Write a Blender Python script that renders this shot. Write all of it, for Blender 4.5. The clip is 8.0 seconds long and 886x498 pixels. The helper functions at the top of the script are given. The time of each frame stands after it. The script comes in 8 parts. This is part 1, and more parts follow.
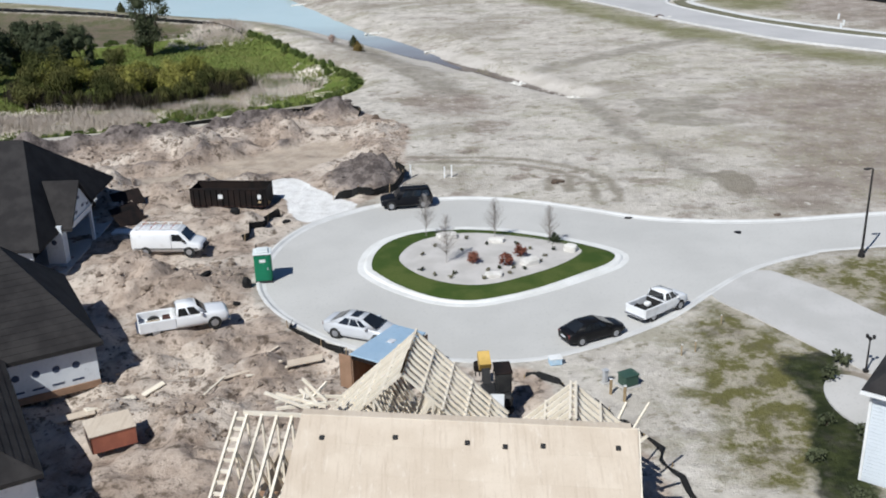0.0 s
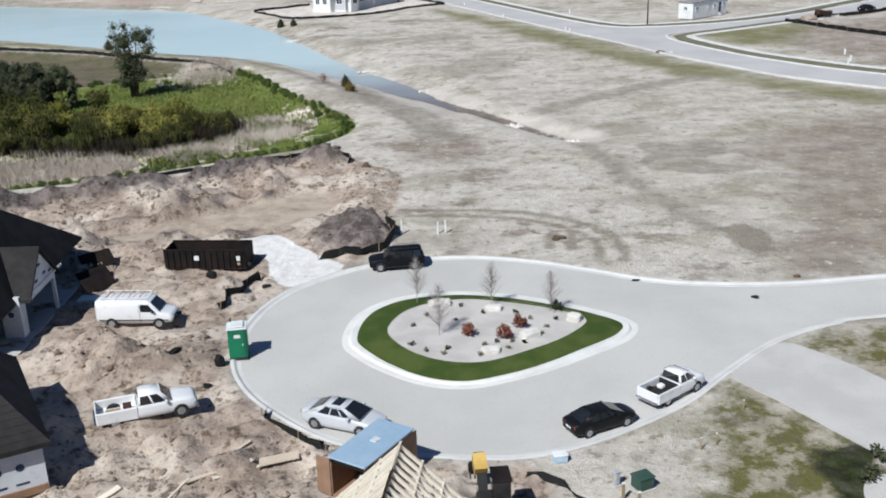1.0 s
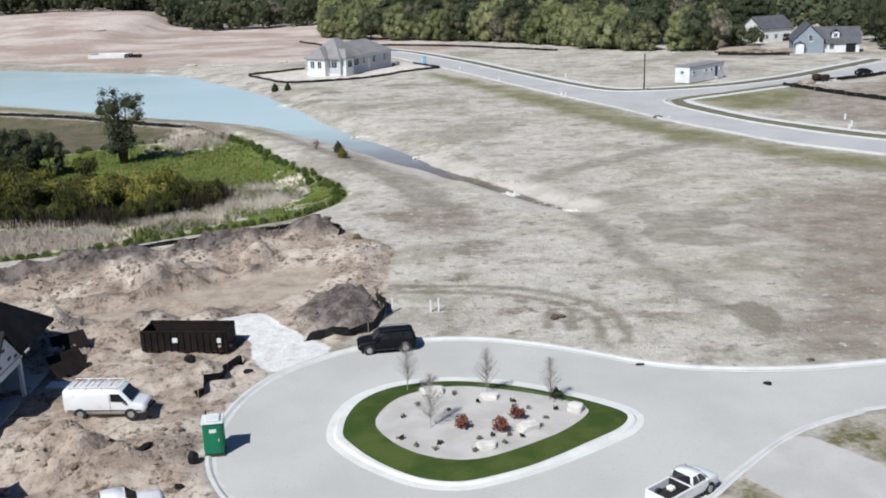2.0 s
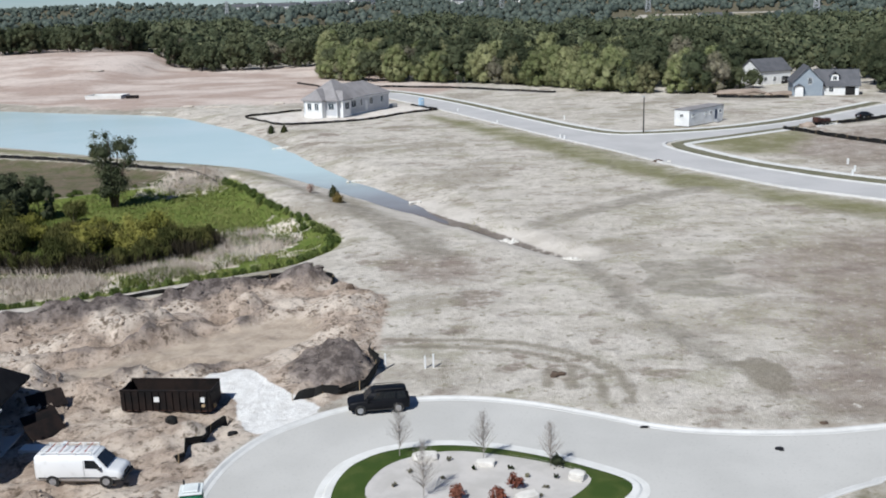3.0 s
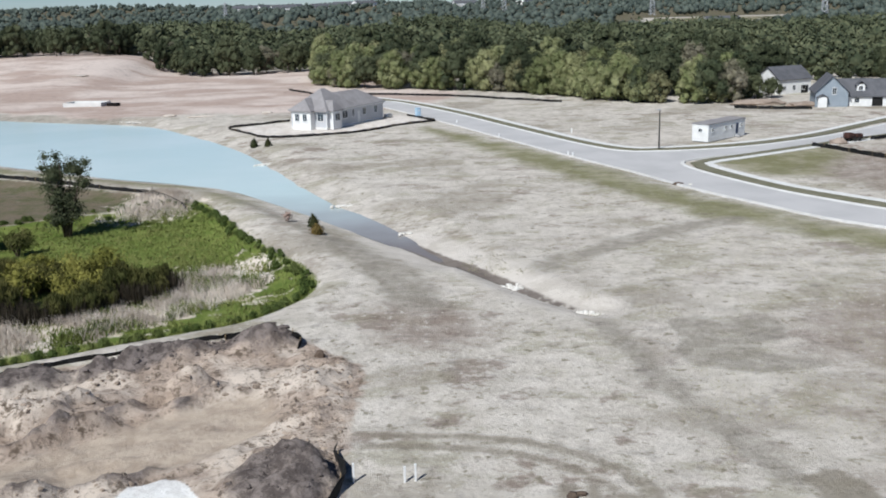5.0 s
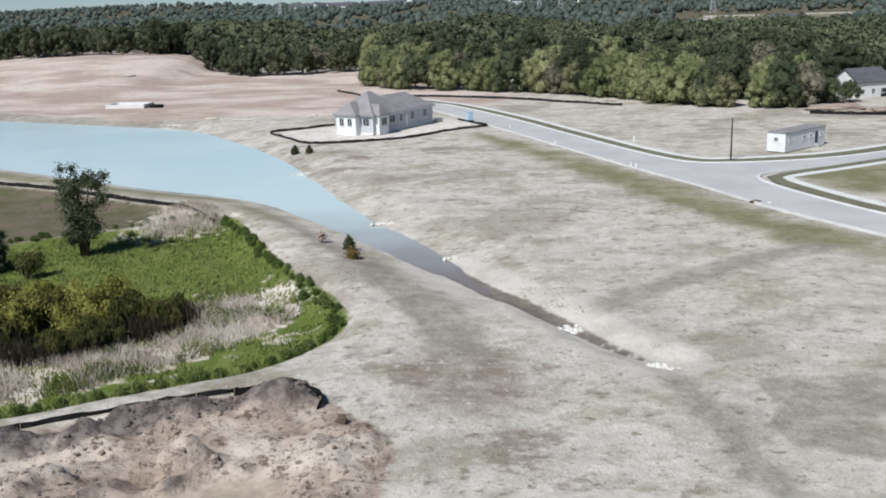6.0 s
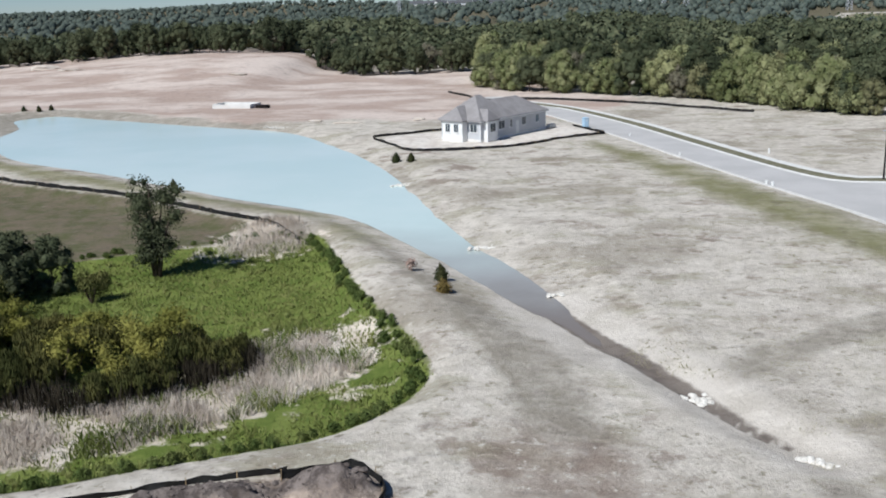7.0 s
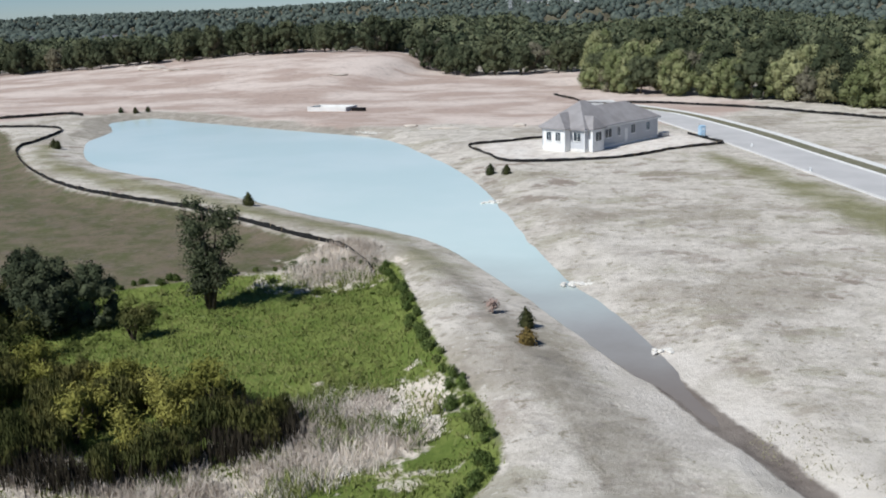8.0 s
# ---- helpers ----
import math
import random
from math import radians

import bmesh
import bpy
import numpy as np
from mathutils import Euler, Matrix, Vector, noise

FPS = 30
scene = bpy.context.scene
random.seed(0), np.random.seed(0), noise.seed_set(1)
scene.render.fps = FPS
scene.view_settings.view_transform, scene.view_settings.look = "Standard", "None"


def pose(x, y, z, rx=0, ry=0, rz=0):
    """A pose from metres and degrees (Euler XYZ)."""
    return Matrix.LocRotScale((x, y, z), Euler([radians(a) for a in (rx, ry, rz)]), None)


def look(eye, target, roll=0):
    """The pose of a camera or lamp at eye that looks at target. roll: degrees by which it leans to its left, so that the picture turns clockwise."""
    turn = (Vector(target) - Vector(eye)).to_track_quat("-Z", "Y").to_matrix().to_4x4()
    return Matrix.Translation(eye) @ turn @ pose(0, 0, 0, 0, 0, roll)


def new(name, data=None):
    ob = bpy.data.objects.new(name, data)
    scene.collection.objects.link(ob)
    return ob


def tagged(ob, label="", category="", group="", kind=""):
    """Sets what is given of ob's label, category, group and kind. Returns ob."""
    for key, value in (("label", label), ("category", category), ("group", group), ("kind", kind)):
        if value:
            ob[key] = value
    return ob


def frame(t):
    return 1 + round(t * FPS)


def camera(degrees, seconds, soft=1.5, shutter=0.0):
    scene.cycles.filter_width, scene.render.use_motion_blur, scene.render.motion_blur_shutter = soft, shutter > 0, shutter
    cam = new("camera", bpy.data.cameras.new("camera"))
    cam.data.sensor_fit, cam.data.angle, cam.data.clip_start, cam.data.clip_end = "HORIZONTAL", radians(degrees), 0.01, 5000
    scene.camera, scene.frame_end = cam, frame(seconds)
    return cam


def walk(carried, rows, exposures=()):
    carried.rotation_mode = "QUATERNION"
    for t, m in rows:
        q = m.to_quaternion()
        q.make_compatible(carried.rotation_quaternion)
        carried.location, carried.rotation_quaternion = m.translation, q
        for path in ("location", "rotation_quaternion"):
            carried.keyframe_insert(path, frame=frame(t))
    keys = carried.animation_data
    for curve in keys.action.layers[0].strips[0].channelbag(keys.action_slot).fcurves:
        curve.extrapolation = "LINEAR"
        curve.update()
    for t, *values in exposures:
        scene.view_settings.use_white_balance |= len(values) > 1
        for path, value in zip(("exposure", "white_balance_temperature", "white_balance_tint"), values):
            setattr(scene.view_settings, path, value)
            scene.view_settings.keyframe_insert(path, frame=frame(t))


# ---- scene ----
# ---------------------------------------------------------------- camera
cam = camera(47.9, 8.0, soft=1.9)
PATH = [
    (0, (0.011, -0.089, 27.055), (0.018, 1.775, 26.331), -1.5),
    (0.5, (0.294, 4.097, 27.153), (0.304, 5.961, 26.426), -1.6),
    (1, (0.57, 6.446, 27.597), (0.581, 8.329, 26.924), -1.8),
    (1.5, (0.767, 8.824, 27.768), (0.783, 10.726, 27.151), -1.7),
    (2, (0.976, 10.729, 27.826), (0.997, 12.649, 27.264), -1.8),
    (3.5, (1.52, 16.802, 28.223), (1.548, 18.744, 27.746), -1.6),
    (4, (1.836, 21.115, 28.292), (1.863, 23.055, 27.809), -1.6),
    (4.5, (2.175, 26.199, 28.294), (2.202, 28.14, 27.813), -1.5),
    (5.8, (3.252, 42.904, 28.376), (3.227, 44.844, 27.888), -1.6),
    (6, (3.306, 45.806, 28.347), (3.223, 47.745, 27.862), -1.6),
    (6.5, (3.631, 53.17, 28.374), (3.431, 55.1, 27.891), -1.6),
    (7, (3.732, 60.795, 28.385), (3.421, 62.711, 27.901), -1.7),
    (7.5, (3.79, 68.35, 28.517), (3.37, 70.245, 28.033), -2.0),
    (8, (3.219, 76.695, 28.388), (2.696, 78.564, 27.906), -2.1),
]
walk(cam, [(t, look(eye, target, roll)) for t, eye, target, roll in PATH], [(0, 0.15, 5960, 8), (8, 0.15, 5960, 8)])

# ---------------------------------------------------------------- light: high sun behind the eye, clear sky
SUN_FROM = Vector((-0.574, -0.819, 0.0)).normalized() * math.cos(radians(48)) + Vector((0, 0, math.sin(radians(48))))
world = bpy.data.worlds.new("sky")
scene.world = world
world.use_nodes = True
wn = world.node_tree
bg = wn.nodes["Background"]
sky = wn.nodes.new("ShaderNodeTexSky")
sky.sky_type = "NISHITA"
sky.sun_disc = False
sky.sun_elevation = radians(48)
sky.sun_rotation = radians(215)
sky.air_density, sky.dust_density, sky.ozone_density, sky.altitude = 0.85, 0.15, 6.0, 1800
wn.links.new(sky.outputs[0], bg.inputs[0])
bg.inputs[1].default_value = 0.06
sun_data = bpy.data.lights.new("sun", "SUN")
sun_data.energy, sun_data.angle, sun_data.color = 4.5, radians(0.6), (1.0, 0.955, 0.88)
sun = new("sun", sun_data)
sun.matrix_world = look(SUN_FROM * 100, (0, 0, 0))

# ---------------------------------------------------------------- materials
class Nodes:
    """A short way to wire a node material."""

    def __init__(self, name):
        self.m = bpy.data.materials.new(name)
        self.m.use_nodes = True
        self.t = self.m.node_tree
        self.b = self.t.nodes["Principled BSDF"]
        geo = self.t.nodes.new("ShaderNodeNewGeometry")
        self.pos = geo.outputs["Position"]
        self.island = geo.outputs["Random Per Island"]
        self.normal = geo.outputs["Normal"]

    def node(self, kind, **props):
        n = self.t.nodes.new(kind)
        for key, value in props.items():
            setattr(n, key, value)
        return n

    def put(self, socket, value):
        if isinstance(value, bpy.types.NodeSocket):
            self.t.links.new(value, socket)
        elif isinstance(value, (tuple, list)) and len(value) == 3 and socket.type == "RGBA":
            socket.default_value = (*value, 1)
        else:
            socket.default_value = value

    def noise(self, scale, detail=4.0, rough=0.55, vec=None, stretch=None):
        n = self.node("ShaderNodeTexNoise")
        src = vec or self.pos
        if stretch:
            mp = self.node("ShaderNodeMapping")
            self.put(mp.inputs["Vector"], src)
            mp.inputs["Scale"].default_value = stretch
            src = mp.outputs[0]
        self.put(n.inputs["Vector"], src)
        n.inputs["Scale"].default_value = scale
        n.inputs["Detail"].default_value = detail
        n.inputs["Roughness"].default_value = rough
        return n.outputs[0]

    def ramp(self, value, lo, hi, a=0.0, b=1.0, smooth=True):
        n = self.node("ShaderNodeMapRange", interpolation_type="SMOOTHSTEP" if smooth else "LINEAR")
        self.put(n.inputs["Value"], value)
        n.inputs["From Min"].default_value, n.inputs["From Max"].default_value = lo, hi
        n.inputs["To Min"].default_value, n.inputs["To Max"].default_value = a, b
        return n.outputs[0]

    def math(self, op, a, b=0.0):
        n = self.node("ShaderNodeMath", operation=op)
        self.put(n.inputs[0], a)
        self.put(n.inputs[1], b)
        return n.outputs[0]

    def mix(self, fac, a, b):
        n = self.node("ShaderNodeMix", data_type="RGBA")
        self.put(n.inputs[0], fac)
        self.put(n.inputs[6], a)
        self.put(n.inputs[7], b)
        return n.outputs[2]

    def attr(self, name):
        return self.node("ShaderNodeAttribute", attribute_name=name).outputs["Fac"]

    def random(self):
        return self.node("ShaderNodeObjectInfo").outputs["Random"]

    def bump(self, height, strength, distance):
        n = self.node("ShaderNodeBump")
        self.put(n.inputs["Height"], height)
        n.inputs["Strength"].default_value, n.inputs["Distance"].default_value = strength, distance
        self.t.links.new(n.outputs[0], self.b.inputs["Normal"])

    def done(self, colour, rough=0.8, metal=0.0, spec=0.3):
        self.put(self.b.inputs["Base Color"], colour)
        self.put(self.b.inputs["Roughness"], rough)
        self.put(self.b.inputs["Metallic"], metal)
        self.b.inputs["Specular IOR Level"].default_value = spec
        return self.m


def worn(name, a, b, scale=1.2, fine=14.0, rough=0.8, metal=0.0, spec=0.3, bump=0.15, dist=0.02, vary=0.0):
    """Two colours mixed by large stains, with fine grain on top and a little relief."""
    n = Nodes(name)
    big = n.ramp(n.noise(scale, 5), 0.35, 0.65)
    grain = n.noise(fine, 4)
    c = n.mix(big, a, b)
    dark = tuple(x * 0.7 for x in a)
    c = n.mix(n.ramp(grain, 0.55, 0.75, 0, 0.6), c, dark)
    if vary:
        c = n.mix(n.math("MULTIPLY", n.random(), vary), c, tuple(x * 0.55 for x in b))
    if bump:
        n.bump(grain, bump, dist)
    return n.done(c, rough, metal, spec)


def paint(name, colour, rough=0.3, coat=0.5, dirt=0.25):
    """Car paint with road dust."""
    n = Nodes(name)
    dust = n.ramp(n.noise(1.6, 5), 0.5, 0.8, 0, dirt)
    c = n.mix(dust, colour, (0.25, 0.22, 0.18))
    m = n.done(c, n.ramp(n.noise(6.0), 0.3, 0.7, rough, rough + 0.15), 0.0, 0.5 if colour[0] > 0.1 else 0.15)
    n.b.inputs["Coat Weight"].default_value = coat
    return m


def leafy(name, a, b, c):
    """Foliage: leaf colours vary leaf by leaf and clump by clump, a little light shines through."""
    n = Nodes(name)
    col = n.mix(n.island, a, b)
    col = n.mix(n.ramp(n.noise(0.35, 3), 0.45, 0.65), col, c)
    col = n.mix(n.ramp(n.noise(0.02, 4, 0.6), 0.42, 0.62, 0, 0.55), col, tuple(x * 0.5 for x in a))
    own = n.random()
    col = n.mix(n.ramp(own, 0, 0.5, 0.5, 0), col, tuple(x * 0.5 for x in a))
    col = n.mix(n.ramp(own, 0.55, 1.0, 0, 0.6), col, (c[0] * 1.15, c[1] * 1.12, c[2] * 1.1))
    col = n.mix(n.ramp(n.noise(0.075, 2), 0.50, 0.62, 0, 0.5), col, (c[0] * 1.12, c[1] * 1.14, c[2] * 1.15))
    m = n.done(col, 0.75, 0, 0.08)
    n.b.inputs["Transmission Weight"].default_value = 0.0
    return m


def ground_material():
    n = Nodes("ground_earth_and_grass")
    coarse, mid, fine = n.noise(0.045, 6, 0.6), n.noise(0.32, 8, 0.68), n.noise(2.6, 6, 0.72)
    patch = n.noise(0.12, 8, 0.7, stretch=(0.95, 1.1, 1))
    def zone(key, amp, soft, scale=0.6):
        edge = n.math("MULTIPLY", n.math("SUBTRACT", n.noise(scale, 6, 0.65), 0.5), amp)
        return n.ramp(n.math("ADD", n.attr(key), edge), soft, -soft)

    # mown dry field: straw, thatch, bare spots, a little green
    c = n.mix(n.ramp(mid, 0.34, 0.64), (0.47, 0.428, 0.368), (0.62, 0.572, 0.508))
    large = n.ramp(n.noise(0.016, 5, 0.55), 0.38, 0.62)
    bare = n.math("MULTIPLY", n.ramp(patch, 0.53, 0.61), n.ramp(large, 0.0, 1.0, 0.2, 0.85))
    c = n.mix(bare, c, (0.235, 0.185, 0.15))
    c = n.mix(n.ramp(n.noise(0.09, 7, 0.68, stretch=(0.9, 1.15, 1)), 0.52, 0.60, 0, 0.58), c, (0.31, 0.285, 0.205))
    c = n.mix(n.ramp(coarse, 0.50, 0.62, 0, 0.6), c, (0.28, 0.245, 0.195))
    c = n.mix(n.ramp(n.noise(0.75, 8, 0.75), 0.555, 0.64, 0, 0.8), c, (0.20, 0.175, 0.12))
    c = n.mix(n.ramp(fine, 0.54, 0.70, 0, 0.75), c, (0.15, 0.13, 0.09))
    c = n.mix(n.math("MULTIPLY", zone("sd_bare", 16, 5.0, 0.12), 0.7), c, n.mix(n.ramp(mid, 0.4, 0.62), (0.215, 0.165, 0.135), (0.33, 0.28, 0.235)))
    c = n.mix(n.ramp(n.noise(1.3, 7, 0.75), 0.56, 0.66, 0, 0.85), c, (0.64, 0.60, 0.53))

    # weedy lawn
    weeds = n.mix(n.ramp(n.noise(0.55, 8, 0.74), 0.45, 0.58), (0.135, 0.125, 0.046), (0.37, 0.33, 0.255))
    c = n.mix(zone("sd_lush", 10, 1.8, 0.42), c, weeds)
    verge = n.mix(n.ramp(n.noise(0.14, 7, 0.7), 0.42, 0.70), (0.175, 0.17, 0.075), (0.33, 0.305, 0.21))
    c = n.mix(n.math("MULTIPLY", zone("sd_verge", 12, 3.0, 0.12), 0.88), c, verge)
    drain = n.mix(n.ramp(n.noise(0.4, 7, 0.72), 0.44, 0.62), (0.24, 0.216, 0.175), (0.375, 0.34, 0.29))
    c = n.mix(n.math("MULTIPLY", zone("sd_drain", 2.6, 1.0, 0.3), 0.72), c, drain)
    # dark garden lawn; part of its darkness is shade put into the green
    lawn = n.mix(n.ramp(n.noise(0.9, 6, 0.65), 0.4, 0.64), (0.022, 0.028, 0.012), (0.05, 0.058, 0.022))
    c = n.mix(zone("sd_shaded_lawn", 2.6, 0.4), c, lawn)
    # rough olive meadow behind the wetland
    rough = n.mix(n.ramp(n.noise(0.25, 7, 0.7), 0.4, 0.64), (0.165, 0.135, 0.095), (0.10, 0.105, 0.05))
    rough = n.mix(n.ramp(fine, 0.5, 0.7, 0, 0.6), rough, (0.07, 0.06, 0.035))
    c = n.mix(zone("sd_meadow", 4, 1.0), c, rough)
    # bare pink-brown graded earth far off
    pink = n.mix(n.ramp(n.noise(0.035, 6, 0.62, stretch=(0.8, 1.25, 1)), 0.40, 0.62), (0.42, 0.325, 0.275), (0.62, 0.53, 0.47))
    pink = n.mix(n.ramp(mid, 0.5, 0.72, 0, 0.4), pink, (0.33, 0.255, 0.21))
    c = n.mix(zone("sd_sand", 22, 3.0, 0.08), c, pink)
    yard = n.mix(n.ramp(mid, 0.42, 0.62), (0.72, 0.67, 0.61), (0.58, 0.52, 0.46))
    c = n.mix(zone("sd_yard", 3, 1.0, 0.3), c, yard)
    # excavated soil of the building lots
    soil = n.mix(n.ramp(n.noise(0.45, 7, 0.7), 0.38, 0.62), (0.465, 0.38, 0.312), (0.30, 0.234, 0.185))
    soil = n.mix(n.ramp(n.noise(0.13, 5, 0.6), 0.46, 0.60, 0, 0.9), soil, (0.605, 0.525, 0.445))
    soil = n.mix(n.ramp(n.noise(1.1, 6, 0.72), 0.52, 0.64, 0, 0.9), soil, (0.105, 0.078, 0.056))
    soil = n.mix(n.ramp(fine, 0.52, 0.70, 0, 0.8), soil, (0.085, 0.06, 0.042))
    soil = n.mix(zone("sd_pad", 2.4, 0.8), soil, n.mix(n.ramp(n.noise(0.5, 7, 0.7), 0.4, 0.65), (0.48, 0.40, 0.32), (0.37, 0.30, 0.235)))
    soilmask = zone("sd_soil", 2.6, 0.35)
    c = n.mix(soilmask, c, soil)
    # dark topsoil heaps
    heap = n.mix(n.ramp(n.noise(1.0, 7, 0.7), 0.4, 0.6), (0.215, 0.182, 0.165), (0.085, 0.07, 0.064))
    c = n.mix(zone("sd_heap", 2.0, 0.5), c, heap)
    # crushed stone
    stone = n.mix(n.ramp(n.noise(1.2, 5), 0.4, 0.7), (0.80, 0.785, 0.76), (0.68, 0.66, 0.63))
    stone = n.mix(n.ramp(n.noise(7, 4), 0.5, 0.7, 0, 0.5), stone, (0.42, 0.40, 0.375))
    c = n.mix(zone("sd_gravel", 1.0, 0.12, 1.0), c, stone)
    # green wetland floor
    green = n.mix(n.ramp(mid, 0.38, 0.62), (0.11, 0.15, 0.032), (0.175, 0.21, 0.055))
    green = n.mix(n.ramp(fine, 0.5, 0.72, 0, 0.6), green, (0.06, 0.085, 0.022))
    c = n.mix(zone("sd_wet", 1.2, 0.25), c, green)
    straw = n.mix(n.ramp(mid, 0.4, 0.65), (0.66, 0.59, 0.51), (0.50, 0.435, 0.35))
    c = n.mix(zone("sd_reed", 22.0, 1.2, 0.3), c, straw)
    # trampled pale banks of the channel
    c = n.mix(n.math("MULTIPLY", n.ramp(n.math("ADD", n.attr("sd_swale"), n.math("MULTIPLY", n.math("SUBTRACT", n.noise(0.4, 6, 0.7), 0.5), 5.0)), 4.6, 2.4), 0.75), c, n.mix(n.ramp(mid, 0.4, 0.62), (0.66, 0.61, 0.55), (0.52, 0.475, 0.42)))
    # wheel ruts, then silty swale bed
    c = n.mix(n.math("MULTIPLY", zone("sd_track", 1.3, 0.4, 0.6), 0.75), c, (0.225, 0.195, 0.15))
    silt = n.mix(n.ramp(mid, 0.4, 0.65), (0.215, 0.185, 0.16), (0.15, 0.125, 0.11))
    c = n.mix(zone("sd_swale", 1.0, 0.25), c, silt)
    relief = n.math("ADD", n.math("ADD", fine, n.math("MULTIPLY", n.noise(9, 4), 0.4)), n.math("MULTIPLY", n.noise(0.8, 5, 0.7), 1.2))
    n.bump(relief, 0.75, 0.16)
    return n.done(c, 0.95, 0, 0.1)


def osb_material():
    """Strand board: pale strands, long streaks down the slope, a tone of its own for each board."""
    n = Nodes("osb_sheathing")
    c = n.mix(n.ramp(n.noise(0.7, 5), 0.35, 0.65), (0.615, 0.525, 0.42), (0.55, 0.46, 0.36))
    c = n.mix(n.ramp(n.noise(1.0, 6, 0.7, stretch=(7.0, 0.5, 0.5)), 0.50, 0.66, 0, 0.45), c, (0.43, 0.345, 0.26))
    c = n.mix(n.ramp(n.noise(16, 4), 0.56, 0.74, 0, 0.5), c, (0.42, 0.335, 0.25))
    c = n.mix(n.ramp(n.noise(1.3, 5, 0.7, stretch=(3.0, 0.8, 0.8)), 0.56, 0.70, 0, 0.5), c, (0.70, 0.63, 0.54))
    c = n.mix(n.ramp(n.random(), 0, 1, 0, 0.22), c, (0.45, 0.36, 0.27))
    n.bump(n.noise(16, 4), 0.12, 0.02)
    return n.done(c, 0.8, 0, 0.3)


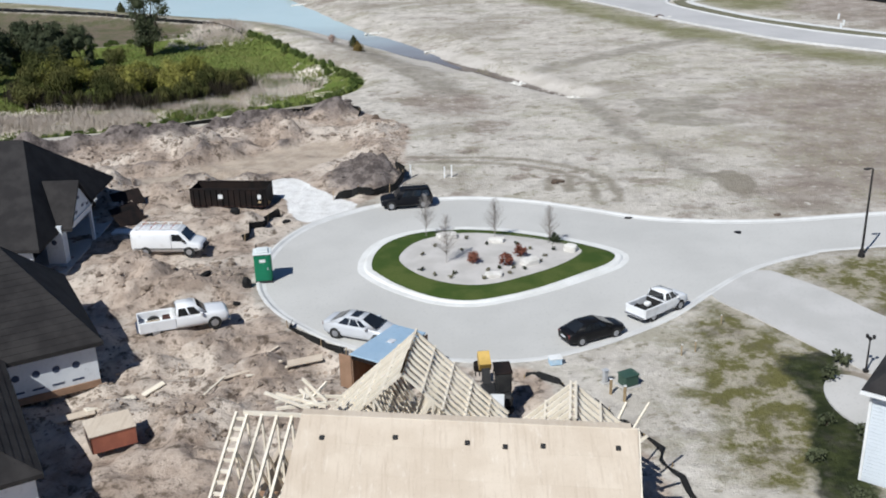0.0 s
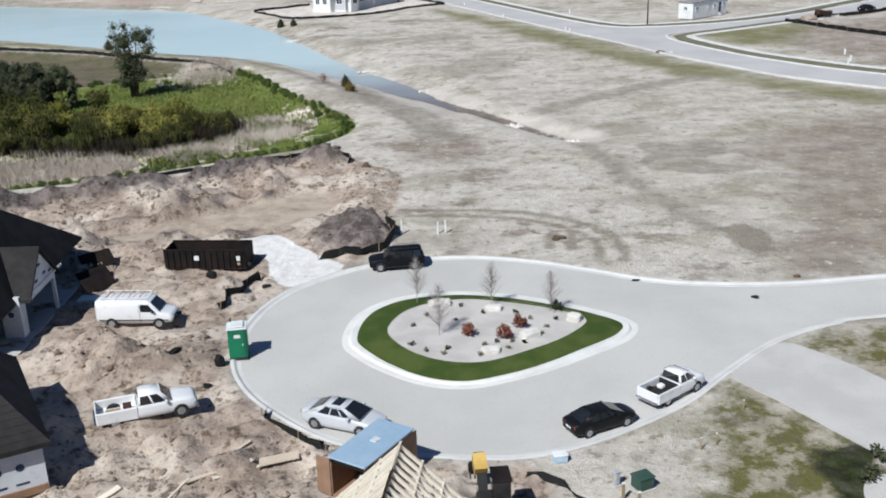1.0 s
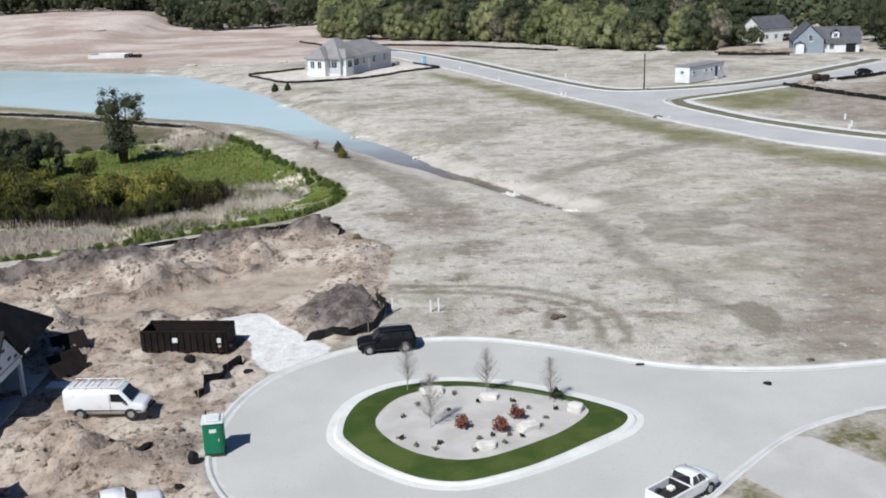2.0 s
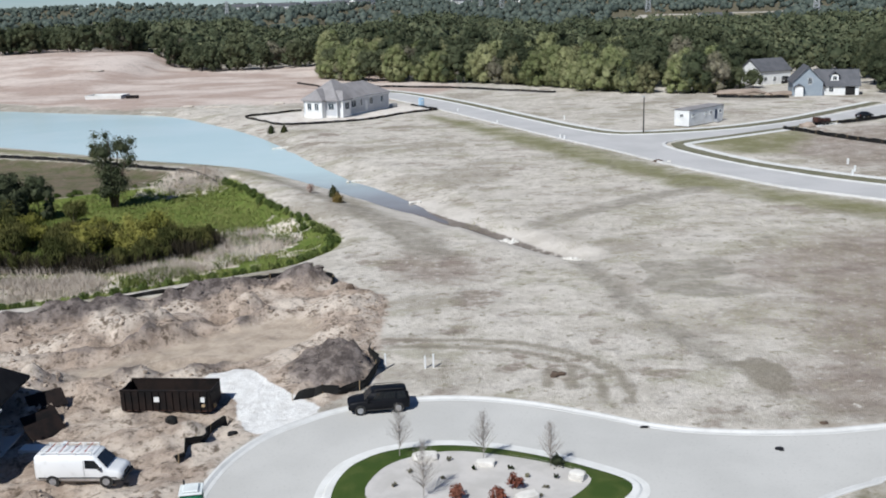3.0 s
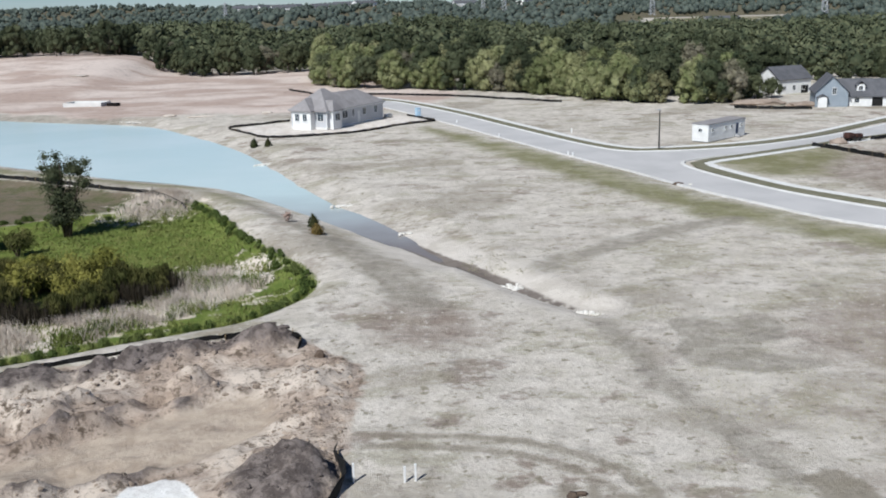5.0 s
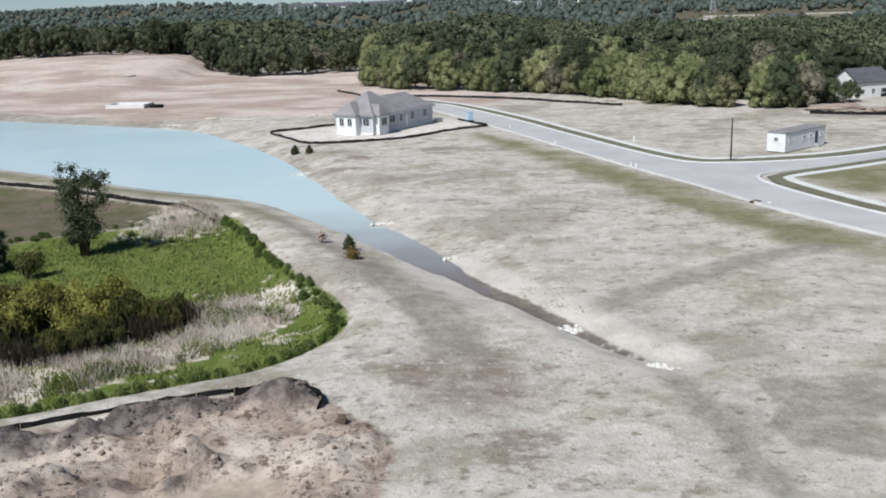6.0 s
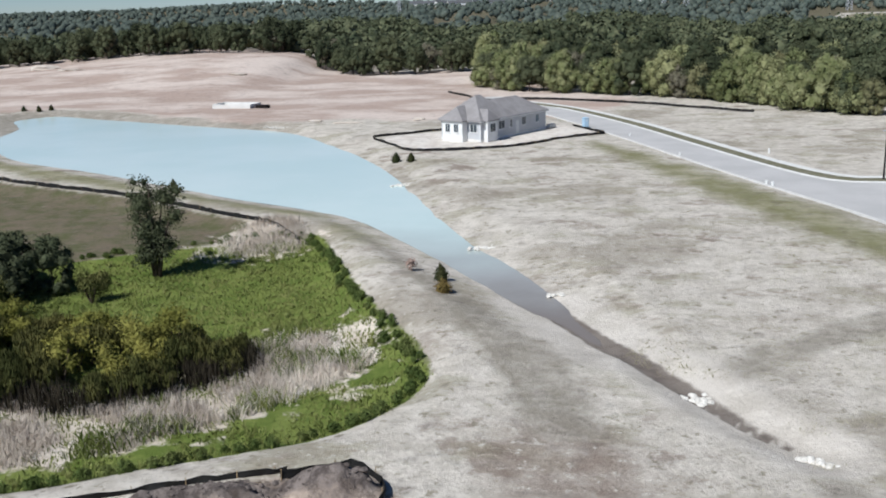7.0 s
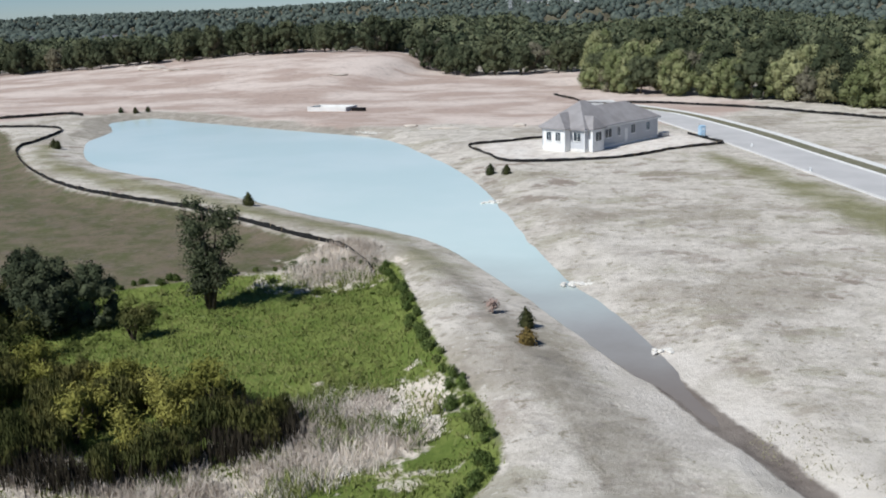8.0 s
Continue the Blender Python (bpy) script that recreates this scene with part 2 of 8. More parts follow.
MAT = {
    "ground": ground_material(),
    "asphalt": worn("asphalt_road", (0.54, 0.525, 0.495), (0.48, 0.467, 0.44), 0.12, 5, 0.9, bump=0.2),
    "asphalt_far": worn("asphalt_street", (0.50, 0.485, 0.475), (0.44, 0.43, 0.42), 0.12, 6, 0.9, bump=0.1),
    "kerb": worn("concrete_kerb", (0.72, 0.71, 0.685), (0.64, 0.63, 0.60), 0.6, 7, 0.85),
    "kerb_street": worn("concrete_street_kerb", (0.64, 0.63, 0.61), (0.56, 0.55, 0.53), 0.5, 7, 0.9),
    "concrete": worn("concrete_drive", (0.54, 0.52, 0.495), (0.47, 0.455, 0.43), 0.25, 7, 0.9),
    "lawn": worn("island_lawn", (0.045, 0.074, 0.017), (0.08, 0.102, 0.028), 0.5, 9, 0.95, spec=0.1, bump=0.5, dist=0.05),
    "verge": worn("verge_grass", (0.15, 0.145, 0.095), (0.19, 0.18, 0.13), 0.4, 6, 0.95, spec=0.1),
    "pea": worn("pea_gravel", (0.55, 0.52, 0.49), (0.46, 0.435, 0.405), 0.5, 12, 0.9, bump=0.4, dist=0.03),
    "rock": worn("pale_boulder", (0.72, 0.69, 0.64), (0.58, 0.55, 0.5), 1.2, 6, 0.85, bump=0.4),
    "blackfab": worn("silt_fabric", (0.007, 0.007, 0.008), (0.012, 0.012, 0.011), 1.0, 6, 0.8),
    "stake": worn("wood_stake", (0.36, 0.27, 0.16), (0.28, 0.2, 0.11), 2, 20, 0.8),
    "lumber": worn("pine_lumber", (0.84, 0.765, 0.64), (0.77, 0.685, 0.55), 1.6, 18, 0.75, vary=0.35),
    "osb": osb_material(),
    "wrap": worn("house_wrap", (0.72, 0.74, 0.76), (0.62, 0.65, 0.68), 0.6, 4, 0.55, bump=0.2, dist=0.03),
    "shingle": worn("dark_shingle", (0.02, 0.018, 0.018), (0.034, 0.031, 0.03), 0.8, 9, 0.9, bump=0.4, dist=0.03),
    "shingle_grey": worn("grey_shingle", (0.29, 0.275, 0.275), (0.24, 0.225, 0.225), 0.5, 7, 0.9, bump=0.4, dist=0.03),
    "white": worn("white_paint", (0.78, 0.78, 0.77), (0.70, 0.70, 0.68), 0.8, 9, 0.5, bump=0.05),
    "navy": worn("navy_print", (0.04, 0.055, 0.10), (0.06, 0.075, 0.12), 2, 20, 0.6),
    "siding": worn("pale_siding", (0.50, 0.51, 0.53), (0.45, 0.46, 0.475), 0.4, 6, 0.7),
    "blue_siding": worn("blue_grey_siding", (0.29, 0.33, 0.37), (0.25, 0.29, 0.33), 0.4, 6, 0.7),
    # near-black for dark garage doors and for painted shade in an opening
    "dark": worn("shade_and_door_black", (0.012, 0.012, 0.013), (0.02, 0.019, 0.018), 1, 8, 0.9),
    "glass": worn("window_glass", (0.03, 0.04, 0.05), (0.05, 0.06, 0.07), 0.5, 3, 0.08, spec=0.8, bump=0),
    "autoglass": worn("tinted_car_glass", (0.012, 0.014, 0.016), (0.018, 0.02, 0.022), 0.5, 3, 0.07, spec=0.8, bump=0),
    "tyre": worn("tyre_rubber", (0.02, 0.02, 0.02), (0.035, 0.033, 0.03), 3, 20, 0.9),
    "rim": worn("alloy_rim", (0.5, 0.5, 0.52), (0.42, 0.42, 0.43), 3, 12, 0.35, 0.7),
    "chrome": worn("chrome", (0.6, 0.6, 0.62), (0.5, 0.5, 0.5), 3, 12, 0.2, 1.0, bump=0),
    "plastic": worn("black_plastic", (0.02, 0.02, 0.021), (0.032, 0.031, 0.03), 2, 14, 0.6),
    "lens": worn("lamp_lens", (0.65, 0.66, 0.68), (0.55, 0.56, 0.58), 3, 10, 0.15, spec=0.7, bump=0),
    "redlens": worn("red_lamp_lens", (0.14, 0.012, 0.012), (0.10, 0.01, 0.01), 3, 10, 0.2, spec=0.7, bump=0),
    "carwhite": paint("white_car_paint", (0.78, 0.78, 0.78)),
    "carsilver": paint("silver_car_paint", (0.56, 0.57, 0.59), 0.3, 0.6),
    "carblack": paint("black_car_paint", (0.008, 0.008, 0.009), 0.35, 0.12, 0.04),
    "carnavy": paint("near_black_suv_paint", (0.006, 0.0065, 0.009), 0.45, 0.04, 0.03),
    "toilet": worn("green_plastic", (0.012, 0.15, 0.075), (0.018, 0.19, 0.095), 1.0, 8, 0.45),
    "toiletroof": worn("white_plastic_roof", (0.72, 0.75, 0.74), (0.62, 0.65, 0.64), 1, 8, 0.5),
    "bin": worn("brown_black_steel", (0.010, 0.009, 0.009), (0.022, 0.015, 0.013), 0.9, 8, 0.75, 0.0, 0.15),
    "rust": worn("rusty_steel", (0.09, 0.042, 0.032), (0.035, 0.022, 0.02), 0.9, 8, 0.8, 0.2),
    "yellow": worn("machine_yellow", (0.62, 0.42, 0.13), (0.50, 0.33, 0.09), 1.2, 10, 0.45),
    "blueroof": worn("sky_blue_sheet_roof", (0.42, 0.58, 0.72), (0.48, 0.63, 0.76), 0.6, 6, 0.3, 0.3, 0.5, bump=0.05),
    "browndoor": worn("brown_board", (0.32, 0.20, 0.13), (0.26, 0.16, 0.10), 1.2, 12, 0.8),
    "box_green": worn("utility_green", (0.035, 0.075, 0.055), (0.05, 0.09, 0.07), 1, 9, 0.55),
    "cyan": worn("pale_blue_plastic", (0.34, 0.52, 0.68), (0.5, 0.62, 0.72), 2, 9, 0.5),
    "slate": worn("dark_blue_shingle", (0.09, 0.092, 0.10), (0.12, 0.12, 0.13), 0.5, 6, 0.85, bump=0.3),
    "siding_white": worn("white_siding", (0.66, 0.70, 0.74), (0.60, 0.64, 0.68), 0.5, 7, 0.6, bump=0.08),
    "earth": worn("excavated_earth", (0.37, 0.30, 0.245), (0.28, 0.222, 0.178), 0.6, 5, 0.95, bump=0.5, dist=0.08),
    "palesoil": worn("pale_gravelly_soil", (0.56, 0.50, 0.44), (0.48, 0.42, 0.36), 0.5, 5, 0.95, bump=0.4, dist=0.06),
    "clod": worn("soil_clod", (0.13, 0.095, 0.07), (0.09, 0.065, 0.05), 2, 8, 0.95, bump=0.5, dist=0.05),
    "redrack": worn("red_rack_bar", (0.45, 0.10, 0.08), (0.38, 0.08, 0.06), 2, 10, 0.5),
    "redboard": worn("red_brown_board", (0.36, 0.13, 0.08), (0.28, 0.10, 0.065), 1.5, 10, 0.8),
    "bark": worn("bark", (0.10, 0.075, 0.055), (0.06, 0.045, 0.035), 3, 12, 0.95, bump=0.6, dist=0.05),
    "twig": worn("bare_twig", (0.36, 0.33, 0.30), (0.29, 0.26, 0.235), 3, 12, 0.95),
    "steel": worn("galvanised_steel", (0.5, 0.51, 0.52), (0.44, 0.44, 0.45), 1, 6, 0.5, 0.2),
    "iron": worn("black_iron", (0.015, 0.014, 0.014), (0.025, 0.023, 0.022), 2, 12, 0.5),
    "redleaf": leafy("barberry_leaf", (0.23, 0.085, 0.055), (0.18, 0.06, 0.042), (0.28, 0.12, 0.08)),
    "pinkleaf": leafy("dry_pink_leaf", (0.31, 0.225, 0.19), (0.26, 0.18, 0.15), (0.36, 0.27, 0.225)),
    "fir": leafy("conifer_needles", (0.018, 0.03, 0.014), (0.03, 0.045, 0.018), (0.05, 0.05, 0.02)),
    "firbrown": leafy("browned_needles", (0.13, 0.095, 0.03), (0.09, 0.075, 0.025), (0.16, 0.11, 0.04)),
    "leafA": leafy("fresh_leaves", (0.155, 0.18, 0.075), (0.208, 0.226, 0.10), (0.255, 0.258, 0.132)),
    "leafB": leafy("deep_green_leaves", (0.043, 0.054, 0.03), (0.06, 0.073, 0.039), (0.088, 0.097, 0.053)),
    "leafC": leafy("olive_leaves", (0.21, 0.205, 0.105), (0.262, 0.248, 0.135), (0.175, 0.178, 0.09)),
    "leafD": leafy("budding_grey_leaves", (0.20, 0.185, 0.13), (0.25, 0.225, 0.165), (0.165, 0.155, 0.10)),
    # grey-blue of distant haze is put into this leaf colour
    "hazeleaf": leafy("far_wood_hazy_leaves", (0.06, 0.08, 0.07), (0.085, 0.105, 0.09), (0.115, 0.13, 0.105)),
    "woodleaf": leafy("wood_leaves", (0.055, 0.07, 0.04), (0.09, 0.105, 0.058), (0.142, 0.148, 0.082)),
    "drytuft": leafy("dry_weed_blades", (0.29, 0.265, 0.17), (0.38, 0.345, 0.255), (0.24, 0.235, 0.125)),
    "brush": leafy("wetland_brush", (0.072, 0.082, 0.026), (0.105, 0.108, 0.036), (0.15, 0.14, 0.048)),
    "willow": leafy("yellow_willow", (0.23, 0.225, 0.05), (0.18, 0.19, 0.042), (0.27, 0.25, 0.065)),
    "bankgreen": leafy("bank_herbs", (0.07, 0.105, 0.028), (0.105, 0.14, 0.04), (0.145, 0.168, 0.055)),
    "whitestraw": leafy("bleached_straw", (0.78, 0.71, 0.63), (0.66, 0.59, 0.51), (0.84, 0.78, 0.71)),
    "stems": leafy("dark_bare_stems", (0.05, 0.042, 0.03), (0.075, 0.062, 0.042), (0.035, 0.03, 0.022)),
    "sedge": leafy("green_sedge", (0.105, 0.145, 0.036), (0.15, 0.185, 0.05), (0.20, 0.21, 0.072)),
    "reed": leafy("straw_reed", (0.68, 0.59, 0.50), (0.50, 0.42, 0.345), (0.76, 0.68, 0.59)),
}


def water_material():
    n = Nodes("pond_water")
    silt = n.mix(n.ramp(n.noise(0.03, 4), 0.35, 0.65), (0.60, 0.715, 0.68), (0.66, 0.755, 0.72))
    # the shallow end towards the channel is muddy
    along = n.node("ShaderNodeSeparateXYZ")
    n.put(along.inputs[0], n.pos)
    reach = n.math("ADD", along.outputs[1], n.math("MULTIPLY", n.math("SUBTRACT", n.noise(0.12, 5), 0.5), 14.0))
    silt = n.mix(n.ramp(reach, 196, 158), silt, (0.36, 0.355, 0.335))
    silt = n.mix(n.ramp(reach, 166, 148), silt, (0.215, 0.185, 0.16))
    n.bump(n.noise(1.1, 4, 0.6), 0.12, 0.08)
    m = n.done(silt, 0.16, 0, 0.5)
    n.b.inputs["IOR"].default_value = 1.33
    return m


def lump_material():
    n = Nodes("loose_soil_lumps")
    c = n.mix(n.island, (0.19, 0.152, 0.122), (0.40, 0.325, 0.262))
    c = n.mix(n.ramp(n.noise(8, 4), 0.5, 0.7, 0, 0.5), c, (0.09, 0.065, 0.045))
    return n.done(c, 0.95, 0, 0.1)


MAT["lumps"] = lump_material()
MAT["darklumps"] = worn("dark_topsoil_lumps", (0.165, 0.138, 0.125), (0.085, 0.07, 0.063), 2.5, 9, 0.95, bump=0.4)
MAT["water"] = water_material()

# ---------------------------------------------------------------- mesh helpers
def mesh_of(name, verts, faces, material, smooth=False):
    me = bpy.data.meshes.new(name)
    me.from_pydata(verts, [], faces)
    if smooth:
        me.shade_smooth()
    me.materials.append(MAT[material])
    return me


def bm_mesh(name, bm, material, smooth=False):
    me = bpy.data.meshes.new(name)
    bmesh.ops.recalc_face_normals(bm, faces=bm.faces)
    bm.to_mesh(me)
    bm.free()
    if smooth:
        me.shade_smooth()
    me.materials.append(MAT[material])
    return me


def thing(name, label, category, m=None, group="", kind=""):
    """An Empty at the base of a thing that is made of parts."""
    ob = new(name)
    ob.empty_display_size = 0.3
    if m is not None:
        ob.matrix_world = m
    return tagged(ob, label, category, group, kind)


def part(name, bm, material=None, parent=None, label="", smooth=False):
    me = bm_mesh(name, bm, material, smooth) if isinstance(bm, bmesh.types.BMesh) else bm
    ob = new(name, me)
    if parent is not None:
        ob.parent = parent
    if label:
        ob["label"] = label
    return ob


def box(bm, x0, x1, y0, y1, z0, z1, bevel=0.0, m=None):
    made = bmesh.ops.create_cube(bm, size=1.0, matrix=Matrix.Translation(((x0 + x1) / 2, (y0 + y1) / 2, (z0 + z1) / 2)) @ Matrix.Diagonal((x1 - x0, y1 - y0, z1 - z0, 1)))
    vs = made["verts"]
    if bevel:
        es = list({e for v in vs for e in v.link_edges})
        got = bmesh.ops.bevel(bm, geom=es, offset=bevel, segments=1, affect="EDGES")
        vs = list({v for f in got["faces"] for v in f.verts} | {v for v in vs if v.is_valid})
    if m is not None:
        bmesh.ops.transform(bm, matrix=m, verts=vs)
    return vs


def boxes(*dims, bevel=0.0, m=None):
    bm = bmesh.new()
    for d in dims:
        box(bm, *d, bevel=bevel, m=m)
    return bm


def beam(bm, a, b, w, d=None):
    """A straight timber or bar from a to b."""
    a, b = Vector(a), Vector(b)
    m = Matrix.Translation((a + b) / 2) @ (b - a).to_track_quat("Z", "Y").to_matrix().to_4x4()
    d = d or w
    box(bm, -w / 2, w / 2, -d / 2, d / 2, -(b - a).length / 2, (b - a).length / 2, m=m)


def tube(bm, pts, radii, sides=6):
    """A tapered round limb through the points."""
    rings = []
    for i, p in enumerate(pts):
        p = Vector(p)
        way = Vector(pts[min(i + 1, len(pts) - 1)]) - Vector(pts[max(i - 1, 0)])
        q = way.to_track_quat("Z", "Y")
        rings.append([bm.verts.new(p + q @ Vector((math.cos(2 * math.pi * k / sides), math.sin(2 * math.pi * k / sides), 0)) * radii[i]) for k in range(sides)])
    for r, s in zip(rings, rings[1:]):
        for k in range(sides):
            bm.faces.new((r[k], r[(k + 1) % sides], s[(k + 1) % sides], s[k]))
    bm.faces.new(rings[0][::-1])
    bm.faces.new(rings[-1])


def spline(points, closed=False, step=0.6):
    """A smooth line through control points, sampled evenly."""
    p = [np.array(q, float) for q in points]
    n = len(p)
    out = []
    for i in range(n if closed else n - 1):
        a, b, c, d = (p[(i + k) % n] if closed else p[min(max(i + k, 0), n - 1)] for k in (-1, 0, 1, 2))
        m = max(2, int(np.linalg.norm(c - b) / step))
        for k in range(m):
            t = k / m
            out.append(0.5 * (2 * b + (c - a) * t + (2 * a - 5 * b + 4 * c - d) * t * t + (3 * b - a - 3 * c + d) * t ** 3))
    if not closed:
        out.append(p[-1])
    return np.array(out)


def inside(poly, x, y):
    hit = np.zeros(x.shape, bool)
    n = len(poly)
    for i in range(n):
        (ax, ay), (bx, by) = poly[i], poly[(i + 1) % n]
        if ay == by:
            continue
        hit ^= ((ay > y) != (by > y)) & (x < (bx - ax) * (y - ay) / (by - ay) + ax)
    return hit


def far_from(line, x, y, closed=False):
    best = np.full(x.shape, 1e9)
    n = len(line)
    for i in range(n if closed else n - 1):
        a, b = np.array(line[i]), np.array(line[(i + 1) % n])
        d = b - a
        t = np.clip(((x - a[0]) * d[0] + (y - a[1]) * d[1]) / max(d @ d, 1e-9), 0, 1)
        best = np.minimum(best, np.hypot(x - a[0] - t * d[0], y - a[1] - t * d[1]))
    return best


def signed(poly, x, y):
    d = far_from(poly, x, y, True)
    return np.where(inside(poly, x, y), -d, d)


def value_noise(x, y, size, seed):
    x, y = x / size, y / size
    ix, iy = np.floor(x).astype(np.int64), np.floor(y).astype(np.int64)
    fx, fy = x - ix, y - iy
    fx, fy = fx * fx * (3 - 2 * fx), fy * fy * (3 - 2 * fy)

    def rnd(i, j):
        h = (i * 374761393 + j * 668265263 + seed * 974711) & 0xFFFFFFFF
        h = ((h ^ (h >> 13)) * 1274126177) & 0xFFFFFFFF
        return ((h ^ (h >> 16)) & 0xFFFF) / 65535.0

    a, b, c, d = rnd(ix, iy), rnd(ix + 1, iy), rnd(ix, iy + 1), rnd(ix + 1, iy + 1)
    return (a + (b - a) * fx) + ((c + (d - c) * fx) - (a + (b - a) * fx)) * fy - 0.5


def step_up(v, lo, hi):
    t = np.clip((v - lo) / (hi - lo), 0, 1)
    return t * t * (3 - 2 * t)


# ---------------------------------------------------------------- plan of the land
ROAD = spline([(120, 86), (70, 79), (32.8, 74.5), (25.8, 73.8), (19.9, 74.3), (16.1, 75.5), (12.4, 77.7), (8.4, 79.9), (4.2, 81.3), (0.0, 81.5), (-5.0, 80.2),
               (-8.4, 77.8), (-10.7, 75.2), (-12.3, 71.4), (-12.9, 67.0), (-12.5, 62.9), (-11.0, 59.3), (-8.8, 56.4), (-6.0, 53.7), (-2.8, 52.0), (0.8, 51.3), (4.3, 51.0),
               (7.4, 51.8), (10.8, 53.6), (14.6, 56.4), (18.0, 60.0), (22.2, 63.9), (26.7, 66.2), (32.0, 67.3), (70, 71.5), (120, 78)], True, 0.6)
ISLAND = spline([(-5.7, 66.0), (-5.5, 69.0), (-4.4, 71.6), (-2.0, 73.5), (1.8, 74.1), (5.7, 73.2), (9.4, 71.3), (12.0, 69.4), (13.3, 68.0), (13.5, 66.6), (12.5, 64.9),
                 (10.2, 63.2), (7.4, 61.3), (4.6, 59.9), (2.0, 59.2), (-0.6, 59.9), (-3.2, 62.0), (-5.0, 64.3)], True, 0.5)
POND = spline([(-141, 283), (-128, 262), (-113.4, 246.4), (-90.6, 232.9), (-74.0, 222.0), (-59.5, 212.0), (-47.5, 204.2), (-37.6, 199.0), (-28.2, 191.2), (-22.2, 182.6),
               (-15.9, 173.4), (-9.7, 163.3), (-3.7, 154.0), (0.9, 147.6), (3.9, 142.4), (4.6, 142.8), (2.4, 148.6), (-1.2, 158.6), (-5.9, 169.1), (-12.2, 180.3), (-18.6, 195.2), (-24.9, 211.3), (-33.7, 232.4),
               (-46.4, 256), (-64.9, 283), (-76, 292), (-99.7, 303), (-131.9, 319), (-154, 329), (-158, 318), (-146, 300)], True, 3.0)
SWALE = spline([(-2, 155), (2.2, 147), (5.6, 141), (10.6, 132), (14.0, 126), (17.6, 121.5)], False, 3.0)
WETLAND = spline([(-9.7, 135.6), (-12.6, 143.2), (-16.3, 149.3), (-21.6, 159.6), (-28.2, 174), (-32.5, 182.5), (-37, 179.5), (-42, 177), (-49, 174), (-58, 168), (-66, 162), (-80, 156), (-110, 148), (-110, 125), (-90, 103), (-60, 104),
                  (-40.2, 109.3), (-35.2, 111.2), (-25.5, 116.3), (-15.8, 121.4), (-11.4, 126.7), (-9.8, 131)], True, 2.0)
MEADOW = spline([(-34, 180.5), (-41, 186.6), (-48.3, 191), (-59, 198), (-72, 206), (-89.3, 213.5), (-105, 222), (-124, 238.6), (-147, 264), (-190, 300), (-260, 260), (-260, 110), (-110, 110), (-110, 148), (-80, 156), (-66, 162), (-49, 174)], True, 3.0)
REEDS = spline([(-28, 145), (-22.2, 150.5), (-17, 146), (-15.7, 140.5), (-18.0, 134.5), (-21.5, 130), (-27, 124.5), (-33, 119.5), (-48, 114), (-62, 116), (-62, 127), (-44.7, 131.0), (-34.6, 131), (-29, 135)], True, 2.0)
REEDS_FAR = spline([(-42.5, 174.5), (-33.5, 178.8), (-35, 184), (-38.4, 189), (-43, 186)], True, 2.0)
LOT = spline([(-40, 101.5), (-33.3, 106.0), (-24.1, 111.2), (-14.9, 115.0), (-11.5, 115.7), (-8.6, 113.6), (-2.9, 106.2), (-3.1, 98.2), (-3.2, 90), (-3.0, 85.2), (-6.5, 80.6), (-10.2, 76.4),
              (-12.6, 72.0), (-13.2, 66), (-12.6, 62), (-11.0, 58.6), (-8, 54.8), (-4.5, 52.2), (0.5, 50.6), (5, 50.2), (5.8, 47.5), (8.4, 44.5), (10.2, 39), (10, 28), (8, 12), (-40, 12), (-58, 60), (-55, 95)], True, 1.5)
SAND = spline([(-30, 300), (-60, 304), (-78, 301), (-110, 316), (-150, 338), (-185, 322), (-200, 300), (-320, 330), (-400, 470), (-240, 560), (-100, 480), (-30, 455), (-20, 420), (-4, 372), (14, 345), (-6, 306)], True, 8)
LUSH = spline([(16.5, 57.5), (14.5, 52), (13, 45), (14.5, 38), (19, 38), (21, 44), (22.0, 50.5), (19.0, 57)], True, 2)
LUSH_EAST = spline([(25.6, 64.6), (24.8, 61.5), (27.5, 56.0), (34, 46), (60, 40), (70, 68), (40, 66.8)], True, 2)
SHADED_LAWN = spline([(19.4, 50.2), (18.9, 45), (17.6, 41.2), (17.0, 37.4), (19, 36), (21, 42.5), (21.4, 46.5), (22.2, 49.2), (24.0, 50.3), (25.0, 52.4), (22.8, 51.2)], True, 1)
TRACKS = [spline(q, False, 2) for q in ([(-2.4, 94.3), (3, 93.6), (8.0, 92.6), (12.8, 89.4), (15.4, 85.1), (15.2, 79.5)], [(-2.0, 92.4), (3, 91.8), (7.4, 90.8), (11.3, 88.0), (13.6, 84.4), (13.4, 80.2)],
                                       [(11.9, 86.0), (11.4, 82.2)], [(10.2, 86.0), (9.7, 82.8)],                                        [(-21, 160), (-17, 152), (-10.5, 137.7), (-6, 126)], [(-24, 178), (-12.6, 156.2), (-5.2, 138.7), (-0.5, 126)])]
LUSH_VERGE = spline([(2, 262), (18, 232), (30, 205), (42, 172), (58, 146), (68, 135), (66, 126), (52, 142), (36, 165), (22, 200), (8, 238)], True, 4)
LUSH_SIDE = spline([(52, 206), (60, 214), (78, 217), (72, 200), (64, 186), (56, 188)], True, 3)
GRAVEL = spline([(-16.6, 86.4), (-15.2, 88.4), (-13.4, 88.6), (-10.6, 84.6), (-6.9, 80.1), (-8.6, 77.7), (-10.7, 76.0), (-12.4, 78.6), (-13.4, 82.4)], True, 0.8)
BARE = spline([(27, 78), (36, 100), (32, 112), (44, 124), (62, 128), (80, 110), (80, 84), (40, 77)], True, 3)
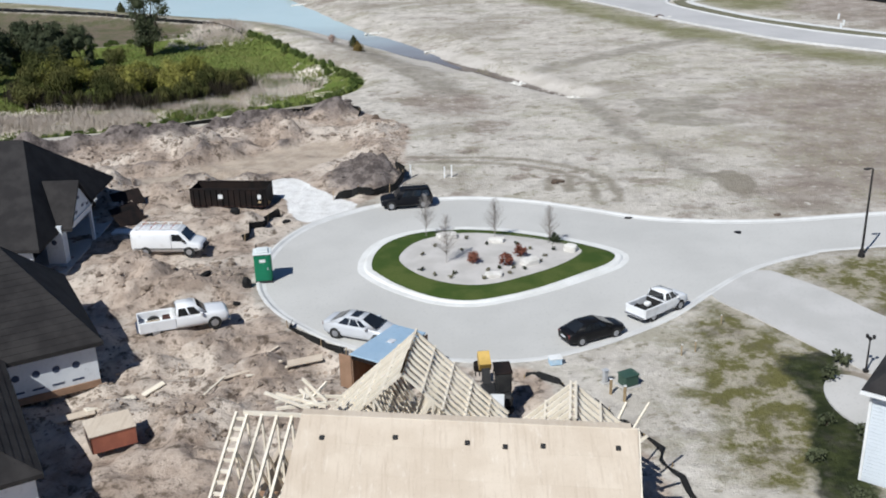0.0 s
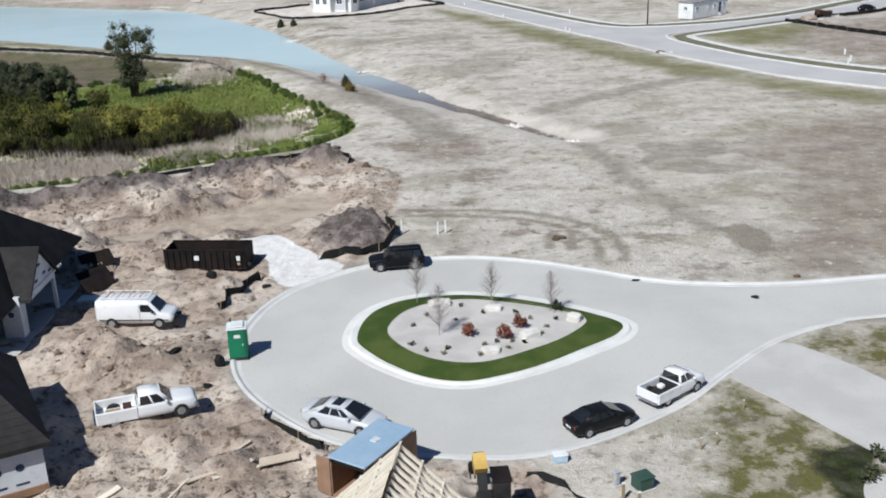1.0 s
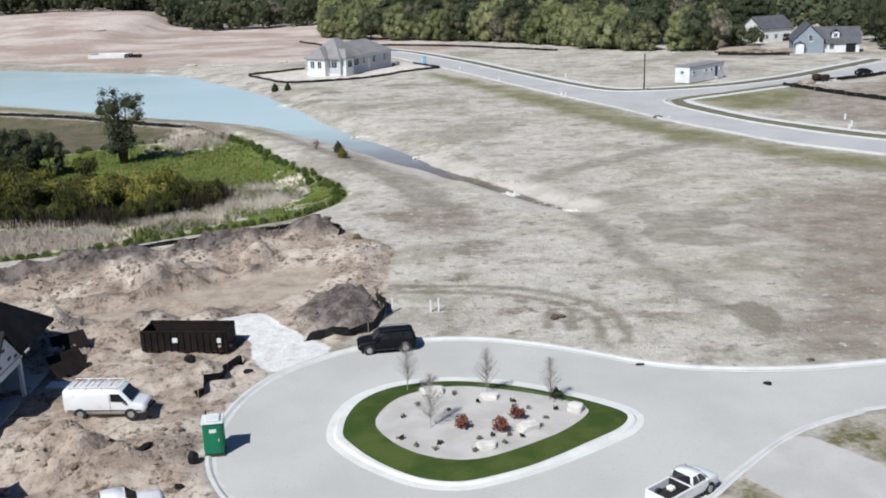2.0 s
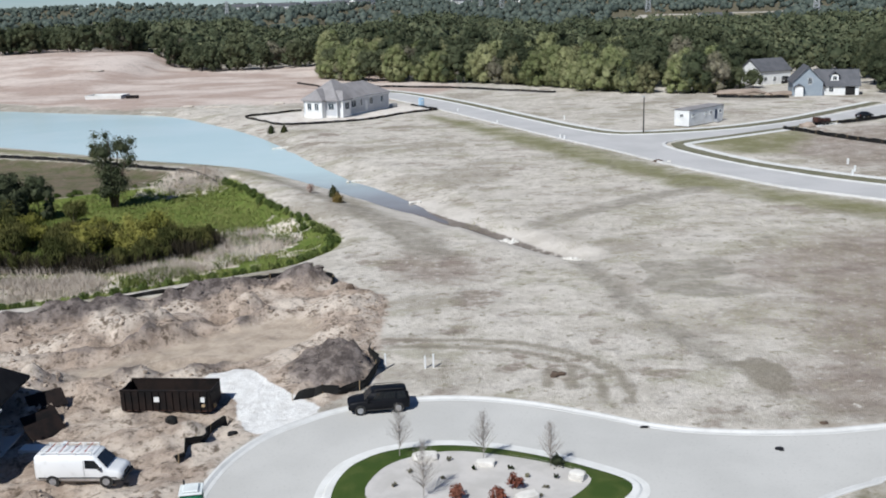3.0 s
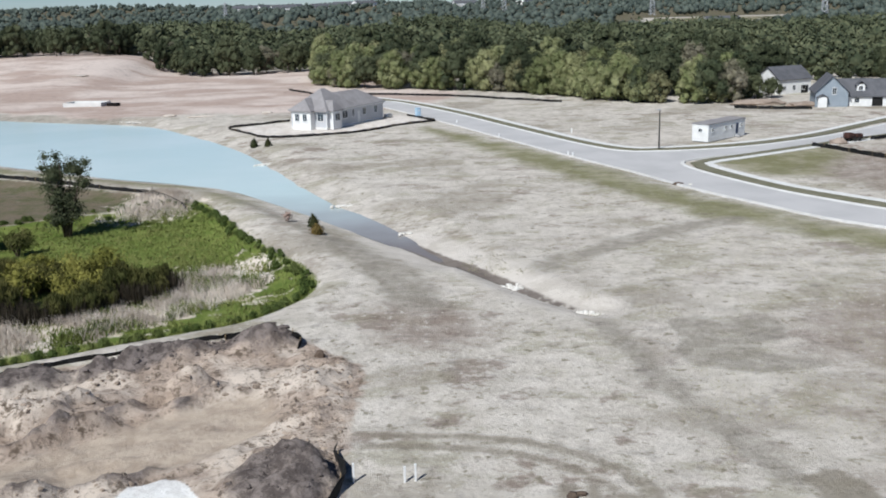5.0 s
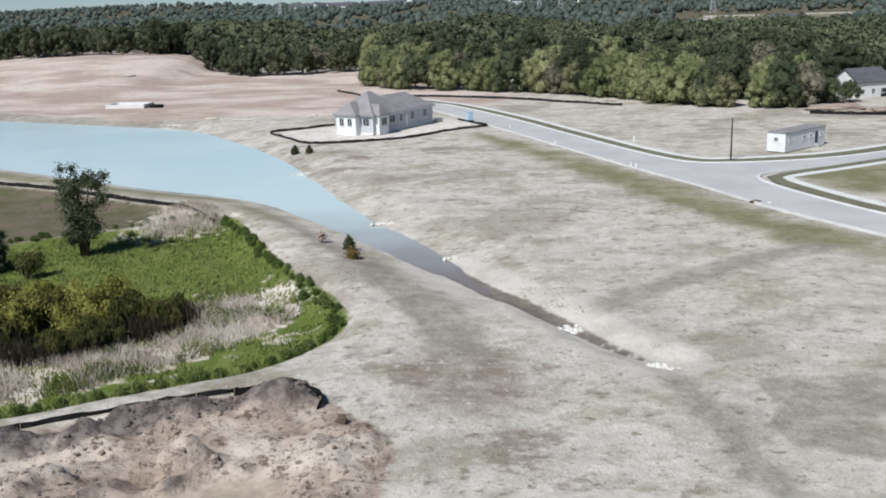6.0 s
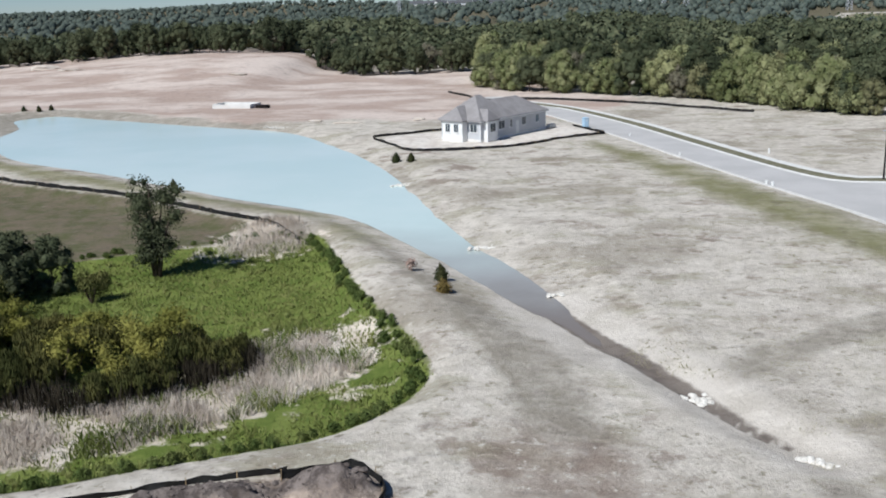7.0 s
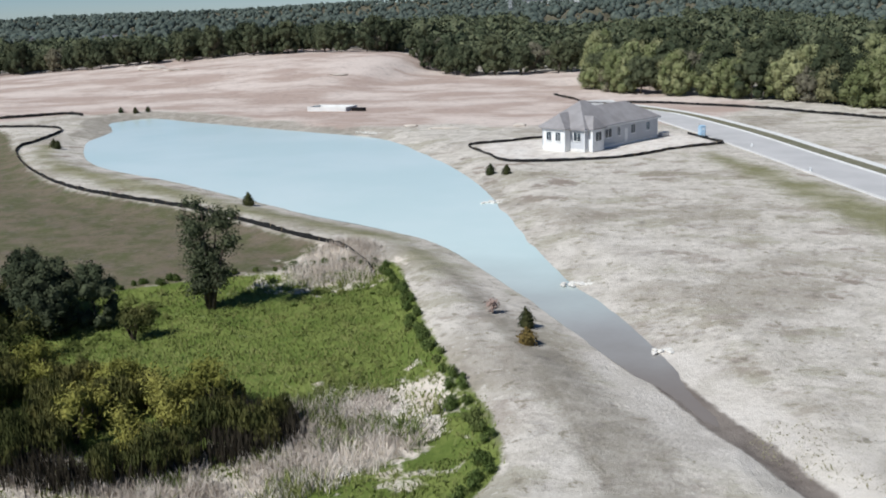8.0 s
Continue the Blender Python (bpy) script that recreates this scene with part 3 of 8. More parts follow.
BARE_MID = spline([(-3.2, 121.5), (0.0, 126), (5.0, 122.6), (7.7, 116.3), (7.0, 112.2), (3.2, 111.2), (-1.6, 112.6)], True, 2)
BARE_EAST = spline([(60, 200), (66, 178), (82, 158), (110, 140), (120, 220), (98, 222), (76, 208)], True, 4)
PAD = spline([(-28, 88.5), (-24.5, 92.2), (-18.5, 97.6), (-11, 102), (-8.6, 97), (-11.5, 92), (-16.5, 89.5), (-20, 87.6), (-25, 85.5)], True, 1.5)
YARD = spline([(-31.5, 279), (-42.5, 269.5), (-32, 252), (-20.7, 253.6), (-12.8, 257.6), (-4.5, 267), (3, 274), (-3, 286), (-10, 290), (-22, 284)], True, 3)
CUTS = [spline(q, False, 1) for q in ([(-32, 91.0), (-28.5, 92.3), (-25.1, 93.9), (-21.2, 97.2), (-19.4, 100.6)], [(-16.1, 99.7), (-14.1, 102.9)], [(-22.6, 85.9), (-19.0, 87.2), (-15.8, 89.4), (-15.7, 90.3)])]
BARE_PATH = spline([(13.0, 137.0), (19.2, 143.2), (27.0, 150.2), (34.5, 156.0), (42.4, 159.0), (43.5, 156.0), (36.0, 151.5), (28.3, 146.0), (20.6, 139.6), (14.6, 133.4)], True, 3)
BANK_BAND = spline([(-28.5, 182), (-17.5, 160), (-9.5, 144), (-5.0, 132), (-1.5, 121), (5.0, 121.5), (3.5, 132), (-2.0, 144), (-11.5, 161), (-23.5, 180)], True, 3)
DRAIN = spline([(17.2, 119), (18.6, 111), (20.0, 102), (22.0, 93.5), (23.6, 86.5)], False, 2)
PATCHES = spline([(22.5, 118.5), (32.5, 119.5), (35, 110), (30, 103.5), (22.5, 104.5), (21.8, 111)], True, 3)
DIKE = spline([(-143, 272), (-128, 252), (-112, 240), (-92, 227.5), (-76, 217.5), (-60, 208), (-48, 201), (-38, 195.5), (-29, 187), (-23, 178), (-25, 176), (-34, 188), (-46, 195), (-60, 203), (-90, 219), (-118, 238), (-140, 262)], True, 3)
SPOT = spline([(24.6, 86.6), (27.2, 87.2), (28.3, 83.4), (26.4, 79.9), (24.6, 81.5)], True, 1.0)
STREET = spline([(-34, 352), (-19, 331), (-6.8, 304.1), (8.3, 267.0), (19.9, 236.1), (29.1, 212.7), (36.7, 194.2), (42.7, 177.7), (48.5, 166.2), (53.6, 156.2), (62.6, 145.9), (86, 121), (95, 128),
                 (67.2, 156.1), (58.1, 168.6), (52.6, 179.3), (47.3, 194.6), (46.6, 202.0), (50.0, 206.2), (62.3, 211.6), (76.6, 220.2), (88.6, 227.0), (103, 235.4), (130, 252), (124, 262), (112, 255.5), (94.9, 240.6), (80.2, 229.0), (65.2, 220.4), (52.7, 217.0), (44.5, 216.7),
                 (38.5, 218.8), (31.9, 231.4), (21.9, 257.4), (9.1, 291.7), (-6.5, 325.2), (-20, 343), (-26, 358)], True, 3.0)
# heaps: x, y, radius across, radius along, turn, height
HEAPS = [(-6.5, 86.9, 3.8, 4.6, 10, 1.75), (-12.3, 113.2, 4.6, 2.2, 12, 1.5), (-21, 109.6, 9, 2.2, 27, 1.3), (-31, 104.4, 8, 2.4, 29, 1.4), (-40, 99.4, 7, 2.4, 32, 1.4)]
MOUNDS = [(-21.0, 63.6, 5.2, 2.6, -14, 1.7), (-26, 98.0, 6.5, 3.2, 32, 1.5), (-23.5, 86.5, 3.2, 4.4, 0, 1.1), (-16.4, 103.2, 3.4, 0.9, 22, 1.2), (-22.0, 96.2, 5.0, 0.9, 42, 1.0),
          (-29.5, 84, 5.0, 6.0, 10, 1.2), (-6.5, 104.5, 3.8, 6.0, -8, 0.9), (-6.0, 97.5, 3.0, 4.0, 0, 0.8), (-19.8, 91.0, 4.2, 0.6, 22, 0.5), (-16.5, 52.2, 4.4, 1.6, 14, 0.8), (-11.5, 44, 4, 6, 0, 0.6), (-16, 76.6, 2.4, 1.6, 20, 0.6),
          (-11.8, 50.6, 3.0, 1.3, 10, 0.7)]


def heap_at(rows, x, y):
    z = np.zeros(x.shape)
    for cx, cy, rx, ry, turn, h in rows:
        c, s = math.cos(radians(turn)), math.sin(radians(turn))
        u, v = ((x - cx) * c + (y - cy) * s) / rx, (-(x - cx) * s + (y - cy) * c) / ry
        z = np.maximum(z, h * step_up(1.25 - np.sqrt(u * u + v * v), 0, 1.15))
    return z


def far_field(x, y):
    """A pale field that opens in the far woods."""
    return (np.abs(x - (115 + (y - 500) * 0.3)) < 45 + (y - 600) * 0.1) & (y > 800) & (y < 1400)


def land(x, y):
    """Height of the ground, and the signed distances to its zones."""
    x, y = np.asarray(x, float), np.asarray(y, float)
    zones = {"sd_soil": signed(LOT, x, y), "sd_wet": signed(WETLAND, x, y), "sd_sand": signed(SAND, x, y), "sd_yard": signed(YARD, x, y), "sd_gravel": signed(GRAVEL, x, y),
             "sd_reed": np.minimum(signed(REEDS, x, y), signed(REEDS_FAR, x, y)),
             "sd_lush": np.where(far_field(x, y), -4.0, np.minimum.reduce([signed(p, x, y) for p in (LUSH, LUSH_EAST)])),
             "sd_verge": np.minimum.reduce([signed(q, x, y) for q in (LUSH_VERGE, LUSH_SIDE, DIKE)]), "sd_drain": np.minimum.reduce([signed(BARE_PATH, x, y), signed(PATCHES, x, y) + 2.0 + value_noise(x, y, 3.5, 15) * 9, far_from(DRAIN, x, y) - 1.2, signed(BANK_BAND, x, y) + 1.3, np.where((y > 285) & (x < -78), signed(POND, x, y) - 7.0, 9.0)]), "sd_bare": np.minimum.reduce([signed(q, x, y) for q in (BARE, BARE_EAST)] + [signed(BARE_MID, x, y) * 2.0]), "sd_shaded_lawn": signed(SHADED_LAWN, x, y), "sd_meadow": np.where(far_field(x, y), 20.0, np.minimum.reduce([signed(MEADOW, x, y), 560 - y, x + 420])),
             "sd_track": np.minimum.reduce([far_from(q, x, y) - (0.12 if k > 3 else 0.45) for k, q in enumerate(TRACKS)])}
    pond, swale, island = signed(POND, x, y), far_from(SWALE, x, y), signed(ISLAND, x, y)
    road = np.minimum(signed(ROAD, x, y), signed(STREET, x, y))
    z = np.full(x.shape, 0.12) + value_noise(x, y, 23, 3) * 0.35 * step_up(road, 2, 12) + value_noise(x, y, 6, 5) * 0.12 * step_up(road, 2, 8)
    z = np.minimum(z, -1.0 + np.clip(pond / 7.0, -1, 1) * 1.15 + value_noise(x, y, 5, 9) * 0.15)
    z = np.minimum(z, np.interp(y, [119, 138, 143, 151], [-0.85, -0.9, -1.02, -1.3]) + swale / 3.2)
    wet = zones["sd_wet"]
    z = z * step_up(wet, -5, 3) + (-2.0 + value_noise(x, y, 5, 11) * 0.5) * (1 - step_up(wet, -5, 3))
    meadow = step_up(-signed(MEADOW, x, y), -2, 5)
    z = z * (1 - meadow) + np.minimum(z, -1.0 + value_noise(x, y, 4, 13) * 0.4) * meadow
    near = step_up(-zones["sd_soil"], -0.5, 1.5) * step_up(road, 0.2, 1.6) * step_up(zones["sd_gravel"], -0.6, 0.8)
    heap, mound = heap_at(HEAPS, x, y), heap_at(MOUNDS, x, y)
    zones["sd_heap"] = 0.45 - heap + value_noise(x, y, 2, 4) * 0.3
    cut = np.minimum.reduce([far_from(q, x, y) for q in CUTS])
    zones["sd_heap"] = np.minimum(zones["sd_heap"], cut - 0.28 + value_noise(x, y, 1.5, 14) * 0.3)
    zones["sd_swale"] = np.where(y < 158, swale - np.interp(y, [119, 124, 133, 150], [0.0, 0.5, 1.0, 1.3]), 5.0)
    zones["sd_track"] = np.minimum.reduce([zones["sd_track"], signed(SPOT, x, y) + 0.2])
    pad = step_up(-signed(PAD, x, y), -1.0, 1.2)
    zones["sd_pad"] = signed(PAD, x, y)
    u, v = x * 0.82 + y * 0.57, -x * 0.57 + y * 0.82
    furrow = value_noise(u / 3.2, v, 0.85, 61) * 0.95 * step_up(value_noise(x, y, 9, 62), -0.25, 0.2)
    clod = furrow + value_noise(x, y, 2.6, 21) * 0.45 + value_noise(x, y, 1.1, 22) * 0.46 + value_noise(x, y, 0.55, 23) * 0.2
    clod = clod * (1 + 0.7 * step_up(-y, -60, -52))
    z = z + near * (heap + mound + clod * (0.8 + 0.95 * np.clip(heap + mound, 0, 1.2)) * (1 - 0.8 * pad) - 0.35 * pad + 0.55 * np.clip(1 - cut / 0.9, 0, 1))
    z = np.where(road < 0.1, np.minimum(z, 0.1 + np.clip(road, -0.7, 0.1) * 0.7), z)
    street = signed(STREET, x, y)
    z = np.where((street > -0.8) & (street < 3), np.minimum(z, -0.16 + 0.1 * street), z)
    z = np.where(island < 0.3, -0.3, z)
    top = np.interp(x, [-345, -300, -268, -233, -198, -154, -134, -124, -112, -104], [0, 1.6, 3.9, 5.8, 7.0, 8.0, 8.0, 6.2, 1.2, 0])
    hill = top * step_up(y + 0.25 * (x + 120), 350, 488) * (1 + 0.35 * value_noise(x, y, 34, 71))
    hill += 7.0 * np.exp(-((x - 6) / 42) ** 2) * step_up(y, 410, 480) + 26 * np.exp(-((x + 1240) / 330) ** 2 - ((y - 4000) / 700) ** 2)
    return z + hill + 14 * step_up(y, 1500, 4200), zones


def lines(*spans):
    out = []
    for a, b, d in spans:
        out += list(np.arange(a, b - 1e-6, d))
    return np.array(out + [spans[-1][1]])


far_out = [160 * 1.28 ** k for k in range(14)]
gx = np.concatenate([[-v - 60 for v in far_out[::-1]], lines((-200, -46, 2.2), (-46, -31, 0.45), (-31, 10, 0.3), (10, 36, 0.6), (36, 130, 2.0)), [v + 20 for v in far_out]])
gy = np.concatenate([[-v for v in far_out[::-1]], lines((-100, 10, 8), (10, 30, 1.5), (30, 60, 0.28), (60, 118, 0.4), (118, 350, 1.4), (350, 500, 6)), [500 + (v - 160) + 12 for v in far_out]])
GX, GY = np.meshgrid(gx, gy)
GZ, ZONES = land(GX.ravel(), GY.ravel())
nx, ny = len(gx), len(gy)
GROUND_Z = GZ.reshape(ny, nx)


def lift(x, y):
    """Height of the ground sheet at a place."""
    i, j = min(max(int(np.searchsorted(gx, x)) - 1, 0), nx - 2), min(max(int(np.searchsorted(gy, y)) - 1, 0), ny - 2)
    u, v = (x - gx[i]) / (gx[i + 1] - gx[i]), (y - gy[j]) / (gy[j + 1] - gy[j])
    low, high = GROUND_Z[j, i] * (1 - u) + GROUND_Z[j, i + 1] * u, GROUND_Z[j + 1, i] * (1 - u) + GROUND_Z[j + 1, i + 1] * u
    return float(low * (1 - v) + high * v)


idx = np.arange(nx * ny).reshape(ny, nx)
quads = np.stack([idx[:-1, :-1], idx[:-1, 1:], idx[1:, 1:], idx[1:, :-1]], -1).reshape(-1, 4)
me = bpy.data.meshes.new("ground")
me.vertices.add(nx * ny)
me.vertices.foreach_set("co", np.stack([GX.ravel(), GY.ravel(), GZ], -1).ravel())
me.loops.add(len(quads) * 4)
me.loops.foreach_set("vertex_index", quads.ravel())
me.polygons.add(len(quads))
me.polygons.foreach_set("loop_start", np.arange(len(quads)) * 4)
me.update(calc_edges=True)
me.shade_smooth()
for key, values in ZONES.items():
    me.attributes.new(key, "FLOAT", "POINT").data.foreach_set("value", np.clip(values, -40, 40).astype(np.float32))
me.materials.append(MAT["ground"])
tagged(new("ground", me), "dry mown field with bare soil lots and green wetland", "ground", kind="structure")

# pond
bm = bmesh.new()
bm.faces.new([bm.verts.new((x, y, -1.0)) for x, y in spline(POND[::4] * 1.0, True, 3.0)])
bm.faces.ensure_lookup_table()
bmesh.ops.triangulate(bm, faces=bm.faces)
tagged(part("water", bm, "water"), "pale turquoise silty pond with a faint ripple", "pond", kind="structure")


def outset(line, d, closed=True):
    """The line moved sideways by d, to its left hand for positive d."""
    p = np.array(line)
    if closed:
        way = np.roll(p, -1, 0) - np.roll(p, 1, 0)
    else:
        way = np.gradient(p, axis=0)
    way = way / np.maximum(np.linalg.norm(way, axis=1, keepdims=True), 1e-9)
    return p + np.stack([-way[:, 1], way[:, 0]], -1) * d


def sheet(name, outline, z, material, thick=0.25):
    bm = bmesh.new()
    top = bm.faces.new([bm.verts.new((x, y, z)) for x, y in outline])
    ext = bmesh.ops.extrude_face_region(bm, geom=[top])
    bmesh.ops.translate(bm, vec=(0, 0, -thick), verts=[v for v in ext["geom"] if isinstance(v, bmesh.types.BMVert)])
    big = [f for f in bm.faces if len(f.verts) > 4]
    bmesh.ops.triangulate(bm, faces=big)
    return part(name, bm, material)


def swept(line, profile, closed=True):
    """A band with the cross-section profile (sideways, up) along a line."""
    bm = bmesh.new()
    rails = [[bm.verts.new((x, y, u)) for x, y in outset(line, s, closed)] for s, u in profile]
    n = len(line)
    for a, b in zip(rails, rails[1:]):
        for i in range(n if closed else n - 1):
            j = (i + 1) % n
            bm.faces.new((a[i], a[j], b[j], b[i]))
    return bm


# which way do the outlines run: make both anticlockwise, so that left is inward
def anticlockwise(p):
    x, y = p[:, 0], p[:, 1]
    return p if np.sum(x * np.roll(y, -1) - np.roll(x, -1) * y) > 0 else p[::-1]


ROAD, ISLAND, STREET = anticlockwise(ROAD), anticlockwise(ISLAND), anticlockwise(STREET)
tagged(sheet("road", outset(ROAD, 0.54), 0.0, "asphalt"), "worn light grey asphalt cul-de-sac and street", "road", kind="structure")
KERB = [(-0.12, -0.25), (-0.1, 0.13), (0.1, 0.15), (0.16, 0.12), (0.3, 0.03), (0.56, 0.012), (0.58, -0.2)]
tagged(part("kerb", swept(ROAD, KERB), "kerb_street"), "pale rolled concrete kerb round the street", "kerb", kind="structure")
KERB_IN = [(-0.22, -0.25), (-0.2, 0.02), (0.25, 0.03), (0.36, 0.12), (0.44, 0.15), (0.82, 0.15), (0.84, -0.1)]
tagged(part("island_kerb", swept(ISLAND, KERB_IN), "kerb"), "white concrete kerb round the planted island", "kerb", kind="structure")

# ---------------------------------------------------------------- far streets, drive and walks
def band(name, line, profile, material, label, category, closed=False):
    return tagged(part(name, swept(line, profile, closed), material), label, category, kind="structure")


tagged(sheet("street", outset(STREET, 0.52), 0.0, "asphalt_far"), "smooth grey asphalt street with a side street junction", "road", kind="structure")
band("street_kerb", STREET, KERB, "kerb_street", "pale concrete kerb along the far street", "kerb", True)
WALK = [(-0.75, -0.1), (-0.75, 0.2), (0.75, 0.2), (0.75, -0.1)]
STRIP = [(-1.1, 0.0), (-1.05, 0.17), (1.05, 0.17), (1.1, 0.0)]
NORTH = spline([(-24, 351), (-3.5, 326), (12.4, 293), (25, 259), (34.8, 233), (41, 221.8), (45.5, 220.3), (52.5, 221), (64.5, 224.4), (79, 233), (93, 245), (112, 262)], False, 3)
SOUTH = spline([(101, 230.6), (86.5, 222.3), (74.6, 215.4), (60.5, 206.8), (52.3, 202.0), (50.6, 197.6), (56.0, 180.5), (61.5, 170.6), (70.5, 158.5), (94, 133)], False, 3)
band("sidewalk", NORTH, WALK, "kerb", "pale concrete sidewalk beside the far street", "sidewalk")
band("sidewalk_south", SOUTH, WALK, "kerb", "pale concrete sidewalk round the street corner", "sidewalk")
band("verge", outset(NORTH, -2.0, False), STRIP, "verge", "dark grass verge between kerb and sidewalk", "verge")
band("verge_south", outset(SOUTH, -2.0, False), STRIP, "verge", "dark grass verge between kerb and sidewalk", "verge")
DRIVE = spline([(21.9, 63.4), (23.6, 62.3), (25.8, 59.0), (27.6, 55.2), (33, 46.5), (38, 40), (33, 34), (26.5, 43.5), (22.6, 50.0), (20.9, 53.2), (19.4, 56.1), (17.8, 58.9), (18.4, 60.2)], True, 0.8)
tagged(sheet("driveway", anticlockwise(DRIVE), 0.2, "concrete"), "smooth grey concrete driveway from the cul-de-sac", "driveway", kind="structure")
WALKWAY = [(21.9 + 1.9 * math.cos(a) * 0.9, 45.4 + 2.9 * math.sin(a)) for a in np.linspace(0, 2 * math.pi, 28, endpoint=False)]
tagged(sheet("garden_walk", WALKWAY, 0.21, "concrete"), "rounded pale concrete walk beside the white house", "walk", kind="structure")

# ---------------------------------------------------------------- planted island
LAWN_OUT = outset(ISLAND, 0.83)
LAWN_OUT[:, 1] -= 0.3 * np.clip((65.5 - LAWN_OUT[:, 1]) / 4.0, 0, 1)
BED = spline([(-2.9, 66.6), (-2.5, 68.9), (-1.4, 70.6), (0.6, 71.7), (2.9, 71.9), (6.2, 70.8), (9.1, 69.2), (10.4, 67.6), (8.6, 65.1), (5.8, 63.1), (3.2, 61.85), (0.8, 62.15), (-1.4, 63.8)], True, 0.6)
BED = anticlockwise(BED)
bm = bmesh.new()
outer = [Vector((x, y, 0.16)) for x, y in LAWN_OUT]
ring_o = [bm.verts.new(v) for v in outer]
mid_line = []
for v in outer:
    q = BED[np.argmin(np.hypot(BED[:, 0] - v.x, BED[:, 1] - v.y))]
    mid_line.append(q)
ring_m = [bm.verts.new((v.x * 0.5 + q[0] * 0.5, v.y * 0.5 + q[1] * 0.5, 0.34)) for v, q in zip(outer, mid_line)]
ring_i = [bm.verts.new((q[0], q[1], 0.36)) for q in mid_line]
for a, b in ((ring_o, ring_m), (ring_m, ring_i)):
    for i in range(len(a)):
        j = (i + 1) % len(a)
        bm.faces.new((a[i], a[j], b[j], b[i]))
bmesh.ops.remove_doubles(bm, verts=bm.verts, dist=0.001)
tagged(part("island_lawn", bm, "lawn", smooth=True), "clipped dark green lawn ring on the island", "lawn", kind="structure")
tagged(sheet("gravel_bed", outset(BED, -0.25), 0.352, "pea", 0.3), "pale gravel planting bed inside the lawn ring", "gravel bed", kind="structure")
TOP = 0.352


# ---------------------------------------------------------------- plants
def leaf_cloud(name, blobs, count, leaf, material, seed, core=0.8, flat=0.0, long=1.0, turn=0.38, fineness=1, near=0.78, far=1.18, upright=0.0):
    """Leaves spread over the skins of several balls, with rough balls inside to close the crown."""
    r = np.random.default_rng(seed)
    b = np.array(blobs, float)
    w = b[:, 3] ** 2
    pick = r.choice(len(b), count, p=w / w.sum())
    d = r.normal(size=(count, 3))
    d[:, 2] += 0.35
    d /= np.linalg.norm(d, axis=1, keepdims=True)
    pos = b[pick, :3] + d * (b[pick, 3:4] * r.uniform(near, far, (count, 1)))
    if flat:
        pos[:, 2] = np.maximum(pos[:, 2], flat)
    nrm = d + r.normal(size=(count, 3)) * turn
    nrm /= np.linalg.norm(nrm, axis=1, keepdims=True)
    t = np.cross(nrm, r.normal(size=(count, 3)))
    t /= np.maximum(np.linalg.norm(t, axis=1, keepdims=True), 1e-6)
    if upright:
        t = t * (1 - upright) + np.array([0, 0, upright])
        t /= np.linalg.norm(t, axis=1, keepdims=True)
    s = np.cross(nrm, t)
    s /= np.maximum(np.linalg.norm(s, axis=1, keepdims=True), 1e-6)
    size = leaf * r.uniform(0.55, 1.3, (count, 1))
    q = np.stack([pos - t * size * long, pos + s * size * 0.6, pos + t * size * long, pos - s * size * 0.6], 1)
    verts, faces = [q.reshape(-1, 3)], [tuple(4 * k + m for m in range(4)) for k in range(count)]
    base = count * 4
    if core:
        tm = bmesh.new()
        bmesh.ops.create_icosphere(tm, subdivisions=fineness, radius=1.0)
        iv = np.array([v.co[:] for v in tm.verts])
        fi = [tuple(v.index for v in fc.verts) for fc in tm.faces]
        tm.free()
        for x, y, z, rad in blobs:
            verts.append(iv * rad * core * r.uniform(0.82, 1.12, (len(iv), 1)) + np.array([x, y, z]))
            faces += [tuple(k + base for k in fc) for fc in fi]
            base += len(iv)
    return mesh_of(name, np.concatenate(verts).tolist(), faces, material)


def crown_blobs(r, h, wide, low=0.3, n=11, small=0.24, large=0.42):
    out = [(0, 0, h * 0.62, wide * 0.62)]
    for k in range(n):
        a, u = r.uniform(0, 2 * math.pi), r.uniform(low, 0.93)
        reach = wide * (0.72 * max(0.72, math.sin(math.pi * min(1, (u - low) / (1.02 - low) * 0.8 + 0.18))) * (1.0 if u < 0.7 else (1.15 - u) / 0.45))
        out.append((math.cos(a) * reach, math.sin(a) * reach, h * u, wide * r.uniform(small, large)))
    return out


def trunk_mesh(name, h, radius, seed, limbs=5, material="bark"):
    r = random.Random(seed)
    bm = bmesh.new()
    lean = (r.uniform(-0.05, 0.05) * h, r.uniform(-0.05, 0.05) * h)
    pts = [(lean[0] * k * k, lean[1] * k * k, h * 0.75 * k) for k in (0, 0.3, 0.6, 1)]
    tube(bm, pts, [radius, radius * 0.75, radius * 0.5, radius * 0.15], 7)
    for k in range(limbs):
        a, u = r.uniform(0, 6.28), r.uniform(0.3, 0.65)
        s = Vector((lean[0] * u * u, lean[1] * u * u, h * 0.75 * u))
        e = s + Vector((math.cos(a) * h * 0.22, math.sin(a) * h * 0.22, h * r.uniform(0.14, 0.26)))
        tube(bm, [s, (s + e) / 2 + Vector((0, 0, -0.03 * h)), e], [radius * 0.4, radius * 0.27, radius * 0.08], 5)
    return bm_mesh(name, bm, material, True)


TREES = []
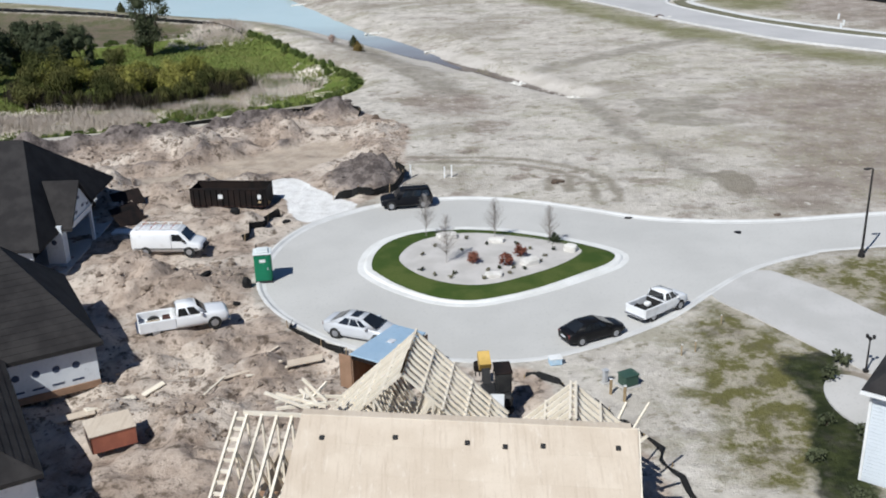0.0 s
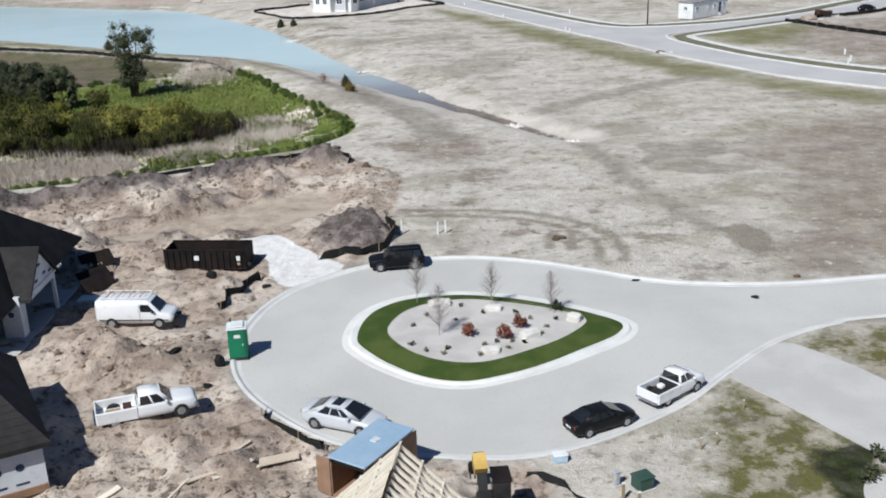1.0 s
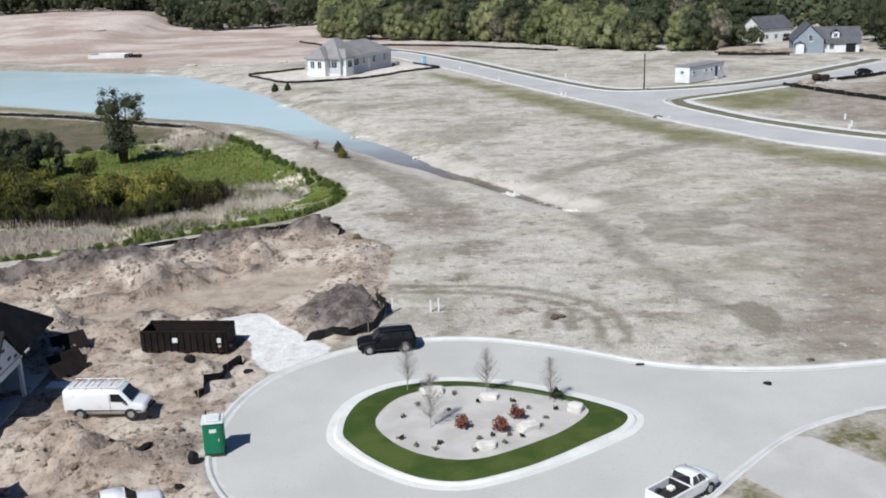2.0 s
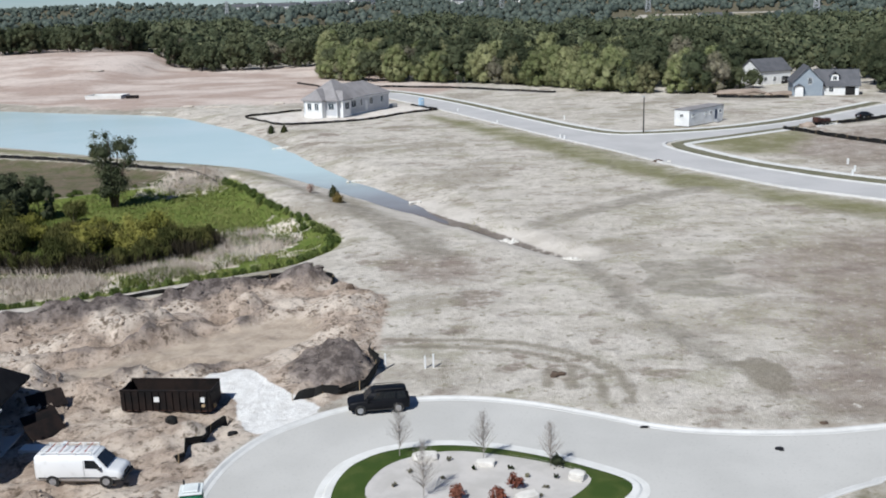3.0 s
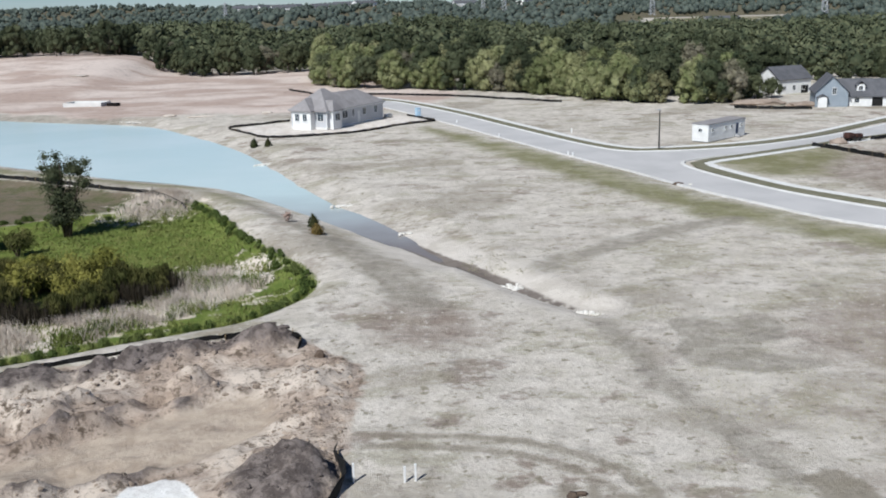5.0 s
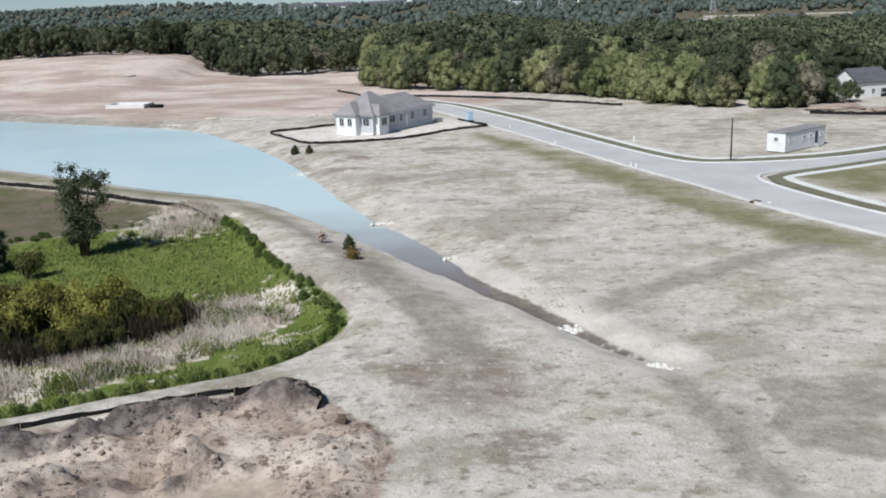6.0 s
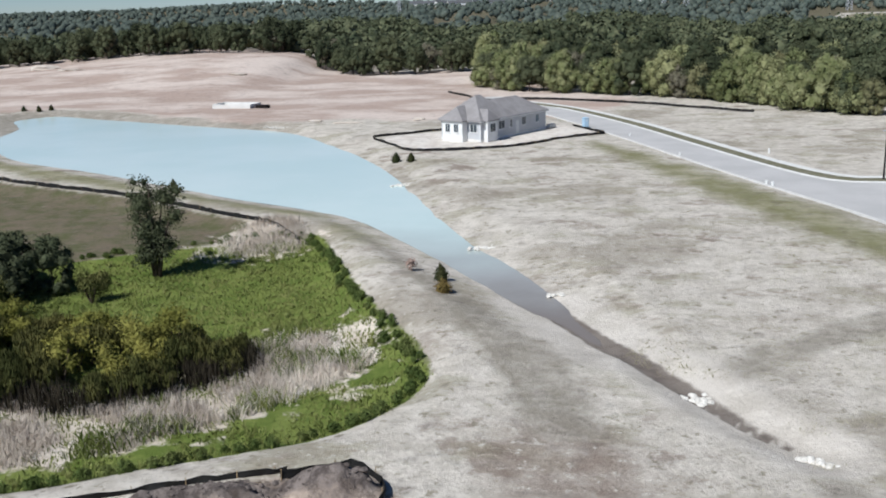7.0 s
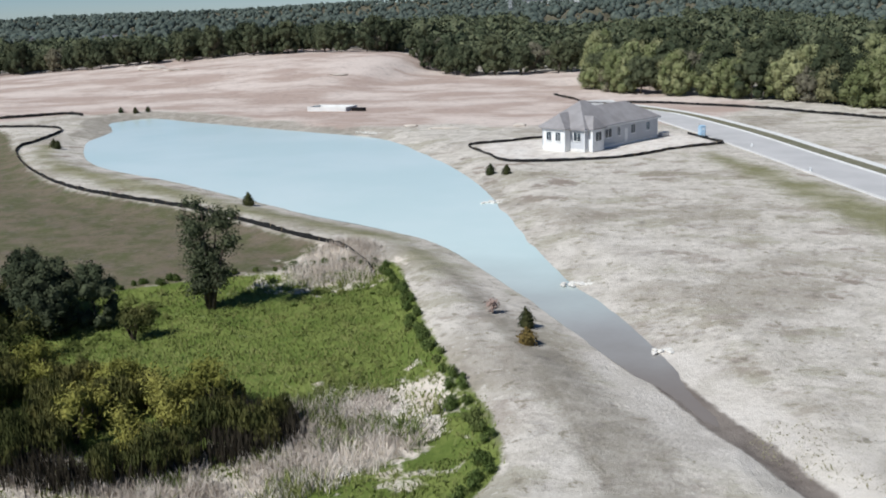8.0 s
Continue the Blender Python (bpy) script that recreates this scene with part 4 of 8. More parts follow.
for k, (h, wide, mat) in enumerate([(13, 6.2, "leafA"), (15, 6.6, "leafB"), (11, 6.0, "leafC"), (14, 6.4, "leafA"), (12, 5.6, "leafD"), (16, 6.8, "leafB"), (10, 5.8, "leafA"), (12, 6.2, "leafB")]):
    r = random.Random(40 + k)
    TREES.append((trunk_mesh("trunk", h, 0.28, k), leaf_cloud("crown", crown_blobs(r, h, wide, 0.12, 40, 0.13, 0.30), 4200, 0.27, mat, 60 + k, 0.84, turn=0.65, near=0.78, far=1.32), h))


def tree(kind, x, y, scale, turn, label, group="", z=None):
    trunk, crown, h = TREES[kind]
    t = thing("tree", label, "tree", Matrix.Translation((x, y, (lift(x, y) if z is None else z) - 0.15)) @ Matrix.Rotation(turn, 4, "Z") @ Matrix.Diagonal((scale, scale, scale * (0.92 + 0.16 * ((turn * 7) % 1)), 1)), group)
    part("trunk", trunk, None, t)
    part("crown", crown, None, t)
    return t


def shrub(name, label, x, y, wide, h, material, seed, leaf=0.16, count=260, stems=4, group="", category="shrub", z=None, long=1.0, upright=0.0):
    r = random.Random(seed)
    blobs = [(r.uniform(-0.45, 0.45) * wide, r.uniform(-0.45, 0.45) * wide, h * r.uniform(0.35, 0.78), wide * r.uniform(0.28, 0.42)) for _ in range(5)]
    t = thing(name, label, category, Matrix.Translation((x, y, (lift(x, y) if z is None else z) - 0.03)), group)
    bm = bmesh.new()
    for k in range(stems):
        a = r.uniform(0, 6.28)
        tube(bm, [(0.05 * math.cos(a), 0.05 * math.sin(a), -0.05), (0.3 * wide * math.cos(a), 0.3 * wide * math.sin(a), h * 0.6)], [0.035 * h, 0.012 * h], 4)
    part("stem", bm, "bark", t)
    part("foliage", leaf_cloud("foliage", blobs, count, leaf, material, seed, 0.55, near=0.5, far=1.45, turn=0.6, long=long, upright=upright), None, t)
    return t


def conifer(label, x, y, h, wide, material, seed, group="", z=None):
    r = np.random.default_rng(seed)
    t = thing("young_evergreen", label, "evergreen tree", Matrix.Translation((x, y, (lift(x, y) if z is None else z) - 0.03)), group)
    bm = bmesh.new()
    tube(bm, [(0, 0, -0.05), (0, 0, h * 0.9)], [0.06, 0.015], 5)
    part("trunk", bm, "bark", t)
    blobs = [(r.uniform(-0.1, 0.1), r.uniform(-0.1, 0.1), h * (0.12 + 0.8 * k / 7), wide * 0.5 * (1.0 - 0.8 * k / 7) * r.uniform(0.85, 1.15)) for k in range(8)]
    part("needles", leaf_cloud("needles", blobs, 420, 0.13, material, seed, 0.85), None, t)
    return t


def bare_tree(label, x, y, h, seed, group, z):
    r = random.Random(seed)
    t = thing("young_tree", label, "young tree", Matrix.Translation((x, y, z)), group)
    bm = bmesh.new()
    tube(bm, [(0, 0, -0.05), (0.03, 0.02, h * 0.5), (0.0, 0.05, h)], [0.03, 0.02, 0.006], 5)
    part("trunk", bm, "twig", t)
    bm = bmesh.new()
    for k in range(170):
        u, a = r.uniform(0.15, 0.95), r.uniform(0, 6.28)
        s, reach = Vector((0.02, 0.02, h * u)), h * 0.3 * (1.15 - u)
        e = s + Vector((math.cos(a) * reach, math.sin(a) * reach, reach * r.uniform(0.7, 1.5)))
        tube(bm, [s, e], [0.011, 0.004], 3)
    part("bare_crown", bm, "twig", t)
    return t

# ---------------------------------------------------------------- on the island
def boulder(x, y, sx, sy, sz, turn, seed):
    r = random.Random(seed)
    bm = bmesh.new()
    bmesh.ops.create_icosphere(bm, subdivisions=2, radius=1.0)
    for v in bm.verts:
        v.co *= r.uniform(0.86, 1.12)
        v.co = Vector((max(-0.72, min(0.72, v.co.x)) * sx, max(-0.72, min(0.72, v.co.y)) * sy, max(-0.4, min(0.62, v.co.z)) * sz))
    ob = part("boulder", bm, "rock")
    ob.matrix_world = Matrix.Translation((x, y, TOP + 0.3 * sz)) @ Matrix.Rotation(radians(turn), 4, "Z")
    return tagged(ob, "pale flat-topped limestone boulder in the gravel bed", "boulder", "island boulders")


for k, row in enumerate([(0.6, 71.0, 1.1, 0.6, 0.42, 8), (4.3, 69.9, 0.8, 0.5, 0.35, -10), (9.6, 67.7, 0.55, 0.65, 0.5, 60), (6.4, 65.4, 0.95, 0.62, 0.4, 25), (3.7, 63.2, 0.85, 0.5, 0.32, 4)]):
    boulder(*row, 300 + k)
for k, (x, y, s) in enumerate([(2.4, 65.8, 1.0), (4.6, 65.2, 1.12), (5.8, 66.7, 0.95)]):
    shrub("red_shrub", "small russet red barberry shrub in pale gravel", x, y, 0.66 * s, 0.85 * s, "redleaf", 310 + k, 0.1, 300, group="red island shrubs", z=TOP)
for k, (x, y) in enumerate([(-1.3, 64.6), (-0.4, 63.6), (0.7, 63.1), (1.0, 63.8), (3.0, 62.7), (3.4, 64.2), (4.2, 64.5), (4.8, 63.6), (5.2, 64.5), (5.9, 64.3), (7.6, 66.7), (6.6, 68.1), (5.8, 69.2), (2.1, 70.6), (1.6, 68.2), (3.5, 69.3), (-1.2, 67.5), (-0.3, 69.2), (8.3, 67.9), (7.2, 65.6)]):
    shrub("perennial", "small grey-green young perennial in gravel", x, y, 0.26, 0.26, "leafD" if k % 3 else "fir", 330 + k, 0.06, 60, 2, "island perennials", "plant", TOP)
for k, (x, y, h) in enumerate([(-1.0, 71.6, 3.4), (0.5, 66.0, 3.6), (4.2, 70.6, 3.3), (8.2, 69.4, 3.0)]):
    bare_tree("slender leafless young tree planted on the island", x, y, h, 350 + k, "island trees", TOP)
shrub("shrub", "low dark green shrub at the lawn edge", 8.6, 69.6, 0.9, 0.55, "leafB", 356, 0.1, 200, z=0.35)


# ---------------------------------------------------------------- vehicles
def loft(sections, smooth=True):
    """A rounded body through cross-sections (x, half width, bottom, top, half width at the top)."""
    bm = bmesh.new()
    rings = []
    for x, w, z0, z1, wt in sections:
        h = z1 - z0
        half = [(w * 0.90, z0), (w * 0.985, z0 + 0.18 * h), (w, z0 + 0.48 * h), (w * 0.975, z0 + 0.76 * h), (wt + (w - wt) * 0.45, z1 - 0.06 * h), (wt, z1), (wt * 0.5, z1 + 0.015)]
        pts = half + [(-a, b) for a, b in reversed(half)]
        rings.append([bm.verts.new((x, a, b)) for a, b in pts])
    n = len(rings[0])
    for a, b in zip(rings, rings[1:]):
        for k in range(n):
            bm.faces.new((a[k], a[(k + 1) % n], b[(k + 1) % n], b[k]))
    bm.faces.new(rings[0])
    bm.faces.new(rings[-1][::-1])
    return bm


def slab(pts, out, thick=0.02):
    """A thin pane with the given corners, standing proud by out."""
    p = [Vector(q) for q in pts]
    nrm = (p[1] - p[0]).cross(p[-1] - p[0]).normalized()
    bm = bmesh.new()
    a = [bm.verts.new(q + nrm * out) for q in p]
    b = [bm.verts.new(q + nrm * (out - thick)) for q in p]
    n = len(p)
    bm.faces.new(a)
    bm.faces.new(b[::-1])
    for k in range(n):
        bm.faces.new((a[k], b[k], b[(k + 1) % n], a[(k + 1) % n]))
    return bm


def cabin(t, paint_name, base, top, wb, wt, zb, zt, panes, glass="autoglass", roof_label=""):
    """Greenhouse: painted shell with glass panes set on it. base, top: x of the rear and front edges."""
    bm = bmesh.new()
    rear_b, front_b = base
    rear_t, front_t = top
    lowv = [(rear_b, -wb, zb), (front_b, -wb * 0.96, zb), (front_b, wb * 0.96, zb), (rear_b, wb, zb)]
    upv = [(rear_t, -wt, zt), (front_t, -wt * 0.96, zt), (front_t, wt * 0.96, zt), (rear_t, wt, zt)]
    lo, up = [bm.verts.new(v) for v in lowv], [bm.verts.new(v) for v in upv]
    bm.faces.new(lo[::-1])
    bm.faces.new(up)
    for k in range(4):
        bm.faces.new((lo[k], lo[(k + 1) % 4], up[(k + 1) % 4], up[k]))
    bmesh.ops.bevel(bm, geom=[e for e in bm.edges if all(v in up for v in e.verts)], offset=0.13, segments=3, affect="EDGES")
    body = part("cabin", bm, paint_name, t, roof_label, True)

    def quad(a, b, c, d, u0, u1, v0, v1):
        a, b, c, d = map(Vector, (a, b, c, d))
        at = lambda u, v: (a.lerp(b, u)).lerp(d.lerp(c, u), v)
        return [at(u0, v0), at(u1, v0), at(u1, v1), at(u0, v1)]

    part("windscreen", slab(quad(lowv[1], lowv[2], upv[2], upv[1], 0.06, 0.94, 0.06, 0.9), 0.012), glass, t)
    part("rear_window", slab(quad(lowv[3], lowv[0], upv[0], upv[3], 0.08, 0.92, 0.15, 0.88), 0.012), glass, t)
    for u0, u1 in panes:
        part("side_window", slab(quad(lowv[0], lowv[1], upv[1], upv[0], u0, u1, 0.1, 0.86), 0.012), glass, t)
        part("side_window", slab(quad(lowv[2], lowv[3], upv[3], upv[2], 1 - u1, 1 - u0, 0.1, 0.86), 0.012), glass, t)
    return body


def disc(bm, x, y, z, r, w, sides=18, inner=0.0):
    bmesh.ops.create_cone(bm, cap_ends=True, segments=sides, radius1=r, radius2=r, depth=w, matrix=Matrix.Translation((x, y, z)) @ Matrix.Rotation(math.pi / 2, 4, "X"))


def wheels(t, xs, y, r, w=0.24):
    for x in xs:
        for s in (-1, 1):
            bm = bmesh.new()
            disc(bm, x, s * (y - w * 0.45), r, r * 1.16, 0.30)
            part("wheel_arch", bm, "plastic", t)
            bm = bmesh.new()
            disc(bm, x, s * (y - w / 2 + 0.045), r, r, w)
            bmesh.ops.bevel(bm, geom=[e for e in bm.edges if len(e.link_faces) == 2 and max(len(f.verts) for f in e.link_faces) > 4], offset=0.03, segments=1, affect="EDGES")
            wheel = part("wheel", bm, "tyre", t)
            bm = bmesh.new()
            disc(bm, x, s * (y + 0.052), r, r * 0.62, 0.02)
            for k in range(5):
                a = 2 * math.pi * k / 5
                beam(bm, (x, s * (y + 0.066), r), (x + math.cos(a) * r * 0.6, s * (y + 0.066), r + math.sin(a) * r * 0.6), 0.05, 0.02)
            part("rim", bm, "rim", wheel)


def lamps(t, front, rear, w, zf, zr):
    for s in (-1, 1):
        part("headlight", boxes((front - 0.05, front + 0.015, s * w - 0.17, s * w + 0.17, zf - 0.08, zf + 0.08), bevel=0.02), "lens", t)
        part("tail_light", boxes((rear - 0.015, rear + 0.05, s * w - 0.14, s * w + 0.14, zr - 0.12, zr + 0.12), bevel=0.02), "redlens", t)


def mirrors(t, x, w, z, material):
    for s in (-1, 1):
        part("mirror", boxes((x - 0.09, x + 0.09, min(s * w, s * (w + 0.2)), max(s * w, s * (w + 0.2)), z - 0.07, z + 0.1), bevel=0.03), material, t)


def at(x, y, heading, z=0.0, size=1.0):
    return Matrix.Translation((x, y, z)) @ Matrix.Rotation(radians(heading), 4, "Z") @ Matrix.Scale(size, 4)


def sedan(name, label, m, paint_name, sunroof=False):
    t = thing(name, label, "car", m)
    part("body", loft([(-2.38, 0.62, 0.44, 0.88, 0.54), (-2.30, 0.77, 0.32, 0.96, 0.66), (-2.05, 0.86, 0.25, 1.00, 0.73), (-1.5, 0.90, 0.21, 1.01, 0.78), (-0.6, 0.91, 0.20, 0.97, 0.82), (0.7, 0.91, 0.20, 0.95, 0.82), (1.45, 0.90, 0.22, 0.88, 0.75), (1.95, 0.85, 0.25, 0.79, 0.66), (2.24, 0.74, 0.30, 0.69, 0.54), (2.38, 0.56, 0.38, 0.60, 0.42)]), paint_name, t, smooth=True)
    cabin(t, paint_name, (-2.02, 1.38), (-0.92, 0.22), 0.82, 0.59, 0.92, 1.44, ((0.20, 0.42), (0.45, 0.66), (0.69, 0.84)))
    if sunroof:
        part("sunroof", boxes((-0.55, 0.0, -0.42, 0.42, 1.437, 1.452), bevel=0.004), "autoglass", t)
    wheels(t, (-1.42, 1.40), 0.86, 0.33)
    lamps(t, 2.24, -2.36, 0.56, 0.62, 0.80)
    mirrors(t, 0.72, 0.86, 1.0, paint_name)
    part("bumper", boxes((2.2, 2.40, -0.66, 0.66, 0.3, 0.48), bevel=0.05), "plastic", t)
    part("number_plate", boxes((-2.40, -2.37, -0.26, 0.26, 0.60, 0.72)), "lens", t)
    return t


def suv(name, label, m, paint_name):
    t = thing(name, label, "car", m)
    part("body", loft([(-2.36, 0.78, 0.45, 1.06, 0.74), (-2.30, 0.88, 0.36, 1.12, 0.84), (-1.6, 0.94, 0.30, 1.14, 0.88), (0.9, 0.94, 0.30, 1.12, 0.88), (1.6, 0.92, 0.32, 1.06, 0.84), (2.2, 0.88, 0.36, 0.98, 0.76), (2.38, 0.80, 0.45, 0.86, 0.68)]), paint_name, t, smooth=True)
    cabin(t, paint_name, (-2.30, 1.15), (-2.10, 0.50), 0.88, 0.72, 1.10, 1.80, ((0.06, 0.28), (0.31, 0.56), (0.59, 0.83)))
    wheels(t, (-1.45, 1.48), 0.90, 0.38)
    lamps(t, 2.32, -2.36, 0.62, 0.78, 0.98)
    mirrors(t, 0.9, 0.9, 1.2, paint_name)
    for s in (-1, 1):
        bm = bmesh.new()
        tube(bm, [(-1.9, s * 0.66, 1.82), (-1.8, s * 0.66, 1.88), (0.2, s * 0.66, 1.88), (0.3, s * 0.66, 1.82)], [0.025] * 4, 5)
        part("roof_rail", bm, "plastic", t)
        part("running_board", boxes((-1.0, 1.0, s * 0.95 - 0.08, s * 0.95 + 0.08, 0.36, 0.42), bevel=0.02), "plastic", t)
    part("grille", boxes((2.36, 2.42, -0.42, 0.42, 0.58, 0.84), bevel=0.02), "chrome", t)
    return t


def pickup(name, label, m, paint_name, crew, bed_material):
    """Nose at +x. crew: long cab with two doors a side."""
    length = 2.95 if crew else 2.55
    cab0 = -0.55 if crew else -0.25
    t = thing(name, label, "pickup truck", m)
    part("body", loft([(cab0, 0.95, 0.40, 1.16, 0.9), (cab0 + 0.1, 0.97, 0.38, 1.18, 0.9), (1.0, 0.97, 0.36, 1.17, 0.9), (1.9, 0.96, 0.38, 1.15, 0.86), (length - 0.25, 0.95, 0.40, 1.10, 0.82), (length, 0.86, 0.46, 0.98, 0.74)]), paint_name, t, smooth=True)
    cabin(t, paint_name, (cab0 + 0.02, 1.55), (cab0 + 0.12, 0.85), 0.90, 0.74, 1.15, 1.82, ((0.08, 0.42), (0.48, 0.82)))
    rear = -length
    for s in (-1, 1):
        part("bed_side", boxes((rear, cab0 + 0.02, s * 0.915 - 0.075, s * 0.915 + 0.075, 0.42, 1.2), bevel=0.05), paint_name, t)
    part("tailgate", boxes((rear - 0.03, rear + 0.06, -0.86, 0.86, 0.52, 1.19), bevel=0.03), paint_name, t)
    part("bed_floor", boxes((rear + 0.06, cab0 - 0.03, -0.86, 0.86, 0.46, 0.62)), bed_material, t)
    part("bed_front", boxes((cab0 - 0.10, cab0 - 0.035, -0.86, 0.86, 0.62, 1.15)), bed_material, t)
    wheels(t, (rear + 1.05, length - 0.98), 0.92, 0.40)
    lamps(t, length - 0.05, rear, 0.72, 0.84, 0.92)
    mirrors(t, 1.15, 0.93, 1.25, paint_name)
    part("rear_bumper", boxes((rear - 0.18, rear - 0.02, -0.9, 0.9, 0.42, 0.58), bevel=0.03), "chrome", t)
    part("grille", boxes((length - 0.02, length + 0.04, -0.5, 0.5, 0.62, 0.92), bevel=0.02), "chrome", t)
    part("front_bumper", boxes((length - 0.1, length + 0.1, -0.88, 0.88, 0.40, 0.56), bevel=0.04), "chrome", t)
    return t


def van(name, label, m):
    t = thing(name, label, "van", m)
    part("body", loft([(-2.85, 0.90, 0.45, 1.98, 0.76), (-2.78, 0.98, 0.40, 2.06, 0.80), (-1.0, 1.0, 0.36, 2.08, 0.80), (0.95, 1.0, 0.36, 2.07, 0.80), (1.12, 1.0, 0.36, 2.02, 0.78), (1.75, 0.99, 0.38, 1.30, 0.84), (1.9, 0.98, 0.38, 1.18, 0.86), (2.5, 0.94, 0.42, 1.06, 0.80), (2.78, 0.86, 0.48, 0.92, 0.72)]), "carwhite", t, smooth=True)
    part("windscreen", slab([(1.83, -0.80, 1.27), (1.83, 0.80, 1.27), (1.22, 0.70, 1.93), (1.22, -0.70, 1.93)], 0.03), "autoglass", t)
    for s in (-1, 1):
        q = [(0.50, s * 1.002, 1.30), (1.55, s * 1.002, 1.27), (1.12, s * 0.955, 1.82), (0.50, s * 0.955, 1.84)]
        part("side_window", slab(q if s < 0 else q[::-1], 0.012), "autoglass", t)
        part("door_seam", boxes((0.42, 0.44, s * 1.003 - 0.006, s * 1.003 + 0.006, 0.5, 1.85)), "plastic", t)
        part("sill_trim", boxes((-2.6, 2.5, s * 1.0 - 0.012, s * 1.0 + 0.012, 0.62, 0.68)), "plastic", t)
    for s in (-1, 1):
        bm = bmesh.new()
        tube(bm, [(-2.5, s * 0.72, 2.28), (0.95, s * 0.72, 2.28)], [0.03, 0.03], 5)
        for x in (-2.4, -1.3, -0.2, 0.85):
            beam(bm, (x, s * 0.72, 2.02), (x, s * 0.72, 2.28), 0.05)
        part("roof_rail", bm, "white", t)
    for k in range(9):
        bm = bmesh.new()
        x = -2.4 + k * 0.41
        tube(bm, [(x, -0.76, 2.30), (x, 0.76, 2.30)], [0.025, 0.025], 5)
        part("rack_bar", bm, "redrack" if k % 2 else "white", t)
    wheels(t, (-1.72, 1.78), 0.95, 0.37)
    lamps(t, 2.70, -2.86, 0.64, 0.78, 1.1)
    mirrors(t, 1.45, 0.98, 1.30, "plastic")
    part("front_bumper", boxes((2.66, 2.92, -0.86, 0.86, 0.40, 0.62), bevel=0.05), "plastic", t)
    part("grille", boxes((2.72, 2.82, -0.45, 0.45, 0.66, 0.86), bevel=0.02), "plastic", t)
    return t


suv("suv", "near-black boxy suv parked beside the kerb", at(-2.65, 79.8, 187, 0.0, 0.91), "carnavy")
sedan("black_sedan", "glossy black sedan parked beside the kerb", at(9.1, 54.2, 26, 0.0, 0.87), "carblack")
sedan("silver_sedan", "silver sedan with sunroof parked by the kerb", at(-4.85, 55.2, -24), "carsilver", True)
t = pickup("white_pickup", "white extended-cab pickup with an empty black bed", at(13.75, 57.5, 38, 0.0, 0.83), "carwhite", False, "plastic")
part("bag", boxes((-1.0, -0.5, 0.1, 0.6, 0.62, 0.95), bevel=0.1), "white", t, "crumpled white sack")
t = pickup("crew_pickup", "white crew-cab pickup with a loaded bed on dirt", at(-16.1, 56.6, 20, 0.26, 0.92), "carwhite", True, "white")
part("tool_box", boxes((-1.35, -0.85, -0.7, 0.2, 0.62, 1.1), bevel=0.03), "rust", t)
part("lumber_scrap", boxes((-2.6, -1.3, -0.5, -0.2, 0.62, 0.8), (-2.4, -1.5, 0.1, 0.35, 0.62, 0.74), bevel=0.01), "stake", t)
van("cargo_van", "white cargo van with a ladder rack on bare soil", at(-20.2, 70.2, -4, 0.12, 0.94))

# ---------------------------------------------------------------- site things
def ribbed_box(bm, x0, x1, y0, y1, z0, z1, ribs):
    box(bm, x0, x1, y0, y1, z0, z1)
    for k in range(ribs):
        x = x0 + (k + 0.5) * (x1 - x0) / ribs
        for y in (y0, y1):
            box(bm, x - 0.05, x + 0.05, y - 0.07, y + 0.07, z0 + 0.1, z1)


def dumpster(m):
    t = thing("dumpster", "long dark brown steel roll-off dumpster with rusty inside", "dumpster", m)
    L, W, H = 3.45, 1.2, 1.75
    part("floor", boxes((-L, L, -W, W, 0.15, 0.28)), "rust", t)
    for s in (-1, 1):
        bm = bmesh.new()
        y = s * W
        box(bm, -L, L, y - 0.04, y + 0.04, 0.28, H)
        part("side_panel", bm, "bin", t)
        for k in range(13):
            x = -L + (k + 0.5) * 2 * L / 13
            part("rib", boxes((x - 0.05, x + 0.05, min(y + s * 0.04, y + s * 0.13), max(y + s * 0.04, y + s * 0.13), 0.2, H - 0.02)), "bin", t)
        part("top_rail", boxes((-L - 0.05, L + 0.05, y - 0.08, y + 0.08, H, H + 0.12), bevel=0.02), "bin", t)
    part("end_panel", boxes((-L - 0.04, -L + 0.04, -W, W, 0.28, H)), "bin", t)
    part("door", boxes((L - 0.04, L + 0.05, -W, W, 0.28, H)), "bin", t)
    for x, w in ((-0.85, 0.42), (2.75, 0.32)):
        part("notice", boxes((x, x + w, -W - 0.15, -W - 0.135, 0.95, 1.35)), "white", t, "plain white notice plate")
    bm = bmesh.new()
    rr = random.Random(9)
    for k in range(26):
        x, y = rr.uniform(-L + 0.3, L - 0.3), rr.uniform(-W + 0.2, W - 0.2)
        box(bm, -rr.uniform(0.2, 0.7), 0.4, -0.12, 0.12, 0, rr.uniform(0.06, 0.3), m=Matrix.Translation((x, y, 0.3 + rr.uniform(0, 0.5))) @ Matrix.Rotation(rr.uniform(0, 6), 4, "Z") @ Matrix.Rotation(rr.uniform(-0.4, 0.4), 4, "Y"))
    part("rubbish", bm, "stake", t, "scrap timber and card")
    for x in (-2.6, 2.6):
        part("skid", boxes((x - 0.5, x + 0.5, -0.8, 0.8, 0.0, 0.15)), "bin", t)
    return t


dumpster(at(-17.6, 81.3, -6, 0.1, 0.94))


